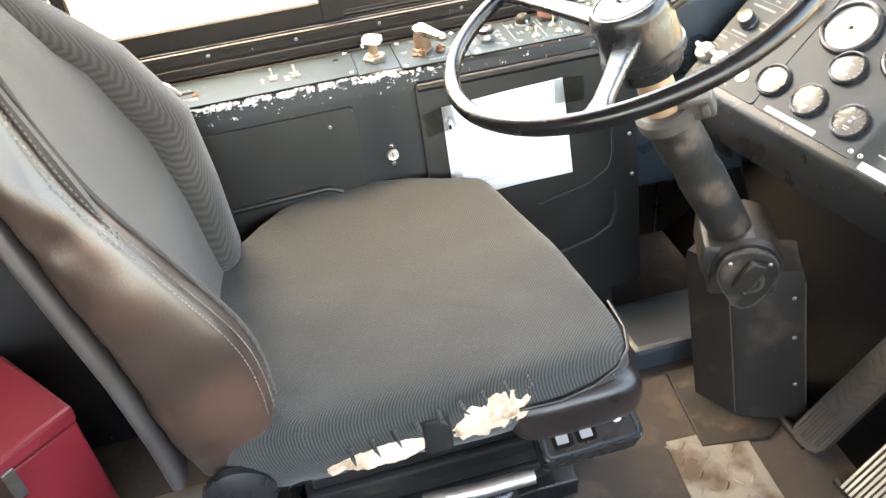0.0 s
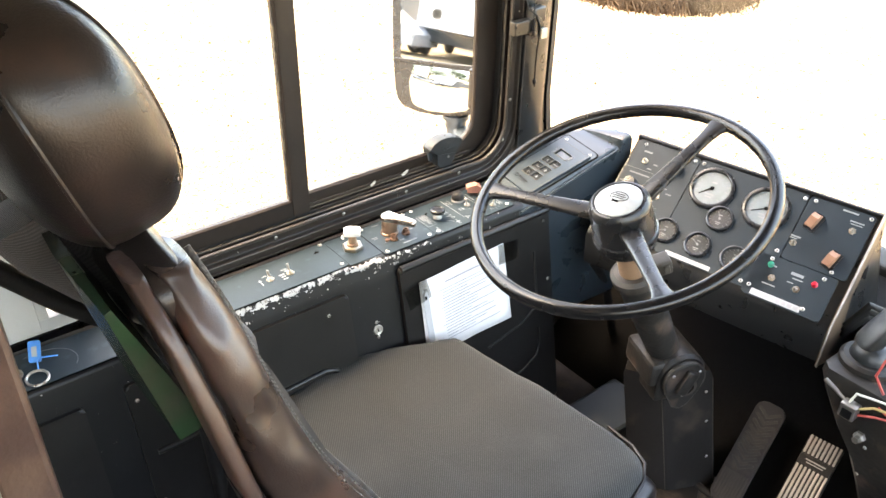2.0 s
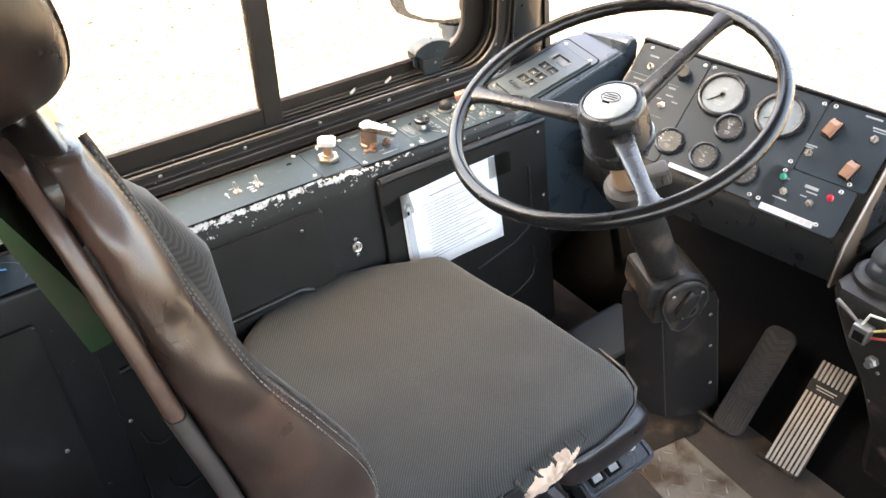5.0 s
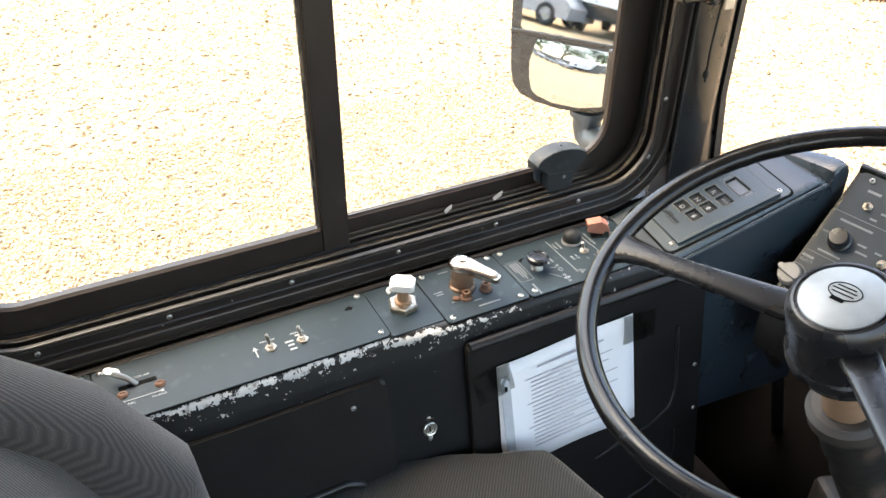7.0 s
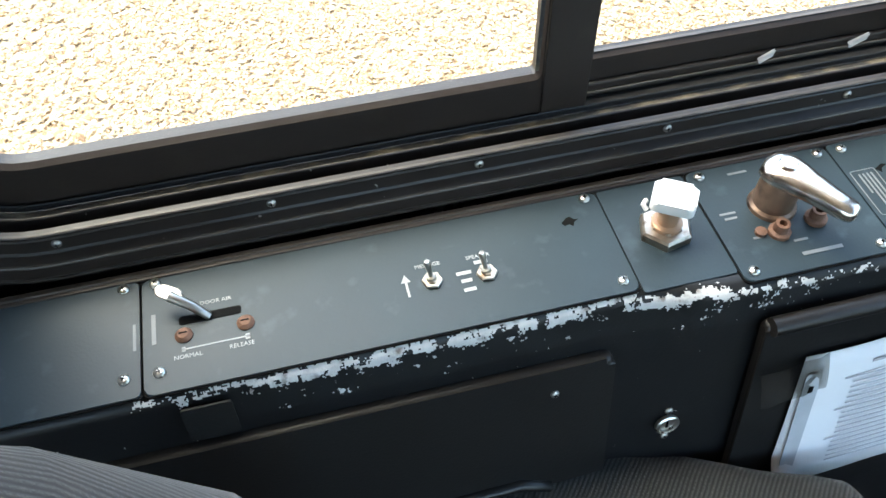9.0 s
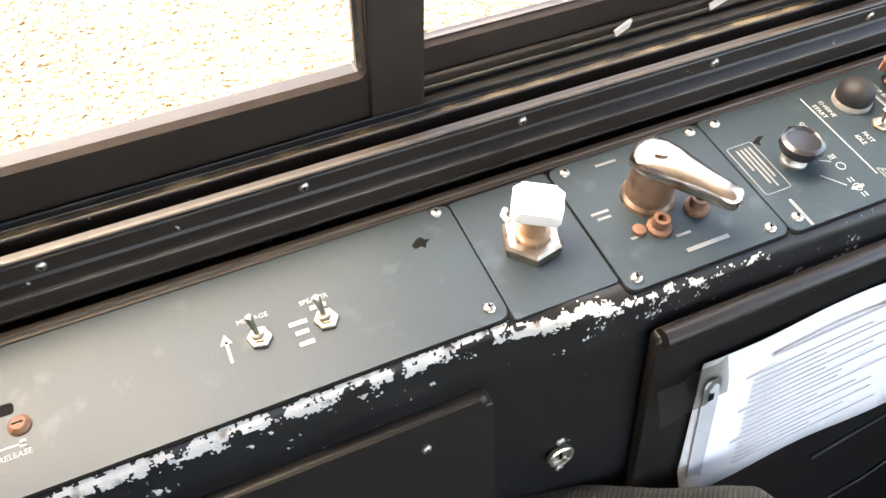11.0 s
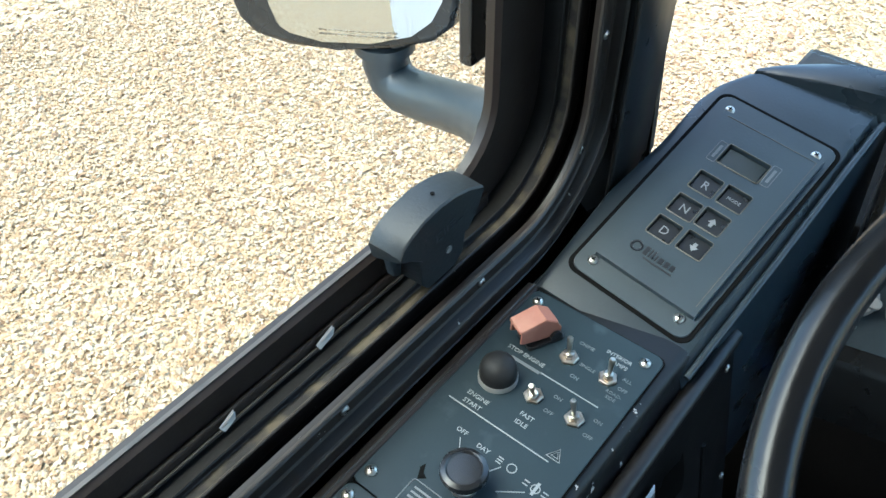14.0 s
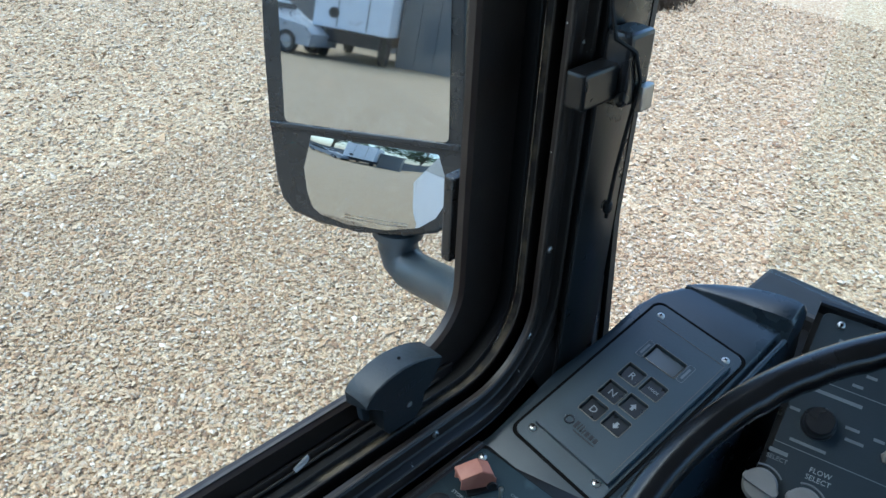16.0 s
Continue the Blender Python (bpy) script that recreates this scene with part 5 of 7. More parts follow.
part("groove", tube([(x, y, 0.0073) for x, y in ((-0.08, -0.0445), (0.083, -0.0445), (0.083, 0.036))], 0.0004, 4, KM), WORNLINE, selector)

# ---- dashboard ----
DU, DV, DN = Vector((0.2286, -0.9732, -0.0245)), Vector((0.7465, 0.1591, 0.6461)), Vector((-0.6249, -0.166, 0.7629))
DP = Vector((0.657, -0.452, 0.752))
DM = frame_on(DP, DU, DN)
dash = thing("dashboard", "black sloping metal dashboard with round gauges and switches", "dashboard")


def dash_section(a, left=False):
    o = DP + DU * a
    t, b = o + DV * 0.110, o - DV * 0.136
    up = Vector((0, 0, 1))
    return [b + DV * 0.004 + DN * -0.002, t - DV * 0.004 - DN * 0.002, t + DN * 0.002, t + DN * 0.005 + DV * 0.002, t + DN * 0.006 + DV * 0.005, t + DN * 0.004 + DV * 0.009, t + DV * 0.010 - DN * 0.01, t + Vector((0.05, 0, -0.16)), b + Vector((0.24, 0, -0.10)), b + Vector((0.012, 0, -0.088)), b + Vector((0.0, 0, -0.08)), b + Vector((-0.003, 0, -0.010)), b + DN * -0.003]


part("housing", loft([dash_section(a) for a in (-0.268, -0.1, 0.1, 0.254)]), PAINT, dash)
o = DP + DU * 0.2545
side = [o + DV * 0.14 + DN * 0.012, o - DV * 0.136, o - DV * 0.136 + Vector((-0.003, 0, -0.09)), o + Vector((0.13, 0, -0.26)), o + DV * 0.14 + Vector((0.03, 0, -0.15))]
part("end_plate", loft([[p for p in side], [p + DU * 0.004 for p in side]]), ENDPLATE, dash, "end plate with brown light put into its colour")
part("end_edge", tube([side[0] + DU * 0.004, side[1] + DU * 0.004, side[2] + DU * 0.004], 0.0022, 8), ZINC, dash, "worn bright edge of the end plate")


def dash_plate(a0, a1, b0, b1, label):
    return part("panel", prism(rounded(a0, a1, b0, b1, 0.007), -0.003, 0.0015, 0.0008, DM), GAUGEPANEL, dash, label)


dash_plate(-0.262, -0.1165, -0.122, 0.109, "black wiper and heater switch panel")
dash_plate(-0.1145, 0.118, -0.122, 0.109, "black gauge panel")
dash_plate(0.120, 0.247, -0.036, 0.109, "black panel with guarded switches")
dash_plate(0.0805, 0.236, -0.132, -0.038, "black panel with indicator lamps")


def at(a, b, z=0.0016):
    return DM @ Matrix.Translation((a, b, z))


for a, b in ((-0.243, 0.1), (-0.125, 0.099), (-0.106, 0.1), (0.239, 0.101), (0.112, 0.099), (0.132, 0.101), (0.073, -0.112), (0.09, -0.112), (0.2, -0.119), (0.109, -0.026), (0.217, -0.029), (0.211, -0.047), (-0.256, -0.105), (0.1085, -0.045)):
    screw(at(a, b), dash)


def gauge(a, b, r, pale=False, needle=40):
    """A round gauge: black bezel, face, ticks, needle and glass."""
    m = at(a, b, 0.0015)
    g = part("gauge", lathe([(r * 1.08, 0), (r * 1.08, 0.004), (r * 1.02, 0.0085), (r * 0.93, 0.0095), (r * 0.88, 0.0085), (r * 0.86, 0.003)], 40, m), PLASTIC, dash, "round gauge with black bezel")
    part("dial", lathe([(r * 0.87, 0.003), (0, 0.003)], 40, m), DIALGLARE if pale else DIAL, g)
    ticks = []
    for k in range(13):
        t = radians(225 - 22.5 * k)
        ticks.append(box(r * 0.66, r * (0.8 if k % 3 else 0.82), -r * 0.014, r * 0.014, 0.0031, 0.0034, 0, m @ Matrix.Rotation(t, 4, "Z")))
    part("scale", merge(*ticks), WHITE, g)
    part("needle", merge(box(-r * 0.12, r * 0.66, -r * 0.02, r * 0.02, 0.0042, 0.0049, 0, m @ Matrix.Rotation(radians(needle), 4, "Z")), lathe([(r * 0.09, 0.003), (r * 0.09, 0.0055), (0, 0.006)], 14, m)), WHITE if not pale else SLOT, g)
    bars([(-r * 0.22, r * 0.22, -r * 0.36, -r * 0.29), (-r * 0.15, r * 0.15, -r * 0.5, -r * 0.44), (-r * 0.12, r * 0.12, r * 0.26, r * 0.34)], m @ Matrix.Translation((0, 0, 0.0031)), WHITE, g)
    gl = part("glass", lathe([(r * 0.885, 0.0078), (r * 0.5, 0.0088), (0, 0.0092)], 32, m), DIALGLASS, g)
    gl.visible_shadow = False
    return g


gauge(-0.065, 0.052, 0.0445, True, 225)
gauge(0.053, 0.049, 0.0445, True, 210)
for a, b, n in ((-0.021, -0.006, 120), (-0.112, -0.072, 200), (-0.037, -0.0755, 150), (0.042, -0.0755, 60)):
    gauge(a, b, 0.0268, False, n)
for a, b in ((0.147, 0.057), (0.207, -0.006)):
    gm = at(a, b) @ pose(0, 0, 0, 0, 0, 75)
    g = part("switch_guard", guard_cover(gm @ frame_on((0, 0, 0), (1, 0, 0), (0, -1, 0)) @ pose(0, 0, 0, 0, 0, 6)), GUARD, dash, "faded orange-brown flip-up switch guard")
    part("guard_base", prism(rounded(-0.02, 0.02, -0.012, 0.012, 0.003), 0, 0.0025, 0.0006, gm), PLASTIC, g)
for a, b, lx, ly in ((0.217, 0.065, 12, -6), (0.129, 0.001, 12, 6), (0.123, -0.083, 14, 0), (0.173, -0.087, 12, -8), (-0.227, 0.061, 10, 4), (-0.165, -0.008, 10, -20)):
    toggle(at(a, b), dash, (lx, ly), 0.95)
for a, b, mt in ((0.111, -0.0575, GREENLAMP), (0.2, -0.0645, REDLAMP)):
    lamp = part("indicator_lamp", lathe([(0.0065, 0), (0.0065, 0.002), (0.0052, 0.003), (0.005, 0.007), (0.003, 0.0092), (0, 0.0096)], 16, at(a, b)), mt, dash, "small coloured indicator lens")
part("label_strip", prism(rounded(0.098, 0.196, -0.129, -0.1165, 0.001), 0.0015, 0.0021, 0, DM), STRIP, dash, "pale lettered label strip")
bars([(0.102 + 0.0115 * k, 0.111 + 0.0115 * k, -0.1265, -0.1195) for k in range(8)], at(0, 0, 0.0022), INK, dash)
part("label_strip", prism(rounded(-0.091, 0.008, -0.1195, -0.1105, 0.001), 0.0015, 0.0021, 0, DM), STRIP, dash, "pale lettered label strip")
bars([(-0.088 + 0.0118 * k, -0.079 + 0.0118 * k, -0.118, -0.112) for k in range(8)], at(0, 0, 0.0022), INK, dash)
wiper = part("rotary_knob", lathe([(0.0165, 0), (0.0165, 0.003), (0.0145, 0.005), (0.014, 0.018), (0.0125, 0.0205), (0, 0.021)], 26, at(-0.231, -0.003)), PLASTIC, dash, "black ribbed rotary knob")
part("rotary_knob", lathe([(0.0145, 0), (0.014, 0.003), (0.013, 0.016), (0.0115, 0.018), (0, 0.0185)], 26, at(-0.153, 0.066)), PLASTIC, dash)
for a, b in ((-0.260, -0.082), (-0.219, -0.083)):
    k = part("rotary_knob", lathe([(0.0165, 0), (0.0165, 0.011), (0.0145, 0.0135), (0, 0.0138)], 30, at(a, b)), KNOBGREY, dash, "grey rotary knob with raised grip")
    part("grip", prism(rounded(-0.0175, 0.0175, -0.0042, 0.0042, 0.003), 0.011, 0.0215, 0.0015, at(a, b) @ pose(0, 0, 0, 0, 0, -12)), KNOBGREY, k)
    part("pointer_arc", tube([(0.0215 * math.cos(t), 0.0215 * math.sin(t), 0.0004) for t in (radians(40 + 8 * i) for i in range(10))], 0.0011, 5, at(a, b)), DIM, k)
words("FLOW", 0.0072, at(-0.214, -0.0475), WHITE, dash)
words("SELECT", 0.0072, at(-0.214, -0.055), WHITE, dash)
words("SELECT", 0.0062, at(-0.254, -0.0505), DIM, dash)
bars([(-0.264, -0.246, -0.0455, -0.0415), (-0.262, -0.152, -0.0345, -0.0337), (-0.262, -0.152, 0.0385, 0.0393), (-0.25, -0.216, -0.0285, -0.0255), (-0.2485, -0.2, 0.0265, 0.0300), (-0.26, -0.25, 0.001, 0.004), (-0.208, -0.195, 0.003, 0.006), (-0.205, -0.188, -0.008, -0.005), (-0.215, -0.205, 0.045, 0.048), (-0.24, -0.22, 0.082, 0.086), (-0.206, -0.196, 0.058, 0.061), (-0.205, -0.182, -0.1145, -0.1115), (-0.17, -0.155, 0.03, 0.034), (-0.168, -0.152, 0.014, 0.017), (-0.15, -0.137, 0.004, 0.007), (-0.182, -0.172, 0.002, 0.005)], at(0, 0), DIM, dash)
bars([(0.205, 0.232, 0.0835, 0.0865), (0.208, 0.23, 0.0785, 0.0805), (0.118, 0.138, 0.0145, 0.0175), (0.118, 0.133, 0.0105, 0.0125), (0.118, 0.123, -0.0595, -0.0565), (0.152, 0.176, -0.0615, -0.0555), (0.158, 0.178, -0.069, -0.0665), (0.152, 0.164, -0.079, -0.077), (0.11, 0.136, -0.099, -0.0965), (0.185, 0.215, 0.1, 0.1035)], at(0, 0), WHITE, dash)
part("inspection_plug", lathe([(0.012, 0), (0.012, 0.002), (0.0105, 0.0028), (0, 0.003)], 24, at(-0.168, -0.088)), STRIP, dash, "round pale disc")

# ---- steering ----
WC, WN = Vector((0.2571, -0.4656, 0.9417)), Vector((-0.3503, 0.0602, 0.9347))
WM = frame_on(WC, (-0.90911, 0, -0.41655), WN)
wheel = thing("steering_wheel", "large black three-spoke steering wheel on a bare column", "steering wheel")
bm = bmesh.new()
rings = []
for i in range(168):
    a = math.tau * i / 168
    grip = 0.0010 * max(0, math.cos(a * 42)) if abs(math.degrees(a) - 200) < 50 else 0
    ring_ = []
    for k in range(14):
        c = math.cos(k * math.tau / 14)
        r = 0.2471 + (0.0115 + (grip if c < 0 else 0)) * c
        ring_.append(bm.verts.new((r * math.cos(a), r * math.sin(a), 0.0120 * math.sin(k * math.tau / 14))))
    rings.append(ring_)
for i in range(168):
    a, b = rings[i], rings[(i + 1) % 168]
    for k in range(14):
        bm.faces.new((a[k], b[k], b[(k + 1) % 14], a[(k + 1) % 14]))
bmesh.ops.recalc_face_normals(bm, faces=bm.faces)
bm.transform(WM)
part("rim", smooth(bm, 70), RIMBLACK, wheel, "glossy black moulded rim with finger grips")
for ang in (175.5, -64.5, 58.0):
    secs = []
    for s, w, h, z in ((0.035, 0.0190, 0.007, -0.034), (0.085, 0.0160, 0.007, -0.026), (0.15, 0.0130, 0.0065, -0.015), (0.203, 0.0122, 0.0065, -0.006), (0.227, 0.0155, 0.007, -0.002), (0.243, 0.0235, 0.008, 0.0)):
        secs.append([(s, w * math.copysign(abs(math.cos(t)) ** 0.5, math.cos(t)), z + h * math.copysign(abs(math.sin(t)) ** 0.5, math.sin(t))) for t in (k * math.tau / 16 for k in range(16))])
    bm = loft(secs, True, 45)
    bm.transform(WM @ Matrix.Rotation(radians(ang), 4, "Z"))
    part("spoke", bm, PLASTIC, wheel)
HM = WM @ Matrix.Translation((0, 0, -0.011)) @ Matrix.Scale(0.95, 4)
hub = part("hub", lathe([(0, 0.010), (0.045, 0.010), (0.046, 0.0125), (0.049, 0.012), (0.054, 0.006), (0.056, -0.004), (0.0555, -0.014), (0.056, -0.016), (0.058, -0.060), (0.0605, -0.063), (0.060, -0.074), (0.053, -0.080), (0.048, -0.098), (0, -0.098)], 40, HM), PLASTIC, wheel, "deep black hub")
part("horn_cap", lathe([(0.0425, 0.0101), (0.042, 0.0125), (0.038, 0.0145), (0.0, 0.0165)], 36, HM), HORNCAP, hub, "domed silver horn button")
bars([(-0.014, 0.012, 0.004, 0.0055), (-0.011, 0.009, 0.0085, 0.010), (-0.012, 0.011, -0.001, 0.0005), (-0.008, 0.006, -0.011, -0.006)], HM @ Matrix.Translation((0, 0, 0.0166)) @ pose(0, 0, 0, 0, 0, 100), SLOT, hub, "badge_bar")
part("badge_oval", tube([(0.017 * math.cos(a), 0.011 * math.sin(a) + 0.004, 0.0166) for a in (k * math.tau / 28 for k in range(28))], 0.0006, 5, HM @ pose(0, 0, 0, 0, 0, 100), True), SLOT, hub)
col = thing("steering_column", "greasy steering column with gearbox on a black pedestal", "steering column")
part("shaft", lathe([(0.0255, -0.08), (0.0255, -0.19), (0, -0.19)], 24, WM), COLUMN, col, "bare rusty column tube")
low = Matrix.Translation(WM @ Vector((0, 0, -0.185))) @ (WM @ Vector((0, 0, -0.185)) - Vector((0.468, -0.494, 0.50))).to_track_quat("Z", "Y").to_matrix().to_4x4()
reach = (WM @ Vector((0, 0, -0.185)) - Vector((0.468, -0.494, 0.50))).length
part("lower_sleeve", lathe([(0.02, 0.0), (0.036, -0.012), (0.037, -0.075), (0.033, -0.10), (0.036, -0.13), (0.032, -reach + 0.02), (0, -reach + 0.02)], 24, low), CASTING, col, "black greasy lower sleeve")
part("clamp", merge(lathe([(0.026, -0.195), (0.042, -0.195), (0.043, -0.178), (0.036, -0.172), (0.026, -0.172)], 24, WM), box(0.02, 0.068, -0.016, 0.016, -0.197, -0.165, 0.004, WM @ pose(0, 0, 0, 0, 0, 150)), box(0.05, 0.062, -0.022, 0.022, -0.19, -0.172, 0.003, WM @ pose(0, 0, 0, 0, 0, 150))), GREASE, col, "dull greasy clamp with a bolted lug")
gm = pose(0.468, -0.494, 0.50, 0, 0, -22)
part("gearbox", merge(lathe([(0, -0.062), (0.05, -0.062), (0.056, -0.056), (0.056, 0.048), (0.05, 0.056), (0, 0.056)], 30, gm @ pose(0, 0, 0.0, 90, 0, 0)), box(-0.055, 0.05, -0.055, 0.058, -0.055, 0.0, 0.006, gm), box(-0.07, -0.02, -0.05, 0.06, -0.02, 0.04, 0.01, gm)), CASTING, col, "round greasy bevel gearbox")
drop = [(0.046 * math.cos(radians(a)), 0.046 * math.sin(radians(a))) for a in range(-20, 201, 20)] + [(-0.034, -0.034), (-0.016, -0.066), (0.0, -0.073), (0.016, -0.066), (0.034, -0.034)]
em = gm @ pose(0, -0.0625, 0, 90, 0, 0)
part("end_cover", prism(drop, -0.004, 0.006, 0.003, em), CASTING, col, "teardrop end cover")
part("cover_edge", tube([(x * 1.01, y * 1.01, 0.0035) for x, y in drop], 0.0016, 6, em, True), GREASE, col, "edge rubbed to bare metal")
part("cover_boss", lathe([(0.022, 0.005), (0.021, 0.013), (0.014, 0.014), (0.013, 0.009), (0.006, 0.009), (0.005, 0.013), (0, 0.013)], 22, em @ Matrix.Translation((0.004, -0.012, 0))), GREASE, col)
part("lug", box(-0.014, 0.014, -0.08, -0.068, -0.028, 0.03, 0.004, gm @ pose(0, 0, 0, 0, 24, 0)), CASTING, col)
for t in (35, 145, 270):
    again("bolt", RIVET, em @ Matrix.Translation((0.036 * math.cos(radians(t)), 0.036 * math.sin(radians(t)), 0.006)), col)
ped = [(0.404, -0.437), (0.444, -0.506), (0.45, -0.5115), (0.507, -0.538), (0.553, -0.555), (0.59, -0.48), (0.45, -0.41)]
sec2 = lambda z, g: [((x - 0.47) * g + 0.47 + 0.085 * (0.45 - z), (y + 0.5) * g - 0.5 - 0.17 * (0.45 - z), z) for x, y in ped]  # noqa: E731
pedestal = part("pedestal", loft([sec2(FLOOR, 1.03), sec2(0.455, 1.0), sec2(0.47, 0.95)]), BLACKSTEEL, col, "black folded steel pedestal")
for z in (0.42, 0.34, 0.24):
    again("screw", RIVET, frame_on((0.535 + 0.085 * (0.45 - z), -0.5515 - 0.17 * (0.45 - z), z), (1, 0, 0), (-0.35, -1, 0.1)), pedestal)
for k in (1, 4):
    part("worn_fold", tube([Vector(sec2(z, 1.0)[k]) for z in (FLOOR + 0.01, 0.3, 0.45)], 0.0014, 6), GREASE, pedestal)
part("foot_flange", prism([(0.38, -0.60), (0.50, -0.62), (0.59, -0.57), (0.56, -0.42), (0.40, -0.42)], FLOOR, FLOOR + 0.008, 0.002), CASTING, col)

# ---- pedals and floor fittings ----
def pedal(name, corners, label, material, kind):
    """A foot pedal from its near-left, near-right, far-right and far-left corners."""
    t = thing(name, label, "pedal")
    nl, nr, fr, fl = (Vector(c) for c in corners)
    xa = ((nr - nl) + (fr - fl)) / 2
    ya = ((fl - nl) + (fr - nr)) / 2
    w, h = xa.length, ya.length
    n = xa.cross(ya).normalized()
    m = frame_on((nl + nr + fr + fl) / 4, xa, n)
    part("tread", prism(rounded(-w / 2, w / 2, -h / 2, h / 2, 0.02 if kind == "brake" else 0.004), -0.014, 0.0, 0.003, m), PEDALRUBBER if kind == "brake" else CASTING, t)
    if kind == "brake":
        for k in range(9):
            x = -w / 2 + w * (k + 1) / 10
            part("rib", box(x - w * 0.028, x + w * 0.028, -h / 2 + 0.008 + 0.01 * abs(k - 4) / 4, -h / 2 + h * 0.3, 0, 0.003, 0.001, m), material, t)
        for k in range(9):
            y = -h / 2 + h * (0.36 + 0.064 * k)
            for s in (-1, 1):
                part("rib", box(-0.006, w * 0.40, -0.0035, 0.0035, 0, 0.003, 0.001, m @ Matrix.Translation((s * w * 0.04, y, 0)) @ Matrix.Scale(s, 4, (1, 0, 0)) @ pose(0, 0, 0, 0, 0, 35)), material, t)
    else:
        for k in range(8):
            x = -w / 2 + w * (k + 0.5) / 8
            for y0, y1 in ((-0.5, 0.20), (0.32, 0.5)):
                part("rib", box(x - w * 0.034, x + w * 0.034, h * y0, h * y1, 0, 0.0035, 0.001, m), material, t)
        part("badge", box(-w / 2, w / 2, h * 0.215, h * 0.305, 0, 0.003, 0.001, m), CASTING, t, "worn dark badge plate")
        bars([(-w * 0.3, w * 0.3, h * 0.262, h * 0.275), (-w * 0.25, w * 0.25, h * 0.238, h * 0.248)], m @ Matrix.Translation((0, 0, 0.0032)), ZINC, t)
    part("heel_hinge", tube([(nl + Vector((0.01, 0, -0.012))), (nr + Vector((0.01, 0, -0.012)))], 0.009, 10), CASTING, t)
    part("arm", tube([m @ Vector((0, h * 0.3, -0.014)), m @ Vector((0, h * 0.5, -0.06))], 0.011, 10), CASTING, t)
    return t


pedal("brake_pedal", [(0.530, -0.584, 0.168), (0.534, -0.658, 0.168), (0.742, -0.686, 0.318), (0.724, -0.630, 0.318)], "worn black rubber brake pedal with chevron ribs", PEDALRIB, "brake")
pedal("accelerator_pedal", [(0.542, -0.733, 0.168), (0.550, -0.815, 0.168), (0.735, -0.80, 0.315), (0.72, -0.74, 0.315)], "worn metal accelerator pedal with long bright ribs", PEDALMETAL, "gas")
tread = thing("tread_plate", "worn silver checker plate lying on the dirty floor", "floor plate")
part("plate", prism([(0.325, -0.57), (0.30, -0.80), (0.45, -0.82), (0.462, -0.60), (0.43, -0.575)], FLOOR, FLOOR + 0.004, 0.001), TREADPLATE, tread)
for i in range(7):
    for j in range(5):
        x, y = 0.325 + 0.024 * j + 0.006 * (i % 2), -0.785 + 0.033 * i
        part("lozenge", cushion((0.022, 0.006, 0.003), pose(x, y, FLOOR + 0.0045, 0, 0, 45 if (i + j) % 2 else -45), 0.8, 0.8, 8, 4), TREADPLATE, tread)
duct = thing("floor_duct", "pale grey floor duct beside the pedestal", "duct")
part("duct", box(0.34, 0.62, -0.40, -0.26, FLOOR, FLOOR + 0.06, 0.012, pose(0, 0, 0)), GREYPLASTIC, duct)
plug = thing("hose_plug", "dark blue plug on a hose behind the column", "plug")
part("plug", lathe([(0.012, 0), (0.014, 0.01), (0.014, 0.022), (0.009, 0.026), (0, 0.026)], 16, pose(0.565, -0.172, 0.545, 60, 0, 30)), BLUECAP, plug)
part("hose", tube([(0.57, -0.178, 0.54), (0.60, -0.18, 0.50), (0.66, -0.16, 0.42), (0.74, -0.15, 0.2)], 0.011, 10), RUBBER, plug)

# ---- driver's seat ----
seat = thing("driver_seat", "worn black leather and ribbed cloth driver's seat with torn cushion", "seat")


SEAT = [(-0.385, -0.30), (-0.365, -0.252), (-0.325, -0.218), (-0.24, -0.155), (-0.12, -0.128), (-0.02, -0.156), (0.050, -0.190), (0.105, -0.212), (0.126, -0.228), (0.150, -0.285), (0.182, -0.37), (0.198, -0.48), (0.208, -0.58), (0.207, -0.63), (0.192, -0.664), (0.15, -0.683), (0.0, -0.690), (-0.16, -0.686), (-0.30, -0.678), (-0.375, -0.66), (-0.392, -0.60), (-0.392, -0.42)]


def glide(points, n):
    """A smooth closed line through points, n steps to each."""
    out = []
    k = len(points)
    for i in range(k):
        a, b, c, d = (Vector(points[(i + j) % k]) for j in (-1, 0, 1, 2))
        for j in range(n):
            t = j / n
            out.append(0.5 * (2 * b + (c - a) * t + (2 * a - 5 * b + 4 * c - d) * t * t + (3 * b - a - 3 * c + d) * t ** 3))
    return out


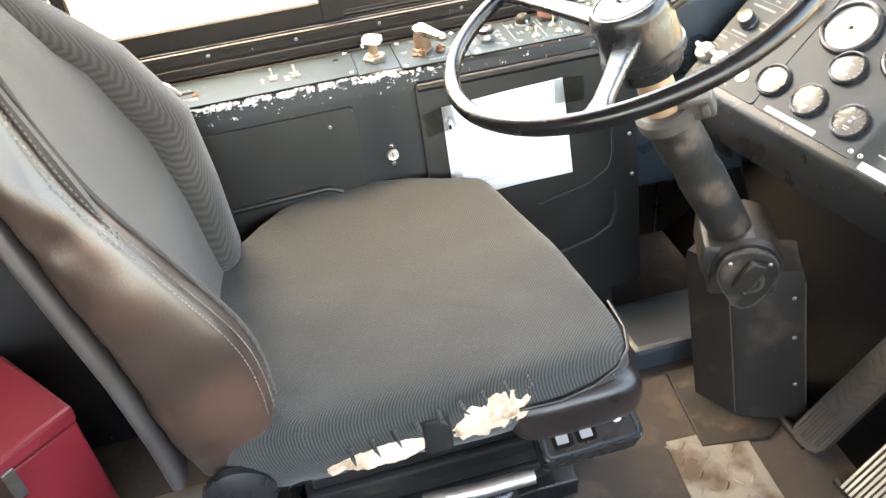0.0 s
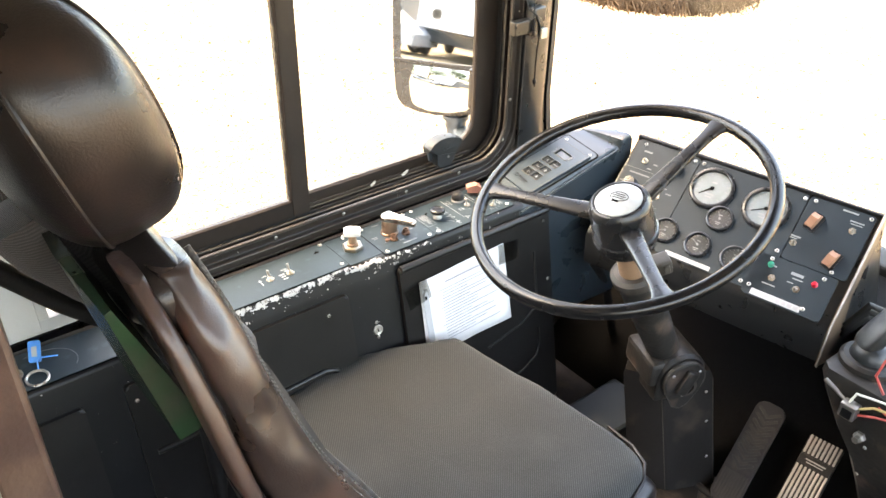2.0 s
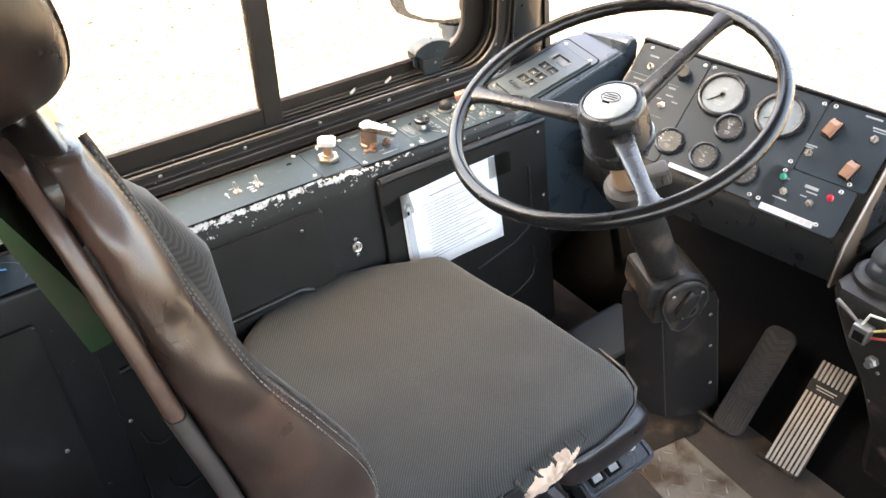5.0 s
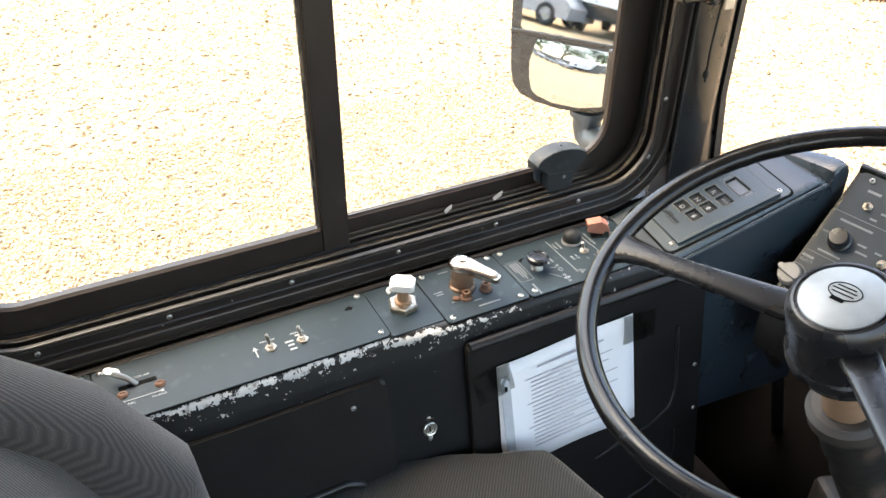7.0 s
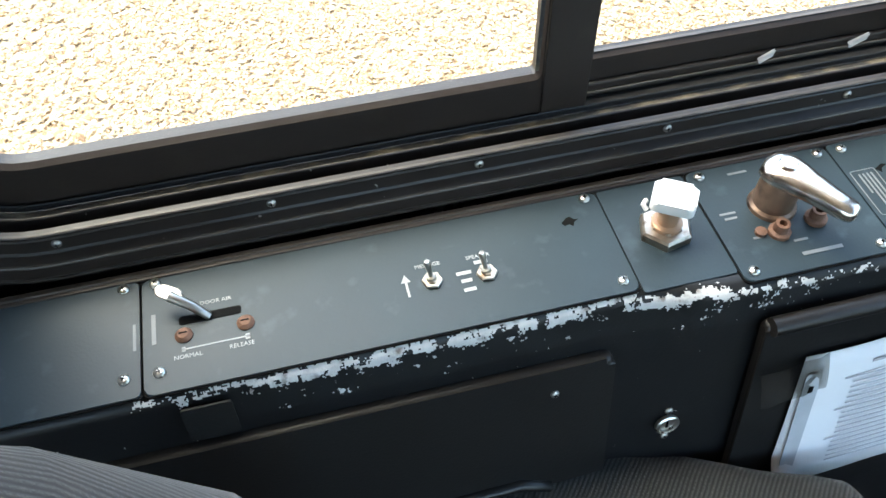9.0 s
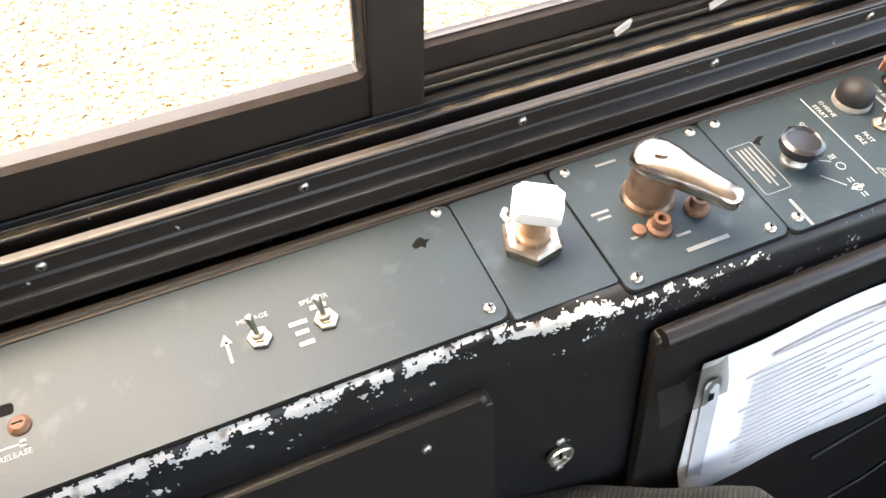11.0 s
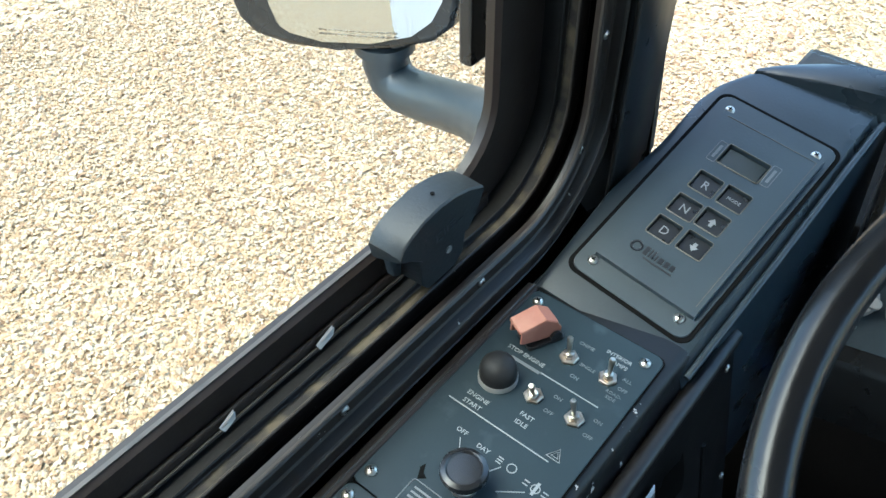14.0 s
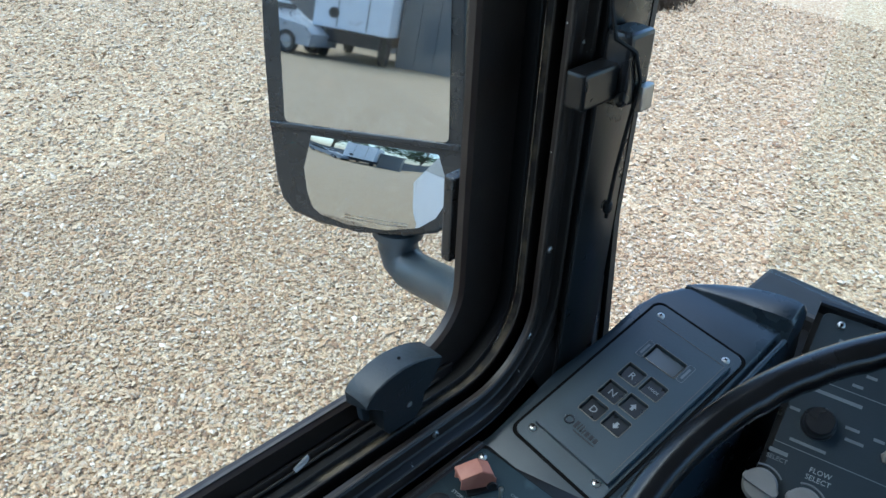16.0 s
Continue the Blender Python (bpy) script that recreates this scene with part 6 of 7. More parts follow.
def seat_cushion():
    """A padded cushion on the plan above: swollen sides, rolled rim, raised by the wall, hollowed where one sits."""
    line = glide(SEAT, 6)
    mid = Vector((-0.1, -0.42))
    bm = bmesh.new()
    rings = []
    rows = [(0.05, -0.135), (0.018, -0.115), (0.004, -0.085), (0.0, -0.055), (0.003, -0.03), (0.009, -0.014), (0.018, -0.005), (0.032, 0.0)]
    for j in range(12):
        rows.append((None, j / 12))
    for inset, v in rows:
        ring_ = []
        for p in line:
            d = p - mid
            ln = d.length
            if inset is None:
                q = mid + d * ((ln - 0.032) / ln) * (1 - (v + 1 / 12) * 0.995)
                dz = 0.0
            else:
                q, dz = mid + d * ((ln - inset) / ln), v
            hollow = max(0, 1 - ((q.x + 0.13) / 0.27) ** 2) * max(0, 1 - ((q.y + 0.42) / 0.21) ** 2)
            z = 0.544 - 0.020 * hollow + 0.018 * max(0, min(1, (q.y + 0.36) / 0.2)) - 0.012 * max(0, q.x - 0.1) / 0.1
            z += 0.016 * max(0, min(1, (q.y + 0.36) / 0.13)) * max(0, min(1, (q.x + 0.12) / 0.2))
            z += 0.0035 * noise.noise(Vector((q.x * 13, q.y * 13, 1.7))) + 0.0016 * noise.noise(Vector((q.x * 40, q.y * 22, 5.1)))
            crease = math.exp(-((q.x + 0.30 + 0.25 * (q.y + 0.5)) / 0.012) ** 2) + math.exp(-((q.x + 0.335 + 0.1 * (q.y + 0.4)) / 0.009) ** 2)
            z -= 0.005 * crease
            ring_.append(bm.verts.new((q.x, q.y, z + dz)))
        rings.append(ring_)
    k = len(line)
    for a, b in zip(rings, rings[1:]):
        for i in range(k):
            bm.faces.new((a[i], a[(i + 1) % k], b[(i + 1) % k], b[i]))
    bm.faces.new(rings[-1])
    bm.faces.new(rings[0][::-1])
    bmesh.ops.recalc_face_normals(bm, faces=bm.faces)
    return smooth(bm, 80)


part("seat_cushion", seat_cushion(), CLOTH, seat, "faded ribbed dark cloth cushion")
part("front_bolster", cushion((0.09, 0.40, 0.08), pose(0.138, -0.46, 0.43), 0.5, 0.5, 40, 20), LEATHER, seat)
part("piping", tube([(0.02, -0.694, 0.494), (0.08, -0.695, 0.492), (0.13, -0.690, 0.499), (0.168, -0.679, 0.510), (0.193, -0.658, 0.518), (0.205, -0.62, 0.521), (0.206, -0.56, 0.521)], 0.003, 8), LEATHER, seat)
part("corner_pad", cushion((0.20, 0.11, 0.085), pose(0.112, -0.645, 0.449), 0.5, 0.45, 40, 20), LEATHER, seat, "smooth black leather cushion corner")
def foam_lump(u0, u1, low, high, seed):
    """A burst lump of foam along the seam, torn and uneven."""
    bm = bmesh.new()
    nx, nz = 30, 10
    rows = []
    for i in range(nx + 1):
        u = i / nx
        x = u0 + (u1 - u0) * u
        swell = math.sin(math.pi * min(1, max(0, u))) ** 0.45
        zt = high[0] + (high[1] - high[0]) * u + 0.006 * noise.noise((x * 70, seed, 0)) + 0.003 * noise.noise((x * 260, seed, 2))
        zb = low[0] + (low[1] - low[0]) * u + 0.010 * noise.noise((x * 55, seed, 5)) + 0.004 * noise.noise((x * 240, seed, 7))
        zm = (zt + zb) / 2
        row = []
        for k in range(nz + 1):
            v = k / nz
            z = zm + (zb + (zt - zb) * v - zm) * (0.25 + 0.75 * swell)
            bulge = 0.016 * swell * math.sin(math.pi * (0.12 + 0.76 * v)) + 0.006 * noise.noise((x * 60, z * 60, seed)) + 0.0025 * noise.noise((x * 190, z * 190, seed))
            row.append(bm.verts.new((x, -0.681 - bulge + 0.012 * v ** 4, z)))
        rows.append(row)
    for a, b in zip(rows, rows[1:]):
        for k in range(nz):
            bm.faces.new((a[k], b[k], b[k + 1], a[k + 1]))
    bmesh.ops.recalc_face_normals(bm, faces=bm.faces)
    return smooth(bm, 50)


part("torn_foam", foam_lump(-0.250, -0.105, (0.450, 0.446), (0.470, 0.508), 2.0), FOAM, seat, "pale foam bursting through the torn side seam")
part("torn_foam", foam_lump(-0.088, 0.048, (0.450, 0.462), (0.518, 0.542), 6.0), FOAM, seat, "thick pale foam in the torn corner")
# Black block filling the space between the two foam lumps.
part("dark_gap_block", box(-0.115, -0.075, -0.690, -0.66, 0.445, 0.512, 0.004), RUBBER, seat)
rng = random.Random(5)
for k in range(9):
    x = -0.215 + 0.031 * k
    zt = 0.482 + 0.062 * min(1, (x + 0.242) / 0.30 * 1.15)
    part("cloth_shred", tube([(x, -0.684, zt + 0.006), (x + 0.003, -0.699, zt), (x + rng.uniform(-0.008, 0.012), -0.7015, zt - 0.004 - 0.010 * rng.random())], [0.0042, 0.0030, 0.0006], 6), CLOTH, seat)
part("seat_pan", box(-0.36, 0.15, -0.64, -0.20, 0.385, 0.43, 0.012), PLASTIC, seat)
part("suspension_bellows", merge(*[box(-0.30 + 0.01 * (k % 2), 0.10 - 0.01 * (k % 2), -0.60 + 0.01 * (k % 2), -0.25 - 0.01 * (k % 2), 0.19 + 0.038 * k, 0.228 + 0.038 * k, 0.008) for k in range(5)]), RUBBER, seat, "black folded rubber bellows")
part("base_plate", box(-0.34, 0.14, -0.62, -0.22, FLOOR, 0.19, 0.004), PAINT, seat)
ctl = frame_on((0.122, -0.688, 0.414), (1, 0.02, -0.05), (-0.05, -0.42, 0.9))
cbox = part("control_box", prism(rounded(-0.075, 0.075, -0.036, 0.036, 0.008), -0.06, 0.0, 0.004, ctl), PLASTIC, seat, "black seat control box with rocker switches")
part("bezel", tube([(x, y, 0.001) for x, y in rounded(-0.068, 0.068, -0.03, 0.03, 0.007, 3)], 0.0025, 6, ctl, True), GREYPLASTIC, cbox)
for x in (-0.042, -0.006):
    part("rocker_frame", prism(rounded(-0.0145, 0.0145, -0.021, 0.021, 0.003), 0, 0.003, 0.001, ctl @ Matrix.Translation((x, 0, 0))), SLOT, cbox)
    part("rocker", merge(box(-0.009, 0.009, -0.016, 0.0, 0.002, 0.0065, 0.0015, ctl @ Matrix.Translation((x, 0, 0)) @ pose(0, 0, 0, 10, 0, 0)), box(-0.009, 0.009, 0.0, 0.016, 0.002, 0.006, 0.0015, ctl @ Matrix.Translation((x, 0, 0)) @ pose(0, 0, 0, -8, 0, 0))), KNOBGREY, cbox, "worn grey rocker")
part("button", lathe([(0.0085, 0), (0.0085, 0.006), (0.006, 0.012), (0, 0.0135)], 18, ctl @ Matrix.Translation((0.044, 0.002, 0))), KNOBWHITE, cbox, "white push button")
part("grab_bar", tube([(-0.13, -0.70, 0.36), (-0.05, -0.715, 0.372), (0.03, -0.715, 0.372)], 0.012, 12), ZINC, seat, "dull metal adjuster bar")
part("adjuster_knob", cushion((0.06, 0.04, 0.06), pose(-0.02, -0.69, 0.30), 0.6, 0.6, 20, 10), PLASTIC, seat)

# Backrest: padded side bolsters round a ribbed cloth middle, brown edge band, hard shell.
SPINE = [(-0.348, 0.47, 0.0), (-0.352, 0.56, 0.002), (-0.366, 0.68, 0.004), (-0.393, 0.80, 0.0), (-0.432, 0.91, -0.012), (-0.472, 1.02, -0.034), (-0.502, 1.10, -0.062), (-0.527, 1.165, -0.10)]


# The near roll's front and the band behind it, and how far the roll by the wall stands off the spine, at the spine's heights.
FRONT = (-0.305, -0.296, -0.304, -0.358, -0.417, -0.455, -0.474, -0.494)
REAR = (-0.442, -0.446, -0.458, -0.480, -0.503, -0.522, -0.537, -0.551)
WALLSIDE = (-0.024, -0.016, -0.006, 0.012, -0.006, -0.062, -0.085, -0.095)


def near_roll():
    """The leather roll at the cab's side: deep at its foot, narrow at the shoulder, creased across."""
    secs = []
    n = len(SPINE)
    for i, (x, z, dy) in enumerate(SPINE):
        k = 0.72 if i == 0 else 0.85 if i == n - 1 else 1.0
        mid, half = (FRONT[i] + REAR[i]) / 2 + 0.004, (FRONT[i] - REAR[i]) / 2 - 0.004
        secs.append([Vector((mid + half * k * math.copysign(abs(math.cos(t)) ** 0.8, math.cos(t)), -0.620 - dy + 0.046 * k * math.copysign(abs(math.sin(t)) ** 0.75, math.sin(t)), z)) for t in (q * math.tau / 28 for q in range(28))])
    fine = []
    for i in range(n - 1):
        p0, p1, p2, p3_ = secs[max(0, i - 1)], secs[i], secs[i + 1], secs[min(n - 1, i + 2)]
        for j in range(8):
            u = j / 8
            ring = [0.5 * (2 * b + (c - a) * u + (2 * a - 5 * b + 4 * c - d) * u * u + (3 * b - a - 3 * c + d) * u ** 3) for a, b, c, d in zip(p0, p1, p2, p3_)]
            mid = sum(ring, Vector()) / 28
            for q, p in enumerate(ring):
                away = min(1.0, abs((q * 360 / 28 + 12 + 180) % 360 - 180) / 60)
                h = noise.noise((p.z * 14 + q * 0.2, q * 0.25, 3.0)) + 0.5 * noise.noise((p.z * 46 - q * 0.25, q * 0.3, 9.0))
                ring[q] = p + (p - mid).normalized() * 0.005 * away * h
            fine.append(ring)
    return loft(fine + [secs[-1]], True, 80)


def roll_line(turn, lift):
    """A line up the near roll at an angle round it, lifted off its surface."""
    rows = []
    for i, (x, z, dy) in enumerate(SPINE):
        mid, half = (FRONT[i] + REAR[i]) / 2 + 0.004, (FRONT[i] - REAR[i]) / 2 - 0.004
        a = radians(turn)
        rows.append(Vector((mid + (half + lift) * math.copysign(abs(math.cos(a)) ** 0.8, math.cos(a)), -0.620 - dy + (0.046 + lift) * math.copysign(abs(math.sin(a)) ** 0.75, math.sin(a)), z)))
    out = []
    n = len(rows)
    for i in range(1, n - 1):
        a, b, c, d = rows[max(0, i - 1)], rows[i], rows[i + 1], rows[min(n - 1, i + 2)]
        for j in range(8):
            u = j / 8
            out.append(0.5 * (2 * b + (c - a) * u + (2 * a - 5 * b + 4 * c - d) * u * u + (3 * b - a - 3 * c + d) * u ** 3))
    return out


def near_band(lo, hi, wide, thick):
    """The flat band up the back of the near roll, between two heights of the spine."""
    secs = []
    for i in range(lo, hi):
        z, dy = SPINE[i][1], SPINE[i][2]
        secs.append([(REAR[i] - 0.004 + thick * math.copysign(abs(math.cos(t)) ** 0.6, math.cos(t)), -0.622 - dy + wide * math.copysign(abs(math.sin(t)) ** 0.5, math.sin(t)), z) for t in (q * math.tau / 20 for q in range(20))])
    return loft(secs, True, 70)


def wall_roll(off, rx, ry):
    """The cloth roll at the wall's side, its shoulder falling away to the back."""
    secs = []
    n = len(SPINE)
    for i, (x, z, dy) in enumerate(SPINE):
        a = Vector((SPINE[min(n - 1, i + 1)][0] - SPINE[max(0, i - 1)][0], 0, SPINE[min(n - 1, i + 1)][1] - SPINE[max(0, i - 1)][1])).normalized()
        f = Vector((a.z, 0, -a.x))
        k = 0.55 if i == 0 else 0.8 if i == n - 1 else 1.0
        c = Vector((x + WALLSIDE[i], -0.260 + dy, z)) + f * off
        secs.append([c + f * rx * k * math.copysign(abs(math.cos(t)) ** 0.75, math.cos(t)) + Vector((0, 1, 0)) * ry * k * math.copysign(abs(math.sin(t)) ** 0.75, math.sin(t)) for t in (q * math.tau / 20 for q in range(20))])
    return loft(secs, True, 80)


roll = part("side_bolster", near_roll(), BOLSTER, seat, "creased brown-black leather side bolster")
part("edge_band", near_band(4, len(SPINE), 0.034, 0.010), VINYL, seat, "worn brown vinyl edge band")
part("band_end", near_band(0, 5, 0.036, 0.0115), BANDEND, seat, "bare grey lower end of the edge band")
part("side_bolster", wall_roll(0.006, 0.045, 0.044), CLOTH2, seat, "ribbed cloth side bolster")
part("edge_band", wall_roll(-0.054, 0.012, 0.020), RUBBER, seat, "black edge band")
part("seam", tube(roll_line(6, 0.0015), 0.0042, 8), CLOTH2, roll, "ribbed cloth piping")
ticks = []
for turn in (-34, -16):
    line = roll_line(turn, 0.0028)
    for a, b in zip(line, line[1:]):
        k = max(1, round((b - a).length / 0.0065))
        ticks += [tube([a.lerp(b, (j + 0.2) / k), a.lerp(b, (j + 0.75) / k)], 0.0009, 4) for j in range(k)]
part("stitching", merge(*ticks), THREAD, roll, "pale grey stitching")
secs = []
for i, (x, z, dy) in enumerate(SPINE):
    w = 0.172 + dy
    front = -0.012 - 0.006 * math.sin(i)
    secs.append([(x + front + (0.018 * (abs(t) / w) ** 2) - (0.05 * min(1.0, max(0.0, (z - 0.88) / 0.13)) * (t / w) ** 2 if t > 0 else 0.0), -0.435 + t, z + 0.01) for t in (-w - 0.03, -w * 0.6, -w * 0.2, w * 0.2, w * 0.6, w)] + [(x - 0.045, -0.435 + t, z - 0.02) for t in (w, w * 0.5, 0.0, -w * 0.5, -w - 0.03)])
part("yoke", cushion((0.055, 0.28, 0.10), pose(-0.518, -0.43, 1.125, 0, -20, 0), 0.6, 0.4, 48, 20), LEATHER, seat, "black leather yoke with a cross seam")
part("back_cushion", loft(secs[:-1], True, 60), CLOTH2, seat, "grey ribbed cloth back cushion")
secs = []
for z, xs, dy in ((0.965, -0.452, -0.023), (0.985, -0.460, -0.027), (1.05, -0.483, -0.043), (1.15, -0.521, -0.08)):
    w, xf, xr = 0.205 + dy, xs - 0.064, -0.515 - (z - 0.828) * 0.23
    xb = min(xf, xr)
    secs.append([(xf, -0.56, z), (xf, -0.43 + w, z), (xb - 0.004, -0.43 + w * 0.95, z), (xb - 0.010, -0.43, z), (xb - 0.004, -0.565, z)])
part("back_shell", loft(secs, True, 40), SHELL, seat, "hard glossy back shell with tan and green reflections in its colour")
part("recliner", lathe([(0.05, 0), (0.05, 0.012), (0.03, 0.022), (0, 0.024)], 24, pose(-0.37, -0.668, 0.45, 90, 0, 0)), PLASTIC, seat)
part("buckle", merge(box(-0.012, 0.012, -0.018, 0.018, -0.006, 0.006, 0.003, pose(-0.365, -0.222, 0.556, 20, 0, 30)), box(-0.004, 0.02, -0.01, 0.01, -0.002, 0.003, 0.001, pose(-0.35, -0.222, 0.561, 20, 0, 30))), STRIP, seat, "pale plastic belt buckle")

tilt = pose(-0.566, -0.415, 1.296, 0, -17, 0)
head = thing("headrest", "padded dark leather headrest with stitched piping", "headrest")
core = lambda p: Vector((p.x * (1 + 0.10 * math.cos(p.y * 10)), p.y, p.z * (1 + 0.04 * math.cos(p.y * 9)))) + Vector((0.012 * (abs(p.y) / 0.14) ** 2, 0, 0))  # noqa: E731
part("pad", cushion((0.142, 0.30, 0.255), tilt, 0.78, 0.62, 64, 40, 0.002, 7.0, core), LEATHER, head)
def pad_line(u, g=1.004):
    """A line over the pad from bottom to top at the angle u about its height."""
    pw = lambda v, e: math.copysign(abs(v) ** e, v)  # noqa: E731
    out = []
    for k in range(33):
        v = radians(-84 + 168 * k / 32)
        out.append(core(Vector((0.071 * pw(math.cos(v), 0.78) * pw(math.cos(u), 0.62), 0.15 * pw(math.cos(v), 0.78) * pw(math.sin(u), 0.62), 0.1275 * pw(math.sin(v), 0.78)))) * g)
    return out


for u in (-35, -118, 118, 35):
    part("piping", tube(pad_line(radians(u)), 0.0026, 6, tilt), LEATHER, head)
    part("stitching", tube([p + Vector((0.0, 0.004, 0)) for p in pad_line(radians(u), 1.006)], 0.0007, 4, tilt), THREAD, head)
for y in (-0.06, 0.06):
    part("post", tube([tilt @ Vector((-0.005, y, -0.09)), tilt @ Vector((-0.002, y, -0.19))], 0.007, 10), STEEL, head)

# ---- behind the seat ----
post = thing("partition_post", "brown painted partition post with bare aluminium edge", "post")
part("post", box(-0.722, -0.676, -0.63, -0.575, FLOOR, 1.32, 0.006), VINYL, post)
part("aluminium_edge", tube([(-0.738, -0.64, FLOOR), (-0.738, -0.64, 1.30)], 0.019, 16), ZINC, post, "dull aluminium grab edge")
tbox = thing("red_tool_box", "scuffed red metal box on the floor behind the seat", "box")
tm = frame_on((-0.622, -0.41, FLOOR), (-0.78, -0.62, 0), (0, 0, 1))
part("body", box(0.004, 0.26, -0.216, -0.004, 0.0, 0.25, 0.006, tm), REDBOX, tbox)
part("lid", box(0.0, 0.264, -0.22, 0.0, 0.252, 0.285, 0.008, tm), REDBOX, tbox)
part("handle", tube([(0.08, -0.11, 0.286), (0.08, -0.11, 0.305), (0.19, -0.11, 0.305), (0.19, -0.11, 0.286)], 0.005, 8, tm), ZINC, tbox)
part("hasp", box(0.115, 0.15, 0.0, 0.006, 0.20, 0.262, 0.002, tm), ZINC, tbox)
bag = thing("canvas_bag", "grey-brown folded canvas on the floor beside the red box", "bag")
part("bag", cushion((0.16, 0.16, 0.22), pose(-0.48, -0.62, FLOOR + 0.108), 0.55, 0.55, 30, 16, 0.02, 3.0), mat("canvas", (0.16, 0.145, 0.12), 0.9, 0, 0.2, 20, 0.4, 200), bag)

keys = thing("tagged_keys", "key ring with a blue plastic tag on the console", "keys")
part("ring", tube([(-0.616 + 0.016 * math.cos(t), -0.098 + 0.016 * math.sin(t), TOP + 0.0035 + 0.002 * math.sin(t)) for t in (k * math.tau / 24 for k in range(24))], 0.0022, 8, None, True), STEEL, keys)
part("tag", prism(rounded(-0.009, 0.009, -0.017, 0.017, 0.003), 0, 0.004, 0.001, pose(-0.603, -0.045, TOP + 0.014, 50, 0, -25)), BLUE, keys, "bright blue plastic tag")
bars([(-0.004, 0.004, -0.008, 0.008)], pose(-0.603, -0.045, TOP + 0.014, 50, 0, -25) @ Matrix.Translation((0, 0, 0.0042)), STRIP, keys)
part("tie", tube([(-0.610, -0.083, TOP + 0.005), (-0.606, -0.066, TOP + 0.012), (-0.598, -0.06, TOP + 0.010), (-0.575, -0.062, TOP + 0.004)], 0.0012, 6), BLUE, keys)
part("brass_disc", lathe([(0.015, 0), (0.015, 0.003), (0.012, 0.004), (0, 0.004)], 20, pose(-0.645, -0.07, TOP + 0.001)), BRASS, keys)
scratch = tube([(-0.545 - 0.055 + 0.05 * math.cos(t), -0.075 + 0.042 * math.sin(t), TOP + 0.0018) for t in (radians(-30 + 12 * k) for k in range(13))], 0.0006, 4)
part("scratch_mark", scratch, DIM, p0)

# ---- lever unit to the right of the dashboard ----
unit = thing("lever_unit", "greasy black lever housing with loose wires beside the dashboard", "lever housing")
secs = []
for z, x0, y1 in ((FLOOR, 0.66, -0.885), (0.30, 0.635, -0.872), (0.38, 0.60, -0.858), (0.448, 0.572, -0.842), (0.506, 0.562, -0.803), (0.571, 0.556, -0.766), (0.606, 0.553, -0.752), (0.622, 0.558, -0.752), (0.629, 0.572, -0.762)):
    secs.append([(x0 + 0.02 * noise.noise((z * 9, 0, 0)), -1.12, z), (x0, -0.98, z), (x0, y1 - 0.016, z), (x0 + 0.016, y1, z), (0.80, y1 - 0.01, z), (0.95, y1 - 0.02, z), (0.95, -1.12, z)])
part("housing", loft(secs), CASTING, unit)
part("boss_seat", lathe([(0.052, 0), (0.052, 0.012), (0.046, 0.018), (0.036, 0.019), (0.035, 0.012), (0, 0.012)], 26, pose(0.622, -0.806, 0.627)), CASTING, unit)
part("lever_boss", lathe([(0.036, 0.0), (0.037, 0.012), (0.033, 0.026), (0.024, 0.036), (0.010, 0.041), (0, 0.0415)], 24, pose(0.622, -0.806, 0.636)), LEVERGREY, unit, "rubbed grey lever boss")
arm_secs = []
for s_, w, h in ((0.0, 0.020, 0.012), (0.06, 0.026, 0.015), (0.2, 0.027, 0.016), (0.45, 0.026, 0.016), (0.7, 0.026, 0.016), (0.92, 0.025, 0.015), (1.0, 0.018, 0.010)):
    c = Vector((0.610, -0.790, 0.660)).lerp(Vector((0.735, -0.872, 0.835)), s_) + Vector((-0.010, 0.006, 0.0)) * math.sin(math.pi * s_)
    run = Vector((0.125, -0.082, 0.175)).normalized()
    wide = Vector((0.0, 0, 1)).cross(run).normalized()
    up = run.cross(wide)
    arm_secs.append([c + wide * w * math.copysign(abs(math.cos(t)) ** 0.6, math.cos(t)) + up * h * math.copysign(abs(math.sin(t)) ** 0.6, math.sin(t)) for t in (k * math.tau / 18 for k in range(18))])
part("lever", loft(arm_secs, True, 50), LEVERGREY, unit, "broad rubbed grey lever arm")
for k, (z, r) in enumerate(((0.50, 3), (0.56, 3), (0.42, 3))):
    again("bolt", RIVET, frame_on((0.562 + max(0, 0.5 - z) * 0.2, -0.872, z), (0, 1, 0), (-1, 0.1, 0)), unit)
conn = part("connector", box(0.530, 0.552, -0.845, -0.815, 0.560, 0.592, 0.003, pose(0, 0, 0)), ZINC, unit, "dull metal wire connector")
part("cavity", box(0.5285, 0.5305, -0.840, -0.821, 0.564, 0.582), SLOT, conn)
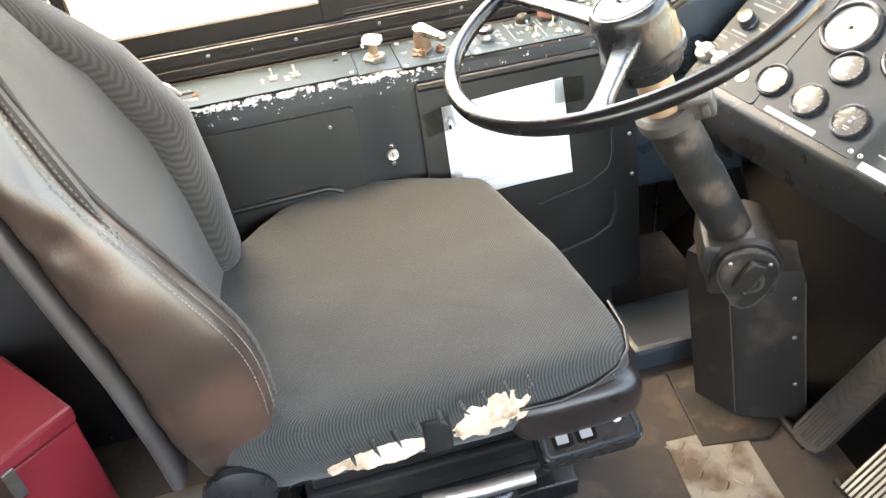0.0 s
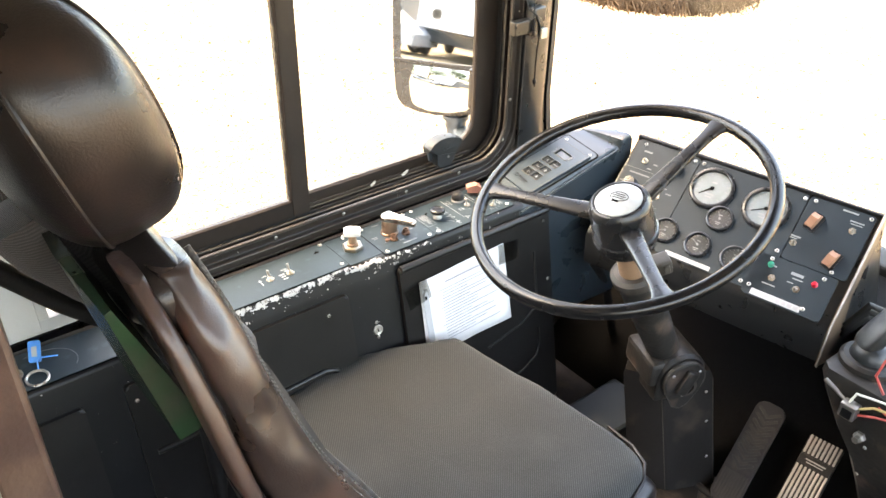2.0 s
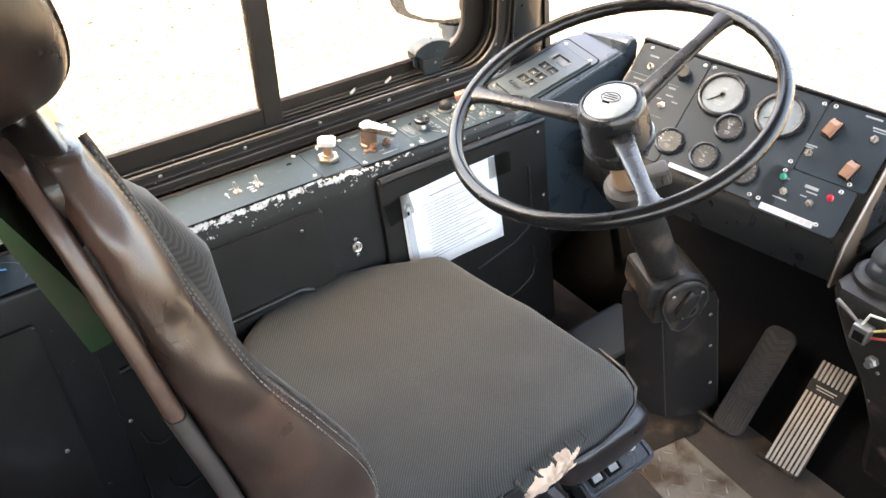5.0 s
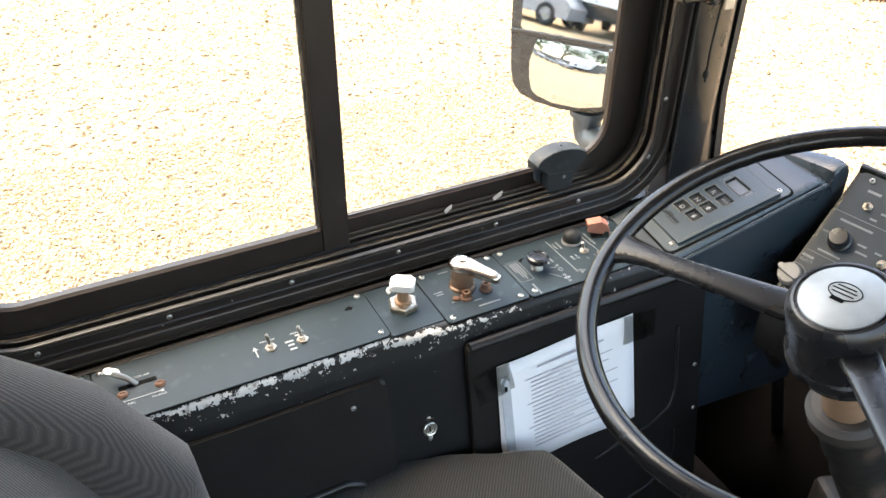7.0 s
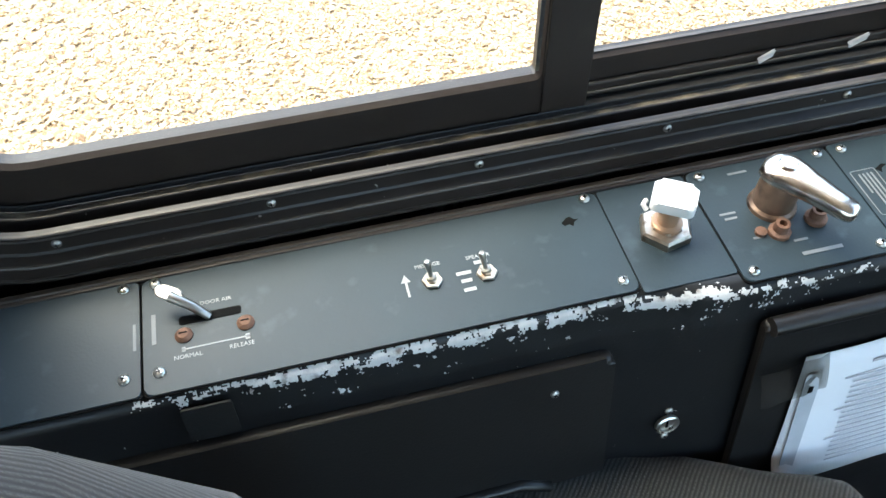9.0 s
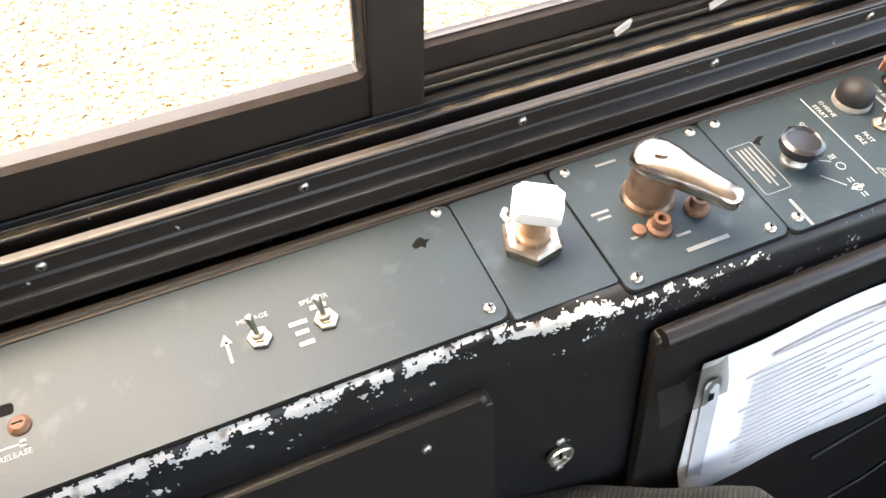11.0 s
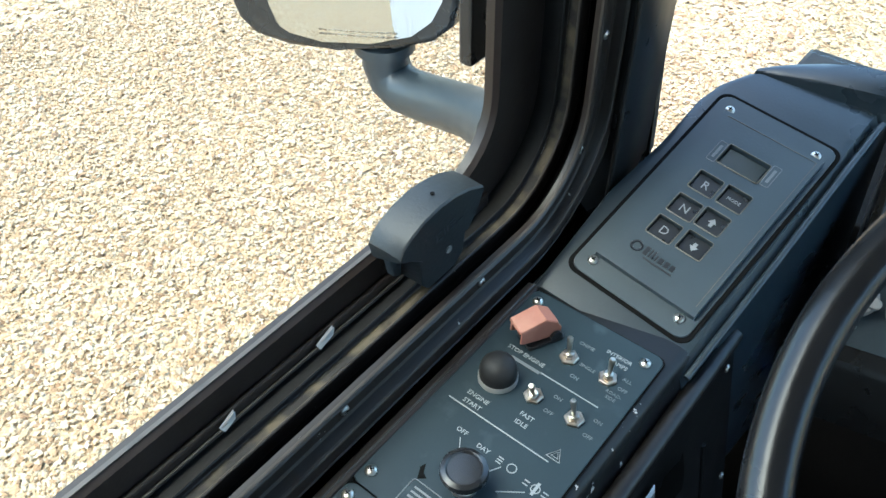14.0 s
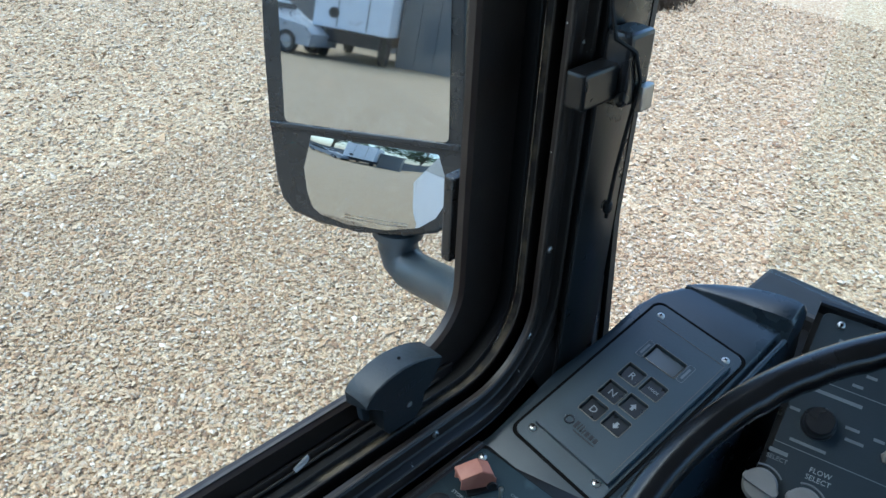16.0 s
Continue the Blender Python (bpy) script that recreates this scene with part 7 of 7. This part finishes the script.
for mt, path in ((WIREWHITE, ((0.541, -0.826, 0.592), (0.541, -0.832, 0.616), (0.548, -0.858, 0.618), (0.556, -0.90, 0.622), (0.565, -0.97, 0.640))), (WIREYELLOW, ((0.543, -0.842, 0.585), (0.545, -0.866, 0.604), (0.552, -0.91, 0.610), (0.562, -0.98, 0.632))), (WIRERED, ((0.543, -0.843, 0.572), (0.546, -0.872, 0.586), (0.552, -0.92, 0.600), (0.560, -0.985, 0.625))), (WIRERED, ((0.556, -0.868, 0.632), (0.556, -0.846, 0.660), (0.562, -0.850, 0.694), (0.575, -0.872, 0.722), (0.60, -0.91, 0.742))), (WIREWHITE, ((0.556, -0.90, 0.634), (0.553, -0.885, 0.664), (0.560, -0.893, 0.700), (0.58, -0.92, 0.716))), (WIRERED, ((0.550, -0.87, 0.606), (0.548, -0.90, 0.598), (0.552, -0.94, 0.606), (0.560, -0.99, 0.624)))):
    part("wire", tube(path, 0.0024, 6), mt, unit)
part("cable_end", tube([(0.546, -0.772, 0.606), (0.543, -0.795, 0.600), (0.541, -0.818, 0.590)], [0.0045, 0.0038, 0.0030], 8), ZINC, unit)
part("fitting", merge(lathe([(0.011, 0), (0.011, 0.01), (0.007, 0.013), (0.007, 0.022), (0, 0.022)], 6, frame_on((0.563, -0.858, 0.520), (0, 1, 0), (-1, 0, 0)))), ZINC, unit)
cable = thing("cable_bundle", "bundle of black corrugated cables behind the dashboard end", "cable")
for k in range(3):
    part("cable", tube([(0.70, -0.72, 0.60 + 0.012 * k), (0.715, -0.745, 0.655 + 0.014 * k), (0.74, -0.775, 0.635 + 0.016 * k), (0.80, -0.86, 0.60 + 0.016 * k)], 0.0075, 10), RUBBER, cable)

# ---- door mirror outside ----
mirror = thing("door_mirror", "large two-part bus door mirror in a black housing", "mirror")
MM = frame_on((0.547, 0.3885, 0.8695), (0.3426, -0.9339, 0.102), (-0.932, -0.327, 0.165))
shell_line = [(-0.147, 0.33), (-0.149, 0.10), (-0.147, 0.0), (-0.144, -0.085), (-0.136, -0.112), (-0.117, -0.13), (-0.075, -0.1405), (-0.01, -0.142), (0.06, -0.137), (0.105, -0.125), (0.128, -0.108), (0.139, -0.07), (0.141, 0.0), (0.141, 0.33)]
part("housing", prism(shell_line, -0.075, 0.004, 0.007, MM, 3), PLASTIC, mirror)
part("upper_glass", prism(rounded(-0.121, 0.123, 0.0, 0.31, 0.008), 0.0042, 0.0062, 0, MM), MIRROR, mirror, "flat mirror glass")
low_line = [(-0.091, -0.009), (-0.095, -0.06), (-0.096, -0.095), (-0.09, -0.114), (-0.07, -0.125), (-0.028, -0.132), (0.033, -0.130), (0.082, -0.119), (0.106, -0.102), (0.119, -0.08), (0.123, -0.05), (0.123, -0.009)]
bm = bmesh.new()
rings = []
for k in range(13):
    g = 1 - k / 12.5
    rings.append([bm.verts.new((x * g + 0.013 * (1 - g), y * g - 0.068 * (1 - g), 0.0105 - ((x - 0.013) ** 2 + (y + 0.068) ** 2) * g * g / (2 * 0.9))) for x, y in low_line])
rings.insert(0, [bm.verts.new((x, y, 0.003)) for x, y in low_line])
for a, b in zip(rings, rings[1:]):
    for q in range(len(a)):
        bm.faces.new((a[q], a[(q + 1) % len(a)], b[(q + 1) % len(a)], b[q]))
bm.faces.new(rings[-1])
bmesh.ops.recalc_face_normals(bm, faces=bm.faces)
bm.transform(MM)
part("lower_glass", smooth(bm, 30), MIRROR, mirror, "convex wide-angle mirror glass")
bars([(-0.03 + 0.0075 * k, -0.0245 + 0.0075 * k, -0.1175, -0.1163) for k in range(13)] + [(-0.03 + 0.0075 * k, -0.0245 + 0.0075 * k, -0.1225, -0.1213) for k in range(13)], MM @ Matrix.Translation((0.0, 0.0, 0.0092)), BRASS, mirror, "printed_bar")
part("divider", box(-0.145, 0.139, -0.0085, -0.0005, 0.003, 0.0085, 0.002, MM), PLASTIC, mirror)
foot = MM @ Vector((0.03, -0.138, -0.035))
part("arm", tube([foot + Vector(p) for p in ((0, 0, 0.02), (0, 0, -0.032), (0, -0.008, -0.05), (-0.002, -0.03, -0.058), (-0.008, -0.07, -0.05), (-0.032, -0.155, -0.02), (-0.10, -0.245, 0.035))], 0.0285, 20), GREYPLASTIC, mirror, "thick grey tubular arm")
part("socket", lathe([(0.036, 0), (0.036, 0.012), (0.026, 0.016), (0, 0.016)], 24, Matrix.Translation(foot + Vector((0, 0, -0.012)))), GREYPLASTIC, mirror)
part("wall_bracket", box(0.405, 0.436, 0.095, 0.108, 0.872, 0.966, 0.003), PLASTIC, mirror, "black bracket plate beside the window")

# ---- the yard ----
def gravel(n, x0, x1, y0, y1, size, seed, name):
    """Loose stones strewn over a stretch of ground, all in one mesh."""
    rs = np.random.RandomState(seed)
    v = np.array([(1, 0, 0), (-1, 0, 0), (0, 1, 0), (0, -1, 0), (0, 0, 1), (0, 0, -1)], float)
    f = np.array([(0, 2, 4), (2, 1, 4), (1, 3, 4), (3, 0, 4), (2, 0, 5), (1, 2, 5), (3, 1, 5), (0, 3, 5)])
    c = np.stack([rs.uniform(x0, x1, n), rs.uniform(y0, y1, n), np.full(n, GROUND)], 1)
    r = size * np.exp(rs.normal(0, 0.32, n))
    sc = np.stack([r * rs.uniform(0.8, 1.35, n), r * rs.uniform(0.6, 1.0, n), r * rs.uniform(0.2, 0.38, n)], 1)
    p = v[None] * (1 + rs.uniform(-0.3, 0.3, (n, 6, 1)) + 0.25 * rs.normal(0, 0.6, (n, 6, 3))) * sc[:, None]
    a = rs.uniform(0, math.tau, n)
    tl = rs.normal(0, 0.35, n)
    ca, sa, ct, st = np.cos(a)[:, None], np.sin(a)[:, None], np.cos(tl)[:, None], np.sin(tl)[:, None]
    x, y, z = p[..., 0], p[..., 1], p[..., 2]
    x, z = x * ct - z * st, x * st + z * ct
    p = np.stack([x * ca - y * sa, x * sa + y * ca, z], -1) + c[:, None]
    p[..., 2] += (rs.uniform(-0.006, 0.008, n) + sc[:, 2] * 0.25)[:, None]
    fs = (f[None] + 6 * np.arange(n)[:, None, None]).reshape(-1, 3)
    me = bpy.data.meshes.new(name)
    me.from_pydata(p.reshape(-1, 3), [], fs.tolist())
    me.polygons.foreach_set("use_smooth", np.zeros(len(fs), bool))
    me.materials.append(STONE)
    return tagged(new(name, me), "loose pale tan, white and brown gravel stones", "gravel", kind="stuff")


gravel(165000, -0.9, 2.9, 0.1, 3.3, 0.0068, 3, "gravel")
gravel(60000, 1.1, 5.2, -1.5, 0.1, 0.0076, 4, "gravel")
gravel(72000, 2.9, 7.0, 0.1, 6.0, 0.0092, 5, "gravel")
gravel(34000, -2.7, -0.9, 0.1, 3.6, 0.0090, 7, "gravel")
gravel(36000, -2.7, 2.9, 3.3, 6.6, 0.0108, 6, "gravel")


def car(x, y, turn, body, name, label, van=False):
    """A parked vehicle of simple true form: body, cabin, windows, wheels."""
    t = thing(name, label, "car")
    t.matrix_basis = pose(x, y, GROUND, 0, 0, turn)
    w = 0.9
    if van:
        side = [(-2.9, 0.35), (2.6, 0.35), (2.75, 0.9), (2.5, 1.25), (1.9, 1.35), (1.35, 2.2), (-2.9, 2.3)]
    else:
        side = [(-2.2, 0.3), (2.2, 0.3), (2.25, 0.65), (2.0, 0.85), (1.1, 0.95), (0.45, 1.42), (-1.1, 1.45), (-1.9, 1.0), (-2.25, 0.9)]
    bm = prism(side, -w, w, 0.06)
    bm.transform(Matrix.Rotation(radians(90), 4, "X"))
    part("body", bm, body, t)
    glass = [(1.25, 1.35), (1.75, 1.38), (1.3, 2.05), (0.9, 2.05), (0.9, 1.4)] if van else [(0.95, 0.98), (0.4, 1.36), (-1.05, 1.38), (-1.6, 1.02)]
    for s in (-1, 1):
        bm = prism(glass, w - 0.02, w + 0.012)
        bm.transform(Matrix.Rotation(radians(90), 4, "X"))
        if s < 0:
            bm.transform(Matrix.Scale(-1, 4, (0, 1, 0)))
            bmesh.ops.recalc_face_normals(bm, faces=bm.faces)
        part("side_window", bm, PLASTIC, t)
    part("windscreen", box(1.55 if van else 0.72, 1.58 if van else 0.75, -0.75, 0.75, 1.45 if van else 1.0, 2.05 if van else 1.36, 0, Matrix.Identity(4)), PLASTIC, t)
    for sx in (-1.45, 1.45):
        for s in (-1, 1):
            wheel_ = part("wheel", lathe([(0.2, -0.11), (0.3, -0.11), (0.33, -0.08), (0.33, 0.08), (0.3, 0.11), (0.2, 0.11)], 24, pose(sx, s * (w - 0.08), 0.33, 90, 0, 0)), TYRE, t)
            part("rim", lathe([(0.2, -0.08), (0.19, 0.0), (0.05, 0.02), (0, 0.02)], 18, pose(sx, s * (w - 0.08), 0.33, 90, 0, 0)), ZINC, wheel_)
    return t


def truck(x, y, turn):
    t = thing("box_truck", "white box truck parked across the yard", "truck")
    t.matrix_basis = pose(x, y, GROUND, 0, 0, turn)
    part("box_body", box(-3.2, 1.2, -1.15, 1.15, 0.9, 3.3, 0.03), WHITEPAINT, t)
    cab = part("cab", box(1.3, 2.9, -1.05, 1.05, 0.6, 2.4, 0.12), WHITEPAINT, t)
    part("cab_window", box(1.8, 2.7, -1.06, 1.06, 1.55, 2.2, 0.02), PLASTIC, cab)
    part("windscreen", box(2.88, 2.91, -0.9, 0.9, 1.5, 2.25), PLASTIC, cab)
    part("chassis", box(-3.1, 2.8, -0.9, 0.9, 0.5, 0.88, 0.02), TYRE, t)
    part("side_port", lathe([(0.16, 0), (0.16, 0.02), (0, 0.02)], 20, pose(-3.2, -0.55, 1.35, 0, -90, 0)), PLASTIC, t)
    for px in (-1.1, -0.2):
        part("door_seam", box(-3.215, -3.2, px + 0.65, px + 0.68, 0.95, 3.25), KNOBGREY, t)
    for sx in (-2.2, 2.1):
        for s in (-1, 1):
            part("wheel", lathe([(0.25, -0.13), (0.42, -0.13), (0.45, -0.1), (0.45, 0.1), (0.42, 0.13), (0.25, 0.13)], 24, pose(sx, s * 0.95, 0.45, 90, 0, 0)), TYRE, t)
    return t


def tree(x, y, h, seed):
    """A leafy tree: tapered trunk, limbs and a ragged crown of many small leaves."""
    rs = np.random.RandomState(seed)
    t = thing("tree", "broad green leafy tree at the edge of the yard", "tree", "trees along the yard")
    t.matrix_basis = pose(x, y, GROUND)
    limbs = [tube([(0, 0, 0), (0.1, 0.05, h * 0.25), (0.0, 0.1, h * 0.5), (0.1, 0, h * 0.75)], [0.28, 0.22, 0.15, 0.05], 10)]
    cores = []
    for k in range(9):
        a, r, z = rs.uniform(0, math.tau), rs.uniform(0.12, 0.26) * h, rs.uniform(0.45, 0.95) * h
        c = (r * math.cos(a), r * math.sin(a), z)
        cores.append(c)
        limbs.append(tube([(0.03, 0.05, z * 0.6), (c[0] * 0.6, c[1] * 0.6, z * 0.85), c], [0.1, 0.06, 0.02], 8))
    part("trunk", merge(*limbs), BARK, t)
    n = 2600
    base = np.array(cores)[rs.randint(0, len(cores), n)] + rs.normal(0, 0.10 * h, (n, 3)) * (1, 1, 0.75)
    s = rs.uniform(0.10, 0.24, (n, 1))
    d1 = rs.normal(0, 1, (n, 3))
    d1 /= np.linalg.norm(d1, axis=1, keepdims=True)
    d2 = np.cross(d1, rs.normal(0, 1, (n, 3)))
    d2 /= np.linalg.norm(d2, axis=1, keepdims=True)
    v = np.stack([base - d1 * s, base + d2 * s * 0.6, base + d1 * s, base - d2 * s * 0.6], 1).reshape(-1, 3)
    me = bpy.data.meshes.new("crown")
    me.from_pydata(v, [], np.arange(4 * n).reshape(-1, 4).tolist())
    me.materials.append(LEAF)
    ob = new("crown", me)
    ob.parent = t
    return t


truck(-26.2, 4.75, 180)
car(-23.5, 7.6, -75, SILVER, "parked_pickup", "silver parked pickup on the gravel")
car(-24.5, 11.5, -70, SILVER, "parked_car", "grey parked car on the gravel")
car(-25.0, 15.0, -75, WHITEPAINT, "parked_van", "white parked van on the gravel", True)
car(-26.0, 19.5, -60, WHITEPAINT, "parked_car", "white parked car on the gravel")
shed = thing("yard_shed", "grey panelled shed beside the white truck", "shed")
for k in range(3):
    part("wall_panel", box(-25.1, -25.0, 1.75 + 0.6 * k, 2.33 + 0.6 * k, GROUND, GROUND + 2.6), KNOBGREY, shed)
part("shed_body", box(-28.0, -25.12, 1.75, 3.53, GROUND, GROUND + 2.55), KNOBGREY, shed)
part("roof", box(-28.1, -24.9, 1.65, 3.63, GROUND + 2.62, GROUND + 2.72, 0.02), ZINC, shed)
for k, (x, y, h) in enumerate(((-40, 6, 9), (-42, 12, 11), (-43, 18, 10), (-41, 25, 12), (-38, 33, 10), (-41, 0, 9), (-40, -6, 10))):
    tree(x, y, h, 10 + k)
fence = thing("yard_fence", "grey sheet metal fence along the yard", "fence")
for k in range(18):
    part("sheet", box(-34.1, -34.0, -12 + 2.5 * k, -9.54 + 2.5 * k, GROUND, GROUND + 2.0), KNOBGREY, fence)
lawn = np.random.RandomState(8)
n = 14000
rr, aa = 0.95 * np.sqrt(lawn.uniform(0, 1, n)) + lawn.normal(0, 0.05, n), lawn.uniform(0, math.tau, n)
bx, by = 6.2 + rr * np.cos(aa), 4.0 + rr * np.sin(aa)
hgt = lawn.uniform(0.05, 0.16, n)
lx, ly = lawn.normal(0, 0.05, n), lawn.normal(0, 0.05, n)
v = np.stack([np.stack([bx - 0.013, by, np.full(n, GROUND)], 1), np.stack([bx + 0.013, by, np.full(n, GROUND)], 1), np.stack([bx + lx, by + ly, GROUND + hgt], 1)], 1).reshape(-1, 3)
me = bpy.data.meshes.new("dry_grass")
me.from_pydata(v, [], np.arange(3 * n).reshape(-1, 3).tolist())
me.materials.append(GRASS)
tagged(new("dry_grass", me), "patch of dry brown grass on the gravel", "grass", kind="stuff")
